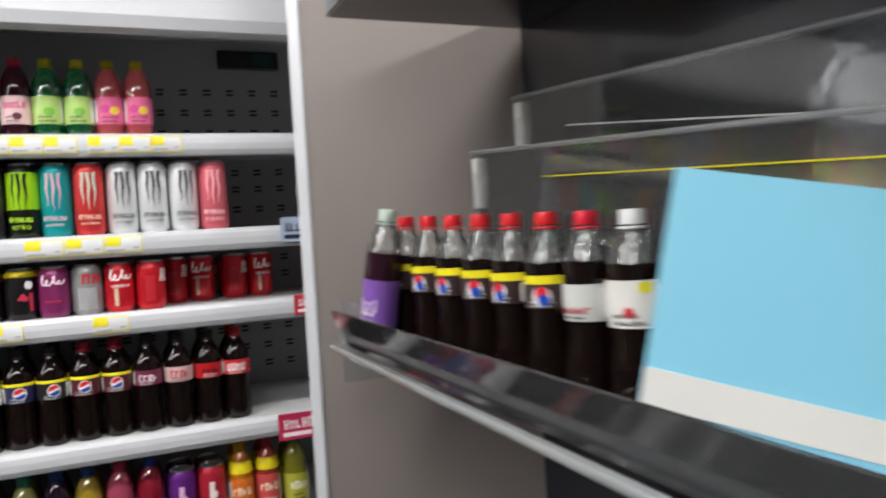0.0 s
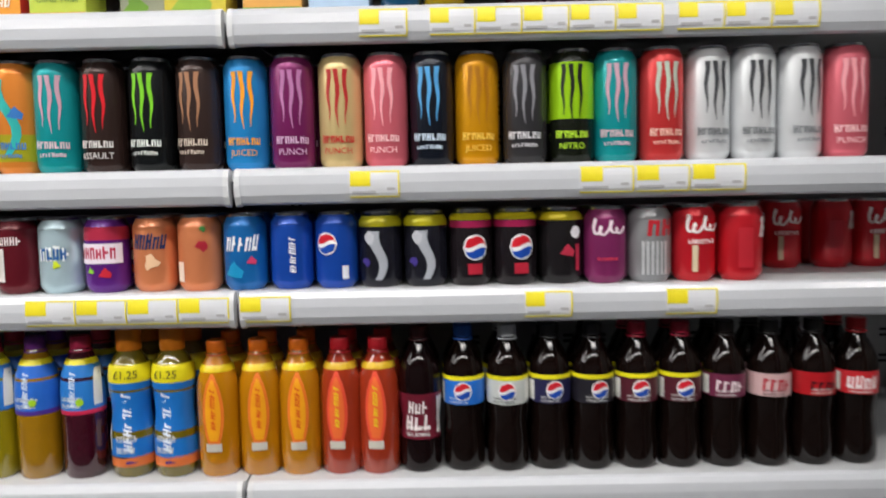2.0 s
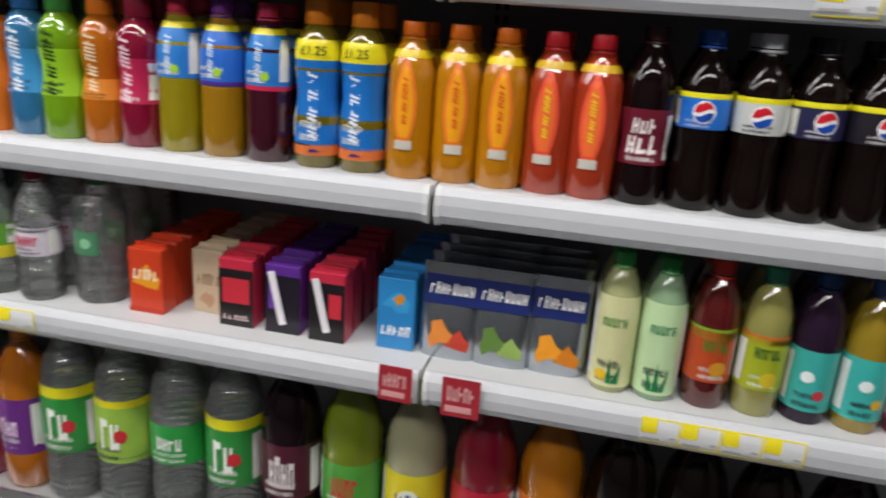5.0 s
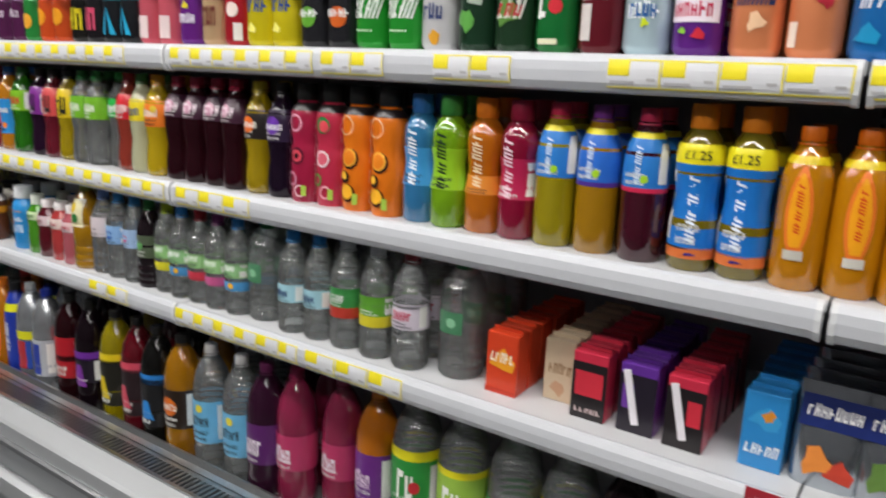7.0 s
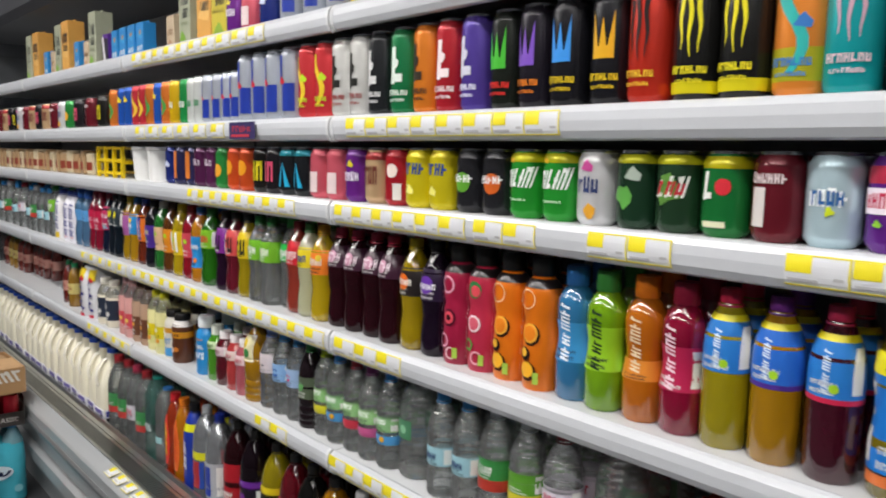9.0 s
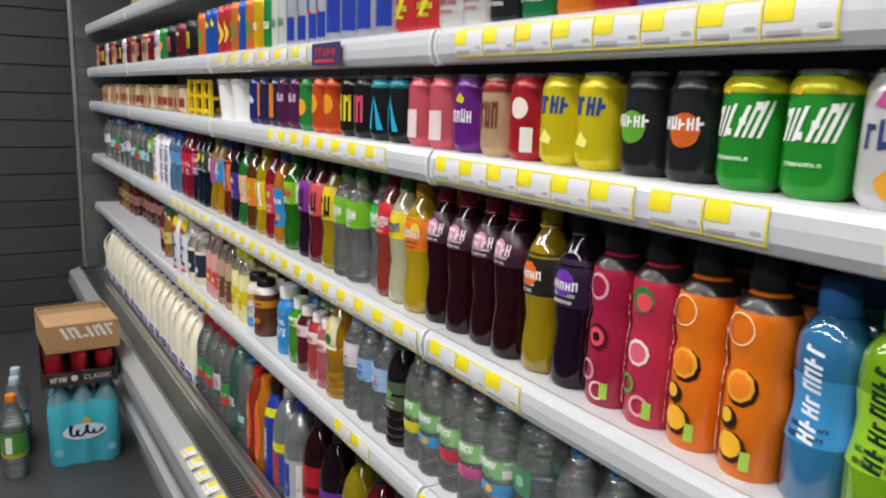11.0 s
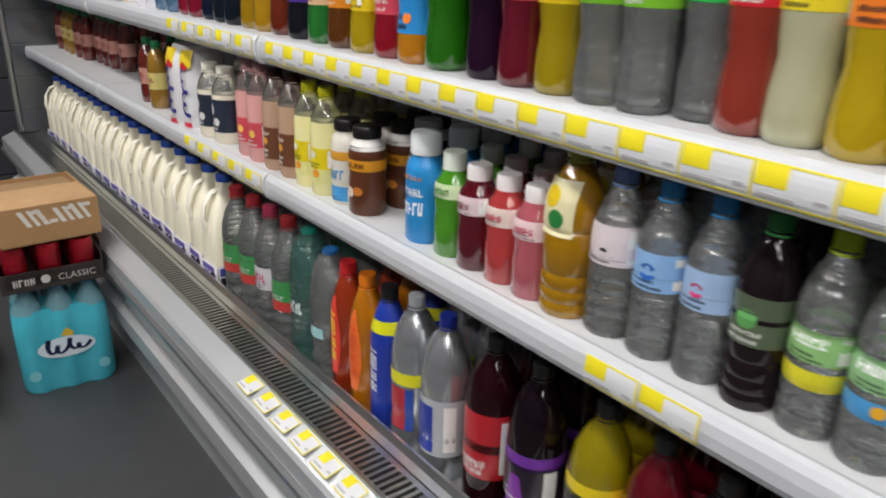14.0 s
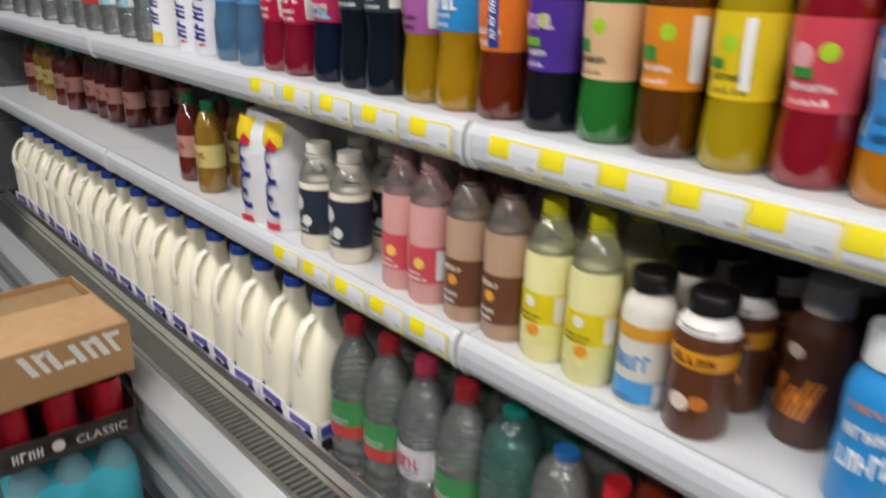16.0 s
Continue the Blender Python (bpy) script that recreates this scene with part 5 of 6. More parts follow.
    "bkap": B("large red drink bottle with black and coral label", juice("6c0c1c"), "1c1c1c", kind="big", h=0.31, r=0.045, bands=((0.2, 0.6, "2a1c20"), (0.58, 0.66, "d04c60")), marks=[("emblem", [[(-0.022, 0.26), (0.022, 0.26), (0.008, 0.46), (-0.008, 0.46)]], "d05064")]), "bkay": B("large yellow drink bottle with black and yellow label", juice("a8980c"), "1c1c1c", kind="big", h=0.31, r=0.045, bands=((0.2, 0.6, "201f18"), (0.58, 0.66, "dcc41c")), marks=[("emblem", [[(-0.022, 0.26), (0.022, 0.26), (0.008, 0.46), (-0.008, 0.46)]], "d8c01c")]),
    "bkav": B("large black drink bottle with violet label", dark("12090f"), "1c1c1c", kind="big", h=0.31, r=0.045, bands=((0.3, 0.52, "201826"), (0.5, 0.58, "6c2c98")), marks=[("emblem", [[(-0.022, 0.26), (0.022, 0.26), (0.008, 0.46), (-0.008, 0.46)]], "7c3498")]), "bkar": B("large dark bottle with red label", dark("20070b"), "1c1c1c", kind="big", h=0.31, r=0.045, bands=((0.26, 0.64, "b01c28"), (0.42, 0.47, "201416")), marks=[txt("e0d8d0", 0.32, 0.36, 5)]),
    "sil": B("large silver energy drink bottle with blue label", mat("b4b8bc", 0.22, metal=0.75, vary=0.05), "2438a0", kind="big", h=0.3, r=0.044, bands=((0.18, 0.54, "b0b4ba"),), marks=[("print", rect(-0.02, 0.025, 0.2, 0.5), "243c9c")]), "sily": B("large silver energy drink bottle with yellow price band", mat("b4b8bc", 0.22, metal=0.75, vary=0.05), "c0c4c8", kind="big", h=0.3, r=0.044, bands=((0.48, 0.56, "dcd820"),), marks=[("print", rect(-0.015, 0.02, 0.18, 0.46), "a83038"), ("print", rect(0.02, 0.036, 0.18, 0.46), "2c4ca4")]),
    "bst": B("blue energy drink bottle with yellow top band", ink("20389c"), "1c1c20", kind="straight", h=0.29, r=0.0355, bands=((0.72, 0.8, "d8d820"),), marks=[upright_text("f0f0f4", 0.3, 0.62, -0.012, 0.012)]), "luo": B("large orange glucose drink bottle", juice("d88410"), "e07818", kind="straight", h=0.29, r=0.0355, marks=[flame("e86c2c", 0.2, 0.78, 0.02), upright_text("d8481c", 0.3, 0.68)]), "lur": B("large red glucose drink bottle", juice("b03c18"), "c8242c", kind="straight", h=0.29, r=0.0355, marks=[flame("d83c30", 0.2, 0.78, 0.02), upright_text("f0d020", 0.3, 0.68)]),
    "wbg": B("large clear water bottle with green and red label", CLEAR, "b02c34", kind="water", h=0.3, r=0.044, name="water_bottle", bands=((0.3, 0.38, "b83c38"), (0.38, 0.54, "3c8c4c"))), "wbt": B("large teal-tinted water bottle", TEALCLEAR, "1c8c7c", kind="dome", h=0.3, r=0.046, name="water_bottle", marks=[txt("e0f0f0", 0.4, 0.5, 5)]), "wbe": B("large clear water bottle with pale label", CLEAR, "c03c5c", kind="water", h=0.3, r=0.044, name="water_bottle", bands=((0.36, 0.54, "c8c4cc"),), marks=[txt("c03c58", 0.42, 0.5, 5)]),
    "wcd": B("large round-topped clear water bottle with ribbed sides", CLEAR, "2c7cc8", kind="dome", h=0.285, r=0.044, name="water_bottle", marks=[("label", rect(-0.03, 0.03, 0.36, 0.44), "9cc8cc")]),
    "wfl": B("large clear floor water bottle with green label and orange cap", CLEAR, "d87c20", kind="water", h=0.31, r=0.044, name="water_bottle", bands=((0.3, 0.56, "4c9438"), (0.26, 0.31, "d8c828"))), "wfb": B("clear water bottle with pale blue cap standing on the floor", CLEAR, "7ca4dc", kind="water", h=0.23, r=0.034, name="water_bottle", bands=((0.4, 0.6, "c4c8d8"),), marks=[txt("5068a0", 0.46, 0.54, 4)]),
    "wfc": B("large clear water bottle with blue cap standing on the floor", CLEAR, "b8c8d8", kind="water", h=0.31, r=0.045, name="water_bottle", bands=((0.4, 0.56, "ccd0d4"),)),
}
RND = random.Random(7)


def put(kind, x, y, z, turn=None):
    turn = RND.uniform(-9, 9) if turn is None else turn
    m = pose(x, y, z, 0, 0, turn)
    if kind in PROTO:
        return copy_thing(PROTO[kind], m)
    ob = K[kind]()
    ob.matrix_basis = m
    PROTO[kind] = ob
    return ob


def row(items, y, z, back=1, step=0.07, turn=None):
    """A front row of drinks, with rows of the same drink behind it."""
    for item in items:
        x, kind = item[0], item[1]
        dy = item[2] if len(item) > 2 else 0.0
        n = item[3] if len(item) > 3 else back
        for k in range(n + 1):
            put(kind, x + (RND.uniform(-0.003, 0.003) if k else 0), y + dy + k * step + RND.uniform(-0.003, 0.003), z, turn)


# ---- the shop ----
WEST, EAST, NORTH, SOUTH = -5.15, 2.7, 0.75, -3.6
tagged(part("floor", box(WEST, EAST, SOUTH, NORTH, -0.1, 0.0), FLOORMAT), "dark grey matt vinyl floor", "floor", kind="structure")
tagged(part("ceiling", box(WEST, EAST, SOUTH, NORTH, CEILING, CEILING + 0.1), PLASTER), "off-white ceiling", "ceiling", kind="structure")
tagged(part("wall_north", box(WEST, EAST, NORTH, NORTH + 0.1, 0, CEILING), DARKWALL), "plain wall behind the cooler", "wall", kind="structure")
tagged(part("wall_south", box(WEST, EAST, SOUTH - 0.1, SOUTH, 0, CEILING), DARKWALL), "plain dark wall", "wall", kind="structure")
tagged(part("wall_east", box(EAST, EAST + 0.1, SOUTH, NORTH, 0, CEILING), PLASTER), "plain pale wall", "wall", kind="structure")
wall_west = tagged(part("wall_west", box(WEST - 0.1, WEST, SOUTH, NORTH, 0, CEILING), mat("202124", 0.7, vary=0.1)), "dark grey boarded wall", "wall", kind="structure")
for lx, ly in LAMPS:
    lamp_thing = root_of("ceiling_light", "slim white ceiling light panel", "ceiling light", "ceiling lights")
    lamp_thing.matrix_basis = pose(lx, ly, CEILING)
    bm = bmesh.new()
    for a in ((-0.62, 0.62, -0.18, -0.15), (-0.62, 0.62, 0.15, 0.18), (-0.62, -0.59, -0.15, 0.15), (0.59, 0.62, -0.15, 0.15)):
        add_box(bm, *a, -0.045, 0.0)
    part("frame", bm, mat("e4e4e4", 0.4, vary=0.02), lamp_thing)
    part("diffuser", box(-0.59, 0.59, -0.15, 0.15, -0.03, -0.02), mat("ffffff", 0.5, vary=0, emit=6.0), lamp_thing)

# ---- the cooler ----
JOINTS = (1.9, 1.245, 0.0, -1.28, -2.49, -3.74, -4.9)
SHELVES = {"top": 1.742, "tall": 1.515, "can": 1.336, "bottle": 1.049, "water": 0.775}
DECK = 0.358
BACK = 0.47
cooler = tagged(new("open_cooler"), "long white open-fronted drinks cooler with grey base", "cooler")
part("back_panel", box(JOINTS[-1], JOINTS[0], BACK, BACK + 0.03, 0.3, 2.2), BACKGREY, cooler)
canopy = part("canopy", extrude_x([(-0.12, 1.98), (-0.11, 1.955), (-0.07, 1.95), (-0.04, 1.97), (-0.01, 2.07), (BACK, 2.08), (BACK, 2.2), (-0.07, 2.2), (-0.12, 2.15)], JOINTS[3], JOINTS[0]), STRIP, cooler, "white canopy over the top shelf")
part("canopy", extrude_x([(0.0, 2.06), (0.03, 2.03), (BACK, 2.03), (BACK, 2.2), (0.02, 2.2), (0.0, 2.17)], JOINTS[-1], JOINTS[3] - 0.004), mat("3a3b3f", 0.5, vary=0.08), cooler, "dark canopy over the top shelf")
part("top_panel", box(JOINTS[-1], JOINTS[0], BACK, BACK + 0.14, 0.0, 0.3), BACKGREY, cooler)
part("base", extrude_x([(-0.15, 0.39), (-0.157, 0.383), (-0.157, 0.335), (-0.13, 0.322), (-0.12, 0.21), (-0.145, 0.198), (-0.145, 0.15), (-0.108, 0.138), (-0.104, 0.0), (BACK, 0.0), (BACK, DECK), (0.012, DECK), (0.008, 0.35), (-0.1, 0.35), (-0.1, 0.404), (-0.107, 0.408)], JOINTS[-1], JOINTS[0]), BASEGREY, cooler, "brushed light grey base with a sloping ledge")
part("bumper", extrude_x([(-0.161, 0.345), (-0.167, 0.34), (-0.167, 0.328), (-0.161, 0.322), (-0.145, 0.325), (-0.145, 0.343)], JOINTS[-1], JOINTS[0]), mat("8a8c8e", 0.3, metal=0.6, vary=0.06), cooler)
part("lip", extrude_x([(-0.018, 0.352), (-0.018, 0.394), (-0.002, 0.396), (0.005, 0.408), (0.011, 0.408), (0.011, 0.352)], JOINTS[-1], JOINTS[0]), CHROME, cooler, "chrome lip in front of the well")
part("ledge_trim", extrude_x([(-0.106, 0.406), (-0.106, 0.414), (-0.097, 0.414), (-0.097, 0.406)], JOINTS[-1], JOINTS[0]), CHROME, cooler)
grille = part("air_grille", box(JOINTS[-1], JOINTS[0], -0.098, -0.02, 0.352, 0.366), BLACKSLOT, cooler, "dark slotted return-air grille")
part("grille_frame", box(JOINTS[-1], JOINTS[0], -0.0965, -0.088, 0.384, 0.392), CHROME, grille)
part("grille_frame", box(JOINTS[-1], JOINTS[0], -0.03, -0.02, 0.384, 0.392), CHROME, grille)
verts, faces = [], []
nbar = int((JOINTS[0] - JOINTS[-1]) / 0.016)
for i in range(nbar):
    x = JOINTS[-1] + 0.016 * i
    k = len(verts)
    verts += [(x, -0.088, 0.391), (x + 0.0075, -0.088, 0.391), (x + 0.0075, -0.03, 0.391), (x, -0.03, 0.391), (x, -0.088, 0.38), (x + 0.0075, -0.088, 0.38), (x + 0.0075, -0.03, 0.38), (x, -0.03, 0.38)]
    faces += [(k, k + 1, k + 2, k + 3), (k + 4, k + 7, k + 6, k + 5), (k, k + 4, k + 5, k + 1), (k + 1, k + 5, k + 6, k + 2), (k + 2, k + 6, k + 7, k + 3), (k + 3, k + 7, k + 4, k)]
me = bpy.data.meshes.new("grating")
me.from_pydata(verts, [], faces)
me.materials.append(mat("9a9c9c", 0.28, metal=0.9, vary=0.08))
ob = tagged(new("grating", me), kind="stuff")
ob.parent = grille
# slotted uprights and punched holes of the back panel
verts, faces = [], []
for sx in [JOINTS[1], 0.0]:
    for i in range(46):
        z = 0.9 + i * 0.024
        for dx in (-0.012, 0.004):
            k = len(verts)
            verts += [(sx + dx, BACK - 0.0115, z), (sx + dx + 0.007, BACK - 0.0115, z), (sx + dx + 0.007, BACK - 0.0115, z + 0.014), (sx + dx, BACK - 0.0115, z + 0.014)]
            faces.append((k, k + 1, k + 2, k + 3))
for i in range(21):
    for z in (1.10, 1.155, 1.21, 1.37, 1.42, 1.57, 1.63, 1.68, 1.80, 1.86, 1.92):
        for dz in (0, 0.012):
            x = 0.35 + i * 0.066
            if abs(x - JOINTS[1]) < 0.03:
                continue
            k = len(verts)
            verts += [(x, BACK - 0.003, z + dz), (x + 0.022, BACK - 0.003, z + dz), (x + 0.022, BACK - 0.003, z + dz + 0.006), (x, BACK - 0.003, z + dz + 0.006)]
            faces.append((k, k + 1, k + 2, k + 3))
me = bpy.data.meshes.new("perforation")
me.from_pydata(verts, [], faces)
me.materials.append(BLACKSLOT)
ob = tagged(new("perforation", me), kind="stuff")
ob.parent = cooler
for sx in JOINTS[1:-1]:
    part("upright", box(sx - 0.018, sx + 0.018, BACK - 0.01, BACK, 0.4, 2.03), BACKGREY, cooler)
gauge = part("temperature_display", box(0.99, 1.17, BACK - 0.02, BACK - 0.003, 1.998, 2.053, 0.003), mat("14151a", 0.2, vary=0.05), cooler, "black temperature display")
part("screen", box(1.09, 1.15, BACK - 0.023, BACK - 0.0205, 2.008, 2.043), mat("1d3a38", 0.2, vary=0.05), gauge)
# glass end with chrome edge
end = part("end_glass", box(-4.925, -4.905, -0.06, BACK, 0.4, 2.15), ACRYLIC, cooler, "clear glass cooler end")
bm = box(-4.93, -4.9, -0.085, -0.062, 0.4, 2.15, 0.005)
part("edge_trim", bm, CHROME, end)

for name, z in SHELVES.items():
    for x1, x0 in zip(JOINTS, JOINTS[1:]):
        shelf = tagged(new("cooler_shelf"), "white steel cooler shelf with rounded price strip", "shelf", "cooler shelves")
        shelf.matrix_basis = pose(x0, 0, z)
        w = x1 - x0
        part("tray", box(0.002, w - 0.002, 0.014, BACK - 0.012, -0.016, 0.0), SHELFWHITE, shelf)
        prof = [(0.016, 0.0), (0.008, 0.002), (0.002, -0.001), (-0.003, -0.009), (-0.0045, -0.022), (-0.003, -0.037), (0.003, -0.048), (0.009, -0.051), (0.016, -0.047)]
        part("price_strip", extrude_x(prof, 0.005, w - 0.005), STRIP, shelf)
        for e in (0.003, w - 0.013):
            part("end_cap", extrude_x([(y - 0.0012, zz * 1.04) for y, zz in prof], e + 0.001, e + 0.009), mat("d4d6d8", 0.4, vary=0.04), shelf)


def on_strip(x0, x1, z0, z1, lift):
    """A thin slip bent to the rounded front of a shelf strip, between two heights below the shelf."""
    def front(z):
        pts = ((-0.0015, -0.004), (-0.0032, -0.0095), (-0.0045, -0.0155), (-0.0048, -0.022), (-0.0043, -0.03), (-0.003, -0.037), (0.0005, -0.044))
        for (ya, za), (yb, zb) in zip(pts, pts[1:]):
            if z >= zb:
                return ya + (yb - ya) * (z - za) / (zb - za)
        return pts[-1][0]
    n = 6
    zs = [z1 + (z0 - z1) * k / n for k in range(n + 1)]
    return extrude_x([(front(z) - lift, z) for z in zs] + [(front(z) - lift + 0.0005, z) for z in reversed(zs)], x0, x1)


def slip(x0, x1, z0, z1, lift, flat):
    return box(x0, x1, -lift, -lift + 0.0005, z0 + 0.024, z1 + 0.024) if flat else on_strip(x0, x1, z0, z1, lift)


def ticket(x, z, w=0.062, flat=False):
    key = "ticket%d_%d" % (flat, round(w * 1000))
    m = pose(x, 0.0, z, 0, 0, 0)
    if key in PROTO:
        return copy_thing(PROTO[key], m)
    t = tagged(new("price_ticket"), "yellow-edged white price ticket in the shelf strip", "price ticket", "price tickets")
    h = w / 2 - 0.0005
    part("card", slip(-h, h, -0.043, -0.005, 0.0009, flat), TICKETWHITE, t)
    part("border", slip(-h, h, -0.007, -0.005, 0.0015, flat), YELLOW, t)
    part("border", slip(-h, h, -0.043, -0.0412, 0.0015, flat), YELLOW, t)
    part("border", slip(h - 0.0022, h, -0.0405, -0.007, 0.0015, flat), YELLOW, t)
    part("price_field", slip(-h + 0.001, -h * 0.16, -0.0265, -0.0072, 0.0015, flat), YELLOW, t)
    part("print", slip(-h + 0.004, h * 0.05, -0.0375, -0.0335, 0.0015, flat), GREYINK, t)
    part("price", slip(h * 0.5, h * 0.82, -0.033, -0.029, 0.0015, flat), GREYINK, t)
    t.matrix_basis = m
    PROTO[key] = t
    return t


def tickets(shelf, *spans):
    for a, b, n in spans:
        w = (b - a) / n
        for i in range(n):
            ticket(a + w * (i + 0.5), SHELVES[shelf], round(min(0.078, w), 3))


tickets("top", (0.19, 0.26, 1), (0.29, 0.62, 5), (0.64, 0.84, 3), (-2.4, -1.55, 10))
tickets("tall", (0.17, 0.243, 1), (0.5, 0.74, 3), (-1.22, -0.66, 8), (-2.4, -1.75, 6))
tickets("can", (-0.31, -0.01, 4), (0.004, 0.08, 1), (0.42, 0.49, 1), (0.625, 0.7, 1), (-1.26, -0.86, 6), (-0.84, -0.7, 2), (-0.6, -0.46, 2), (-2.0, -1.42, 8))
tickets("bottle", (-1.26, -1.03, 3), (-2.45, -1.3, 15), (-3.0, -2.5, 5))
tickets("water", (0.31, 0.52, 4), (-0.88, -0.64, 3), (-1.28, -0.95, 5), (-1.62, -1.46, 2), (-2.95, -2.5, 5), (-0.95, -0.9, 1))
for i in range(6):
    t = ticket(0, 0, 0.056, True)
    t.matrix_basis = pose(-2.34 + i * 0.076, -0.128, 0.4025, -79, 0, RND.uniform(-2, 2))


def promo(x, z, w, h, code, code2, says):
    t = tagged(new("promotion_card"), says, "sign", "promotion cards")
    part("card", box(-w / 2, w / 2, -0.001, 0, -h / 2, h / 2), ink(code), t)
    bm = bmesh.new()
    for p in bars(-w * 0.38, w * 0.36, -h * 0.1, h * 0.3, 5):
        bm.faces.new([bm.verts.new((a, -0.0016, b)) for a, b in p])
    part("lettering", bm, ink(code2), t)
    part("strip", box(-w * 0.4, w * 0.3, -0.0018, -0.001, -h * 0.38, -h * 0.22), ink(code2), t)
    t.matrix_basis = pose(x, -0.009, z, 0, 0, RND.uniform(-2, 2))
    return t


promo(-0.035, 0.757, 0.05, 0.055, "a82c38", "d8a0a0", "red promotion card clipped on the shelf strip")
promo(0.062, 0.752, 0.055, 0.06, "a82c38", "d8a0a0", "red promotion card clipped on the shelf strip")
promo(1.12, 1.318, 0.085, 0.05, "c02c3c", "f0d8d8", "red promotion card clipped on the shelf strip")
promo(1.29, 1.318, 0.075, 0.05, "c02c3c", "f0d8d8", "red promotion card clipped on the shelf strip")
promo(1.10, 1.505, 0.09, 0.06, "a8b8d0", "28303c", "blue and grey promotion card clipped on the shelf strip")
promo(1.07, 1.02, 0.1, 0.065, "b82c54", "f0e0e4", "crimson promotion card clipped on the shelf strip")
promo(1.17, 1.02, 0.08, 0.06, "d87880", "f0e0e4", "pink promotion card clipped on the shelf strip")
promo(1.28, 1.03, 0.05, 0.05, "a02c3c", "e8d0d0", "red promotion card clipped on the shelf strip")
promo(-1.66, 1.49, 0.14, 0.042, "3c3464", "c03c48", "navy and red shelf strip card")

# ---- drinks, shelf by shelf ----
Z = SHELVES
row([(-0.43, "sungrn"), (-0.353, "sunred"), (-0.263, "sungrn"), (-0.15, "jja", 0.04), (-0.058, "jjp"), (0.056, "jjo"), (0.156, "mgo"), (-0.53, "sunred"), (-0.62, "sungrn"), (-0.72, "jjo"), (-0.82, "jjp"), (-0.92, "mgo"), (-1.02, "jjo"), (-1.14, "sunred"), (-1.24, "jjp")], 0.085, Z["top"], 0, turn=0)
row([(0.248, "tblue"), (0.312, "tyel"), (0.433, "tred"), (0.5, "tred"), (0.562, "tgrn"), (0.626, "tgrn"), (0.69, "tpnk"), (0.753, "tpnk")], 0.06, Z["top"], 0)
row([(-1.33, "bull"), (-1.42, "bull"), (-1.52, "bull"), (-1.62, "cblue"), (-1.72, "cpink"), (-1.8, "cpurp")], 0.06, Z["top"], 1)
row([(-1.9, "jjp"), (-2.0, "jjo"), (-2.12, "jja"), (-2.26, "bge"), (-2.5, "riba"), (-2.58, "riba"), (-2.66, "riba"), (-2.75, "riba"), (-2.84, "kap")], 0.085, Z["top"], 0, turn=0)
row([(-0.334, "mango"), (-0.275, "teal"), (-0.204, "assault"), (-0.131, "green"), (-0.06, "mocha"), (0.01, "blue"), (0.081, "purple"), (0.153, "punch"), (0.221, "pink"), (0.29, "navy"), (0.358, "gold"), (0.43, "grey"), (0.5, "lime"), (0.566, "teal"), (0.634, "red"), (0.704, "white"), (0.772, "white"), (0.841, "white"), (0.91, "pink"),
     (-0.405, "nerve"), (-0.475, "nerve"), (-0.546, "redblack"), (-0.616, "reign"), (-0.69, "reignb"), (-0.759, "reignp"), (-0.827, "reigng"), (-0.896, "rlp"), (-0.963, "rlr"), (-1.03, "rlo"), (-1.1, "rlg"), (-1.17, "rlk"), (-1.237, "rlw"), (-1.305, "rlw"), (-1.373, "juice"), (-1.44, "juice")], 0.06, Z["tall"])
row([(-1.518, "bull"), (-1.59, "bull"), (-1.66, "bull"), (-1.728, "bull"), (-1.79, "bulls"), (-1.845, "bulls"), (-1.9, "bulls"), (-1.955, "bulls"), (-2.01, "slimw"), (-2.065, "slimw"), (-2.12, "slimg"), (-2.185, "slimy"), (-2.25, "slimo"), (-2.31, "slimb"), (-2.37, "slimo"), (-2.43, "slimr"), (-2.49, "slimr"), (-2.56, "slimb"), (-2.63, "slimb"), (-2.72, "slimo"), (-2.82, "kay"), (-2.95, "darkred"), (-3.1, "kapk"), (-3.2, "cgreen"), (-3.3, "rio"), (-3.42, "darkred"), (-3.55, "cream")], 0.055, Z["tall"])
row([(1.17, "max"), (1.24, "max"), (1.4, "max2")], 0.16, Z["tall"], 0)
row([(-0.35, "darkred"), (-0.283, "lilt"), (-0.212, "vimto"), (-0.139, "peach"), (-0.069, "cherry"), (0.001, "fblue"), (0.072, "pblue"), (0.14, "pblue2"), (0.207, "silver"), (0.276, "silver"), (0.345, "max"), (0.413, "max"), (0.482, "max2"), (0.549, "ccp"), (0.617, "ccs"), (0.685, "ccr"), (0.754, "ccr2"),
     (-0.42, "seven"), (-0.489, "dewr"), (-0.557, "dewg"), (-0.628, "rio"), (-0.7, "sprite"), (-0.77, "sprite"), (-0.84, "tangoo"), (-0.907, "tangog"), (-0.977, "fanta"), (-1.045, "fanta"), (-1.113, "cred"), (-1.182, "cream"), (-1.252, "cpurp"), (-1.323, "cpink"), (-1.392, "cpink"), (-1.463, "kate"), (-1.53, "kate"), (-1.597, "kapk"), (-1.665, "kay"), (-1.735, "corange"), (-1.803, "corange"), (-1.875, "cgreen"), (-1.945, "cplum"), (-2.012, "cplum"), (-2.08, "cnavyo"), (-2.15, "cnavyo"), (-2.225, "cblue")], 0.06, Z["can"])
row([(0.815, "ccr2"), (0.882, "ccr"), (0.965, "ccr2"), (1.033, "ccr"), (1.33, "ccr"), (1.4, "ccr2"), (1.5, "ccr")], 0.2, Z["can"])
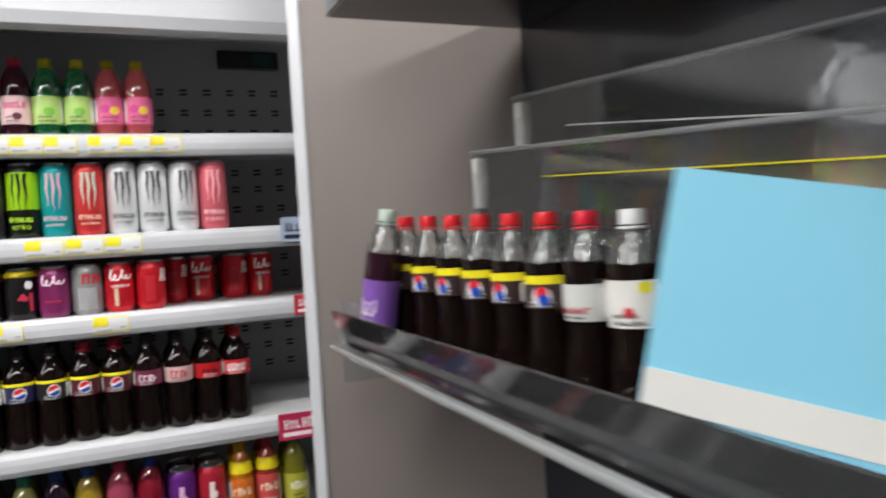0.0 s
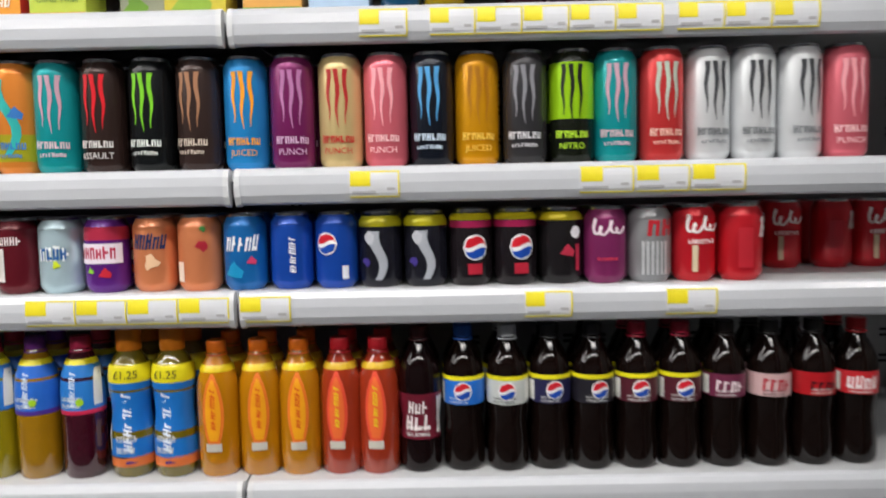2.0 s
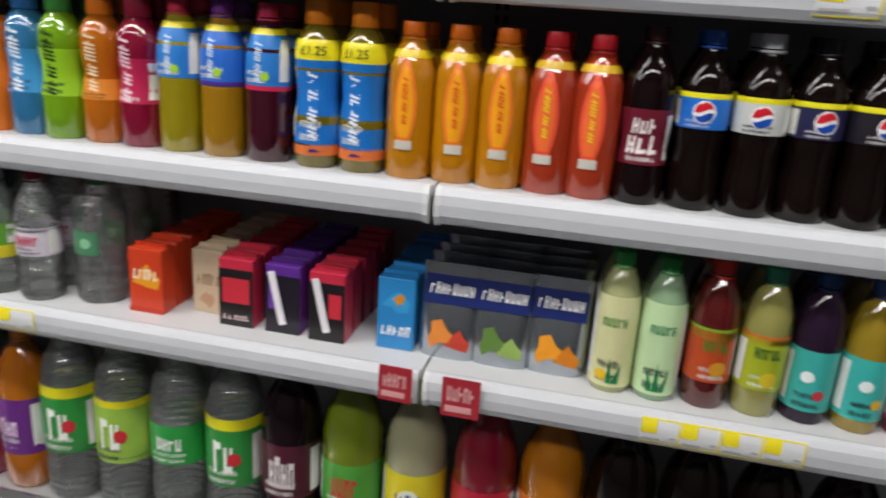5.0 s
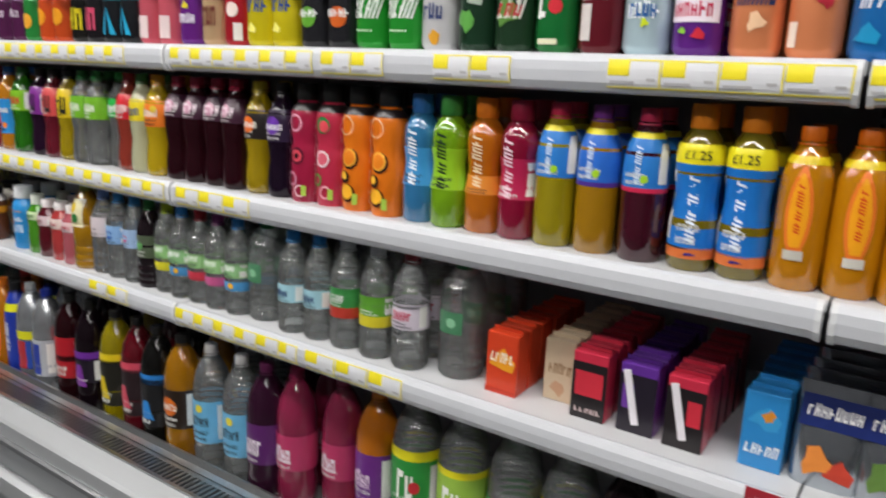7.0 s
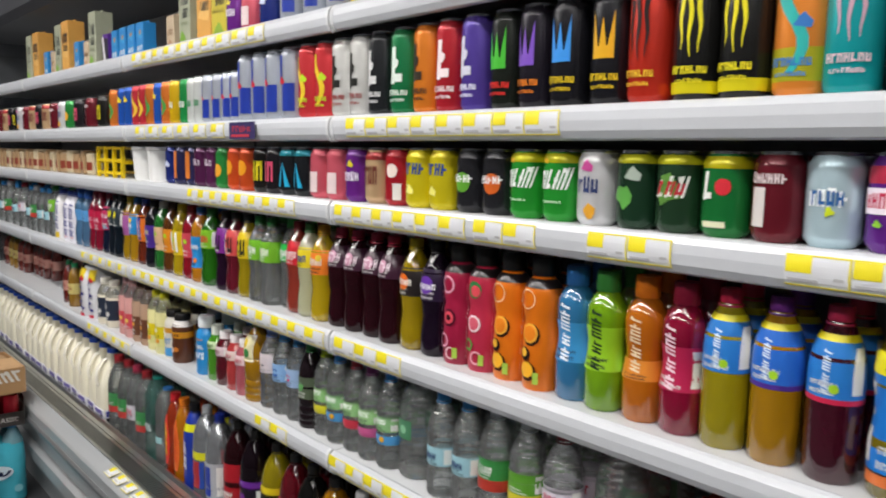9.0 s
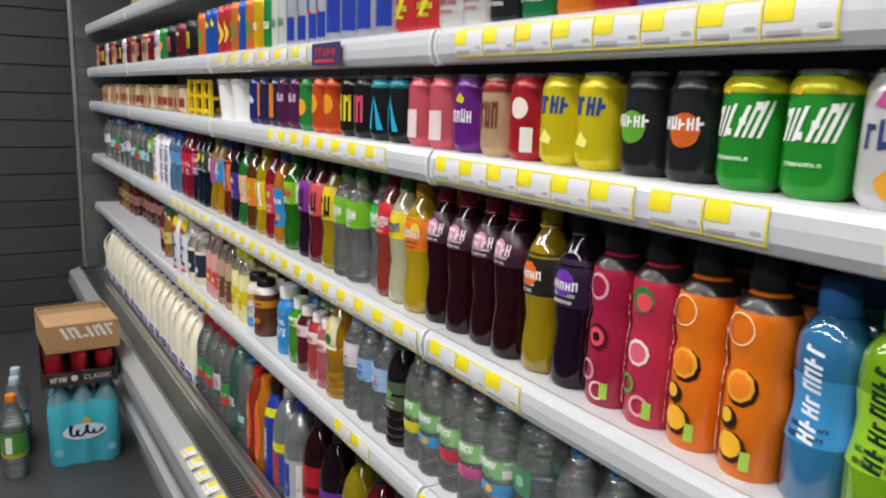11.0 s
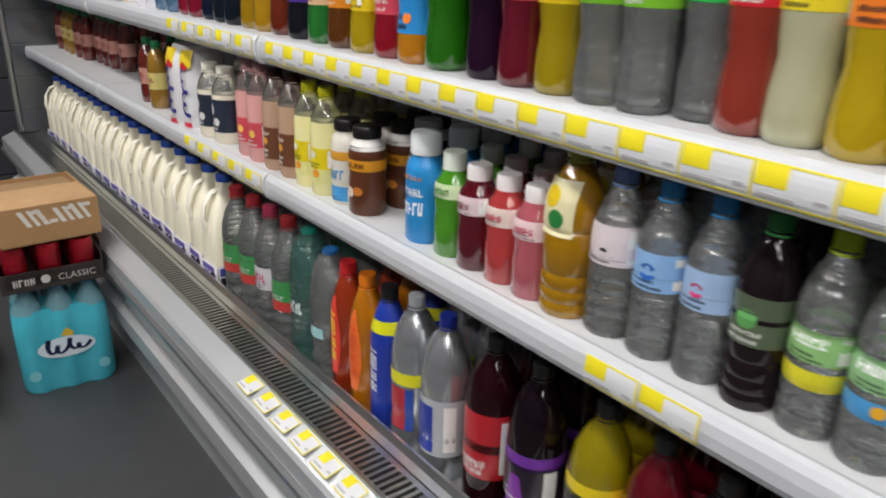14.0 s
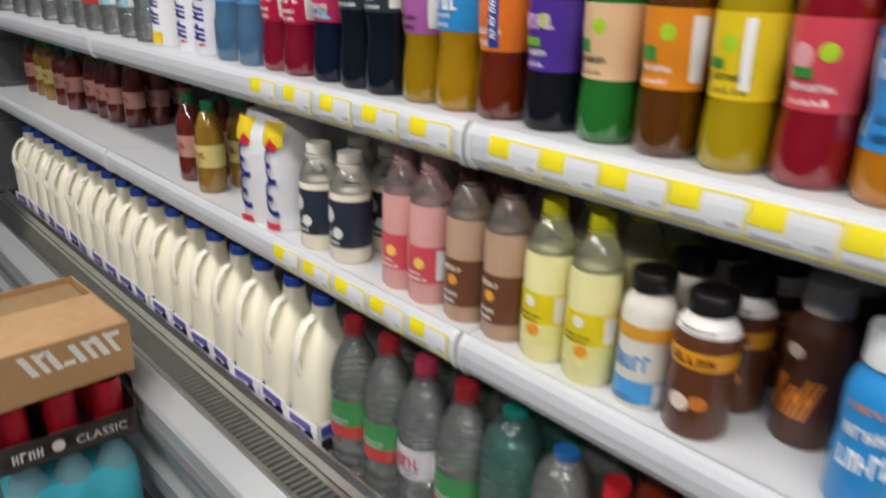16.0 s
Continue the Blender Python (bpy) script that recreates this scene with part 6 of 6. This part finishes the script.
row([(-0.535, "boosto"), (-0.47, "boostc"), (-0.405, "lucy"), (-0.336, "lucp"), (-0.264, "lucd"), (-0.189, "lucb"), (-0.121, "lucb"), (-0.052, "luco"), (0.012, "luco"), (0.075, "luco"), (0.139, "lucr"), (0.198, "lucr"), (0.262, "drp"), (0.33, "pblu"), (0.398, "pdiet"), (0.464, "pmax"), (0.53, "pmax2"), (0.598, "pch"), (0.665, "pch"), (0.733, "ccherry"), (0.802, "cdiet"), (0.871, "czero"), (0.938, "ccoke"),
     (-0.602, "boostg"), (-0.664, "boostb"), (-0.732, "oasiso"), (-0.804, "oasiso"), (-0.87, "oasis2"), (-0.936, "oasis"), (-1.003, "tangod"), (-1.067, "tangoy"), (-1.133, "ribena"), (-1.197, "ribena"), (-1.262, "ribena"), (-1.326, "ribena"), (-1.395, "fan"), (-1.458, "fanc"), (-1.51, "redl"), (-1.57, "spr", 0.02), (-1.632, "sevl"), (-1.694, "sevl"), (-1.762, "kayb"), (-1.828, "kapb"), (-1.894, "kavb")], 0.062, Z["bottle"])
row([(-1.985, "dewb"), (-2.06, "rubb"), (-2.13, "sunr"), (-2.2, "suny"), (-2.272, "suno"), (-2.345, "sung"), (-2.42, "sunp"), (-2.5, "irn"), (-2.57, "bluy"), (-2.64, "puy"), (-2.715, "dkl"), (-2.78, "dkl"), (-2.855, "bcr"), (-2.935, "crim"), (-3.005, "crim"), (-3.085, "powb"), (-3.165, "powb"), (-3.245, "yaz"), (-3.32, "yaz"), (-3.44, "yazy"), (-3.54, "sevl"), (-3.64, "saka"), (-3.74, "saka"), (-3.84, "watr"), (-3.94, "saka"), (-4.06, "evi"), (-4.2, "saka"), (-4.35, "watr"), (-4.5, "saka"), (-4.65, "evi")], 0.065, Z["bottle"])
row([(-0.58, "dome", 0.03), (-0.672, "evi"), (-0.753, "waty"), (-0.83, "watr"), (-0.903, "saka"), (-0.97, "saka"), (-1.07, "dome", 0.02), (-1.14, "vol2"), (-1.202, "vol4"), (-1.264, "vol3"), (-1.326, "vol2"), (-1.388, "vol1"), (-1.45, "volk"), (-1.512, "sum"), (-1.576, "sumb"), (-1.642, "wpnk"), (-1.712, "volyel")], 0.06, Z["water"], 2, 0.075)
row([(-1.772, "jpk"), (-1.832, "jcr"), (-1.892, "jdk"), (-1.952, "jgr"), (-2.024, "ubl")], 0.055, Z["water"], 3, 0.075)
row([(-2.105, "uor", 0.07), (-2.187, "ubr", 0.0), (-2.255, "uwb"), (-2.324, "ybn"), (-2.392, "ybn"), (-2.46, "mch"), (-2.53, "mch"), (-2.605, "mpk"), (-2.668, "mpk"), (-2.798, "cow"), (-2.88, "cow")], 0.052, Z["water"], 2, 0.08)
row([(-3.28, "smo", -0.015), (-3.385, "smr", -0.01), (-4.08, "smr", 0.09), (-4.16, "smr", 0.09), (-4.25, "smr", 0.09), (-4.34, "smr", 0.06), (-4.44, "smr", 0.06), (-4.55, "smo", 0.06), (-4.65, "smo", 0.06), (-4.75, "smr", 0.06), (-3.98, "smr", 0.1)], 0.07, Z["water"], 2, 0.07)
row([(-0.475, "sex"), (-0.385, "bge", 0.03), (-0.318, "kar"), (-0.24, "kap"), (-0.166, "kar2"), (-0.06, "riba", 0.01)], 0.075, Z["water"], 5, 0.045, 0)
row([(0.022, "cap1"), (0.1, "cap2"), (0.182, "cap3")], 0.085, Z["water"], 3, 0.05, 0)
row([(0.262, "aloey"), (0.324, "aloe"), (0.391, "fred"), (0.458, "fyel"), (0.523, "tealp"), (0.588, "tealy"), (0.655, "vmp"), (0.722, "vmb"), (0.793, "vcp"), (0.862, "vcr"), (0.932, "oyel"), (0.998, "ryel"), (1.068, "oliv")], 0.065, Z["water"])
row([(-0.885, "bvp"), (-0.787, "boc"), (-0.686, "b7"), (-0.577, "b7l"), (-0.466, "bgc"), (-0.356, "b7"), (-0.25, "bdr"), (-0.138, "bdew"), (-0.026, "bfy"), (0.09, "bfr"), (0.199, "bfo"), (0.308, "bck"), (0.415, "bck"), (0.521, "bck"), (0.63, "bdr"), (0.74, "bck")], 0.118, DECK, 0)
row([(-0.99, "bvp", 0.02), (-1.06, "bvd"), (-1.145, "bsc"), (-1.25, "bsc"), (-1.352, "btan"), (-1.447, "bkab"), (-1.538, "bkap"), (-1.63, "bkay"), (-1.75, "bkav"), (-1.845, "bkar"), (-1.962, "sil"), (-2.052, "sily")], 0.066, DECK, 1, 0.11)
row([(-2.128, "bst", -0.004), (-2.196, "luo", -0.008), (-2.268, "lur", -0.008)], 0.066, DECK, 1, 0.1)
row([(-2.352, "wcd"), (-2.444, "wbt"), (-2.536, "wbg"), (-2.627, "wbe"), (-2.717, "wbg"), (-2.808, "wbg")], 0.066, DECK, 2, 0.1)
for i in range(18):
    put("milk", -2.92 - i * 0.106, 0.068 + RND.uniform(-0.004, 0.004), DECK, RND.uniform(-6, 6))

row([(-3.66 - 0.1 * i, ("kapk", "cream", "darkred", "rio", "kay")[i % 5]) for i in range(12)], 0.055, Z["tall"])
row([(-2.95 - 0.11 * i, ("jja", "bge", "riba", "jjo")[i % 4]) for i in range(9)], 0.085, Z["top"], 0, turn=0)
def milkshake_pack(x, y, z):
    """Four milkshake bottles in one printed white shrink film, with their bulges showing."""
    t = tagged(new("milkshake_multipack"), "milkshake multipack in white film printed yellow, red and navy", "multipack")
    bm = bmesh.new()
    levels = ((0.0, 0.94), (0.01, 1.0), (0.13, 1.0), (0.165, 0.93), (0.19, 0.74), (0.2, 0.66))
    rings = []
    for zz, k in levels:
        ring = []
        for a in range(48):
            f = 2 * math.pi * a / 48
            cx = 0.036 if math.cos(f) > 0 else -0.036
            px, py = cx + 0.037 * k * math.cos(f) * 1.02, 0.058 * k * math.sin(f)
            ring.append(bm.verts.new((px + (0 if abs(math.cos(f)) > 0.05 else -cx * 0.4), py * (1 - 0.12 * (abs(px) < 0.012)), zz)))
        rings.append(ring)
    for a, b in zip(rings, rings[1:]):
        for k in range(48):
            bm.faces.new((a[k], a[(k + 1) % 48], b[(k + 1) % 48], b[k]))
    bm.faces.new(rings[0][::-1])
    bm.faces.new(rings[-1])
    part("film", bm, mat("e6e6ea", 0.22, coat=0.4, vary=0.06, scale=30, bump=0.2), t, smooth=True)
    pr = [(0.0, 0.0), (0.038, 0.001), (0.039, 0.13), (0.0365, 0.165), (0.029, 0.19), (0.026, 0.2)]
    for cx in (-0.036, 0.036):
        for what, polys, code, off in (("print", rect(-0.03, 0.03, 0.15, 0.192), "e4c82c", 0.002), ("emblem", blob(0.006, 0.152, 0.014, 2), "cc3038", 0.003), ("print", rect(-0.03, 0.02, 0.002, 0.014), "c8364c", 0.002),
                                       ("lettering", [[(0.004 + y_, x_) for x_, y_ in p] for p in scrawl(0.025, 0.14, 0.0, 0.022, 4, 0.0085, 0.2)], "28287c", 0.003)):
            m = part(what, wrap(polys, pr, off), ink(code), t)
            m.location = (cx, -0.021, 0)
    t.matrix_basis = pose(x, y, z, 0, 0, 8)


milkshake_pack(-3.035, 0.075, Z["water"])

# far end of the can shelf: white tubs, a yellow wire rack and brown packets
tub = tagged(new("white_tub"), "plain white plastic tub on the can shelf", "tub", "white tubs")
part("body", lathe([(0, 0), (0.045, 0), (0.052, 0.1), (0.055, 0.102), (0.055, 0.112), (0, 0.112)], 20), mat("e4e4e2", 0.4, vary=0.04), tub, smooth=True)
tub.matrix_basis = pose(-2.37, 0.08, Z["can"])
copy_thing(tub, pose(-2.5, 0.08, Z["can"]))
rack = tagged(new("yellow_rack"), "yellow plastic bottle rack on the can shelf", "rack")
for zz in (0.01, 0.055, 0.1):
    part("rail", box(-0.13, 0.13, -0.04, -0.03, zz, zz + 0.012, 0.002), ink("e0c010"), rack)
    part("rail", box(-0.13, 0.13, 0.05, 0.06, zz, zz + 0.012, 0.002), ink("e0c010"), rack)
for xx in (-0.13, -0.05, 0.04, 0.12):
    part("post", box(xx, xx + 0.012, -0.044, -0.03, 0, 0.112, 0.002), ink("e0c010"), rack)
    part("tie", box(xx, xx + 0.012, -0.03, 0.05, 0.05, 0.06), ink("e0c010"), rack)
rack.matrix_basis = pose(-2.77, 0.08, Z["can"])
for i in range(21):
    egg = tagged(new("snack_packet"), "small brown card packet on the can shelf", "packet", "brown packets")
    part("wrap", box(-0.028, 0.028, -0.03, 0.03, 0, 0.085 + 0.01 * (i % 2), 0.008), ink("a88a66" if i % 3 else "c8b898"), egg)
    part("print", box(-0.02, 0.02, -0.0315, -0.0302, 0.02, 0.05), ink("8c3c2c"), egg)
    egg.matrix_basis = pose(-3.0 - i * 0.085, 0.07, Z["can"], 0, 0, RND.uniform(-12, 12))

# ---- floor stock at the far end ----
pack = tagged(new("water_multipack"), "six bottles of water shrink-wrapped in turquoise film", "water pack")
PX0, PY0 = -3.32, -0.29
bm = bmesh.new()
outline = []
for cx, cy in ((0.04, -0.08), (0.04, 0.0), (0.04, 0.08), (-0.05, 0.08), (-0.05, 0.0), (-0.05, -0.08)):
    a0 = {(0.04, -0.08): (-90, 35), (0.04, 0.0): (-35, 35), (0.04, 0.08): (-35, 90), (-0.05, 0.08): (90, 215), (-0.05, 0.0): (145, 215), (-0.05, -0.08): (145, 270)}[(cx, cy)]
    for k in range(6):
        a = radians(a0[0] + (a0[1] - a0[0]) * k / 5)
        outline.append((cx + 0.045 * math.cos(a), cy + 0.045 * math.sin(a)))
rings = [[bm.verts.new((x * s, y * s, z)) for x, y in outline] for z, s in ((0.0, 0.95), (0.012, 1.0), (0.2, 1.0), (0.235, 0.97), (0.252, 0.9))]
for a, b in zip(rings, rings[1:]):
    for i in range(len(a)):
        bm.faces.new((a[i], a[(i + 1) % len(a)], b[(i + 1) % len(a)], b[i]))
bm.faces.new(rings[0][::-1])
bm.faces.new(rings[-1])
part("film", bm, mat("48b8cc", 0.18, coat=0.5, vary=0.14, scale=30, bump=0.2), pack, smooth=True)
for cx in (0.04, -0.05):
    for cy in (-0.08, 0.0, 0.08):
        neck = part("bottle_neck", lathe([(0.04, 0.245), (0.034, 0.265), (0.018, 0.292), (0.015, 0.3), (0.015, 0.308)], 16), mat("9cd0dc", 0.1, trans=0.5, vary=0.05), pack, smooth=True)
        neck.location = (cx, cy, 0)
        lid = part("cap", lathe([(0.0165, 0.306), (0.0165, 0.322), (0.014, 0.325), (0, 0.325)], 16), mat("4c98d0", 0.35, vary=0.04), pack, smooth=True)
        lid.location = (cx, cy, 0)


def flat_x(polys, x):
    b = bmesh.new()
    for p in polys:
        b.faces.new([b.verts.new((x, s, z)) for s, z in p])
    return b


oval = [[(0.0, 0.135), (0.075 * math.cos(2 * math.pi * i / 20), 0.135 + 0.032 * math.sin(2 * math.pi * i / 20)), (0.075 * math.cos(2 * math.pi * (i + 1) / 20), 0.135 + 0.032 * math.sin(2 * math.pi * (i + 1) / 20))] for i in range(20)]
part("emblem", flat_x(oval, 0.0862), ink("d4e4ec"), pack)
part("lettering", flat_x(scrawl(-0.058, 0.054, 0.136, 0.038, 4, 0.011), 0.087), ink("182450"), pack)
part("picture", flat_x(blob(0.005, 0.178, 0.018, 2), 0.087), ink("d8b83c"), pack)
part("roundel", flat_x(disc(-0.09, 0.06, 0.016) + disc(0.09, 0.06, 0.016), 0.0866), ink("7cc4d0"), pack)
pack.matrix_basis = pose(PX0, PY0, 0, 0, 0, -6)


def can_tray(x, y, z, turn):
    t = tagged(new("can_tray"), "dark grey card tray of red drink cans in clear film", "drinks tray")
    w, d = 0.15, 0.128
    for a in ((-w, w, -d, -d + 0.004, 0, 0.075), (-w, w, d - 0.004, d, 0, 0.075), (-w, -w + 0.004, -d, d, 0, 0.055), (w - 0.004, w, -d, d, 0, 0.055), (-w, w, -d, d, 0, 0.004)):
        part("tray_side", box(*a), mat("3c3836", 0.6, vary=0.1, scale=20), t)
    for i in range(4):
        for j in range(3):
            c = part("can", lathe(can_profile(0.115, 0.031), 14), foil("a81c2c"), t, smooth=True)
            c.location = (-0.105 + i * 0.07, -0.085 + j * 0.085, 0.005)
    part("film", box(-w - 0.001, w + 0.001, -d - 0.001, d + 0.001, 0.0035, 0.123, 0.012), mat("ece4e4", 0.12, trans=1.0, vary=0, ior=1.04, bump=0.3, scale=40), t)
    b = bmesh.new()
    for p in bars(-0.1, -0.045, 0.018, 0.04, 4) + disc(-0.02, 0.029, 0.012) + word("CLASSIC", 0.058, 0.019, 0.018):
        b.faces.new([b.verts.new((w + 0.0035, s, zz)) for s, zz in p])
    part("lettering", b, ink("c8c4c0"), t)
    t.matrix_basis = pose(x, y, z, 0, 0, turn)
    return t


def carton_box(x, y, z, turn):
    t = tagged(new("cardboard_box"), "brown cardboard tray wrapped in creased clear film", "box")
    w, d, h = 0.15, 0.125, 0.105
    for a in ((-w, w, -d, -d + 0.004, 0, h), (-w, w, d - 0.004, d, 0, h), (-w, -w + 0.004, -d + 0.004, d - 0.004, 0, h), (w - 0.004, w, -d + 0.004, d - 0.004, 0, h), (-w, w, -d, d, 0, 0.004)):
        part("tray_side", box(*a), mat("b08a60", 0.7, vary=0.1, scale=25, bump=0.05), t)
    part("filling", box(-w + 0.008, w - 0.008, -d + 0.008, d - 0.008, 0.004, h - 0.008, 0.01), mat("9a7c58", 0.6, vary=0.25, scale=50, bump=0.3), t)
    part("flap", box(-w * 0.2, w - 0.002, -d + 0.002, d - 0.002, h - 0.006, h, 0.001), mat("b8946c", 0.6, vary=0.2, scale=35, bump=0.2), t)
    # pale slanted bars painted as the shine along creases of the clear film
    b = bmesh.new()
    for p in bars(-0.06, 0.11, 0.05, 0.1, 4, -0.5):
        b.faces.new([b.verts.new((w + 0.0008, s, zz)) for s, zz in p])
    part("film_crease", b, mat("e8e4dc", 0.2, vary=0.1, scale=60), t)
    t.matrix_basis = pose(x, y, z, 0, 0, turn)
    return t


can_tray(-3.375, -0.295, 0.326, -3)
carton_box(-3.39, -0.29, 0.451, 2)
put("wfl", -3.27, -0.53, 0.0)
put("wfc", -3.45, -0.51, 0.0)
put("wfc", -3.45, -0.62, 0.0)
put("wfc", -3.56, -0.5, 0.0)
for x in (-2.235, -2.145, -2.055):
    put("wfb", x, -0.2235, 0.0)

# ---- the neighbouring display by the cooler's end ----
frame_post = tagged(new("cooler_end_frame"), "white upright edge of a grey-brown end panel", "end panel")
ang = math.degrees(math.atan2(-0.2, 0.35))
part("panel", box(0.0, 0.42, 0.0, 0.02, 0.0, 2.6), PANELGREY, frame_post, "matt grey-brown panel")
part("edge", box(-0.024, 0.0, -0.006, 0.026, 0.0, 2.6, 0.004), STRIP, frame_post, "white edge trim")
frame_post.matrix_basis = pose(1.03, -0.455, 0.0, 0, 0, ang)
stand = tagged(new("display_stand"), "dark navy display stand with clear acrylic trays", "display stand")
part("back_board", box(1.385, 1.42, -2.2, -0.66, 0.0, 2.6), NAVY, stand, "dark navy back board")
part("plinth", box(1.1, 1.385, -2.2, -0.68, 0.0, 0.3), NAVY, stand)


def slope_sheet(x0, z0, x1, z1, y0, y1, thick=0.004):
    n = Vector((z0 - z1, 0, x1 - x0)).normalized() * thick
    bm = bmesh.new()
    a = [bm.verts.new(v) for v in ((x0, y0, z0), (x1, y0, z1), (x1 + n.x, y0, z1 + n.z), (x0 + n.x, y0, z0 + n.z))]
    b = [bm.verts.new(v) for v in ((x0, y1, z0), (x1, y1, z1), (x1 + n.x, y1, z1 + n.z), (x0 + n.x, y1, z0 + n.z))]
    for i in range(4):
        bm.faces.new((a[i], a[(i + 1) % 4], b[(i + 1) % 4], b[i]))
    bm.faces.new(a[::-1])
    bm.faces.new(b)
    return bm


for k, z in enumerate((1.30, 0.82, 0.45)):
    t = part("acrylic_tray", slope_sheet(1.035, z, 1.38, z - 0.065, -2.1, -0.6), ACRYLIC, stand, "clear acrylic shelf tray")
    part("front_lip", slope_sheet(1.018, z + 0.055, 1.036, z - 0.004, -2.1, -0.6), ACRYLIC, t)
    part("lip_edge", box(1.012, 1.026, -2.1, -0.6, z - 0.012, z - 0.003, 0.003), mat("84888a", 0.15, coat=0.5, vary=0.15, scale=20), t, "bright cut acrylic edge")
    part("end_plate", box(1.035, 1.38, -0.604, -0.6, z - 0.07, z + 0.07), ACRYLIC, t)
for x, z, ye in ((1.29, 1.617, -0.625), (1.36, 1.71, -0.665)):
    bm = slope_sheet(x - 0.012, z - 0.22, x, z, -2.1, ye)
    for v in bm.verts:
        v.co.z += (v.co.y - ye) * 0.07
    riser = part("riser", bm, ACRYLIC, stand, "clear acrylic divider")
    part("riser_tab", box(x - 0.006, x - 0.003, ye - 0.035, ye - 0.01, z - 0.1, z - 0.012), PAPERWHITE, riser)
    bm = slope_sheet(x - 0.003, z - 0.002, x + 0.002, z + 0.001, -2.1, ye)
    for v in bm.verts:
        v.co.z += (v.co.y - ye) * 0.07
    part("cut_edge", bm, mat("a4a8aa", 0.15, coat=0.5, vary=0.15, scale=20), riser)
part("top_shelf", box(1.02, 1.385, -2.1, -0.68, 1.83, 1.88, 0.004), NAVY, stand)
for x, y1, z1, y0, z0, code in ((1.282, -0.88, 1.553, -2.1, 1.482, "d8d020"), (1.33, -0.88, 1.63, -2.1, 1.478, "d4d6d8")):
    bm = box(x - 0.001, x + 0.001, y0, y1, -0.0009, 0.0009)
    for v in bm.verts:
        v.co.z += z0 + (z1 - z0) * (v.co.y - y0) / (y1 - y0)
    part("light_rail", bm, mat(code, 0.4, vary=0.05), stand, "thin bright price rail")
K["dumpg"] = B("cola bottle with clear neck and black sleeve", dark("120a08"), "d02028", fill=0.72, bands=((0.46, 0.6, "3a2a2c"), (0.6, 0.65, "e8dc20")), marks=[pic("f0f0f2", 0.0, 0.53, 0.013), pic("d02030", 0.0, 0.55, 0.009), pic("1c4cb0", 0.003, 0.51, 0.008)])
K["dumpw"] = B("diet cola bottle with white sleeve", dark("120a08"), "e0e4e4", fill=0.74, bands=((0.42, 0.66, "dcdcd8"),), marks=[pic("d03040", 0.0, 0.5, 0.006), ("print", rect(0.012, 0.026, 0.6, 0.65), "e0d820")])
K["dumpk"] = B("cola bottle with pale sleeve and red cap", dark("120a08"), "d01c34", fill=0.74, bands=((0.42, 0.62, "c8ccc8"),), marks=[txt("c83040", 0.46, 0.5, 4)])
K["dumpv"] = B("tilted purple-labelled cordial bottle", dark("2c1420"), "b8ccc0", h=0.225, r=0.031, kind="straight", fill=0.7, bands=((0.16, 0.5, "7c54a8"),), marks=[txt("c8b0dc", 0.26, 0.36, 5)])
b = put("dumpv", 1.115, -0.635, 1.31)
b.matrix_basis = pose(1.082, -0.648, 1.296, -3, 9, -70)
for k in range(9):
    x = 1.148 + 0.011 * k
    put("dumpg" if k < 6 else "dumpk" if k < 7 else "dumpw", x, -0.645 - 0.074 * k, 1.306 - 0.188 * (x - 1.035), -62 + RND.uniform(-12, 12))
card = tagged(new("blank_card"), "light blue card with white lower band on the tray lip", "card")
part("sheet", box(0.0, 0.297, 0.0, 0.002, 0.0, 0.205), mat("8ad0ea", 0.6, vary=0.03, scale=8), card)
part("band", box(0.001, 0.296, -0.0009, -0.0002, 0.014, 0.045), PAPERWHITE, card)
along = Vector((0.62, -0.76, -0.2)).normalized()
upward = (Vector((0, 0, 1)) - along * along.z).normalized()
out = upward.cross(along)
M3 = Matrix((along, out, upward)).transposed().to_4x4()
card.matrix_basis = Matrix.Translation((1.073, -1.354, 1.32)) @ M3

# ---- boards of the far wall, last ----
BOARD_H = 0.152
bm = box(0.0, 0.018, SOUTH + 0.005, NORTH - 0.005, 0.003, BOARD_H - 0.003, 0.003)
plank = mesh_of(bm, "plank", BOARD)
for i in range(int(CEILING / BOARD_H)):
    ob = new("plank", plank)
    ob.parent = wall_west
    ob.location = (WEST, 0, i * BOARD_H)
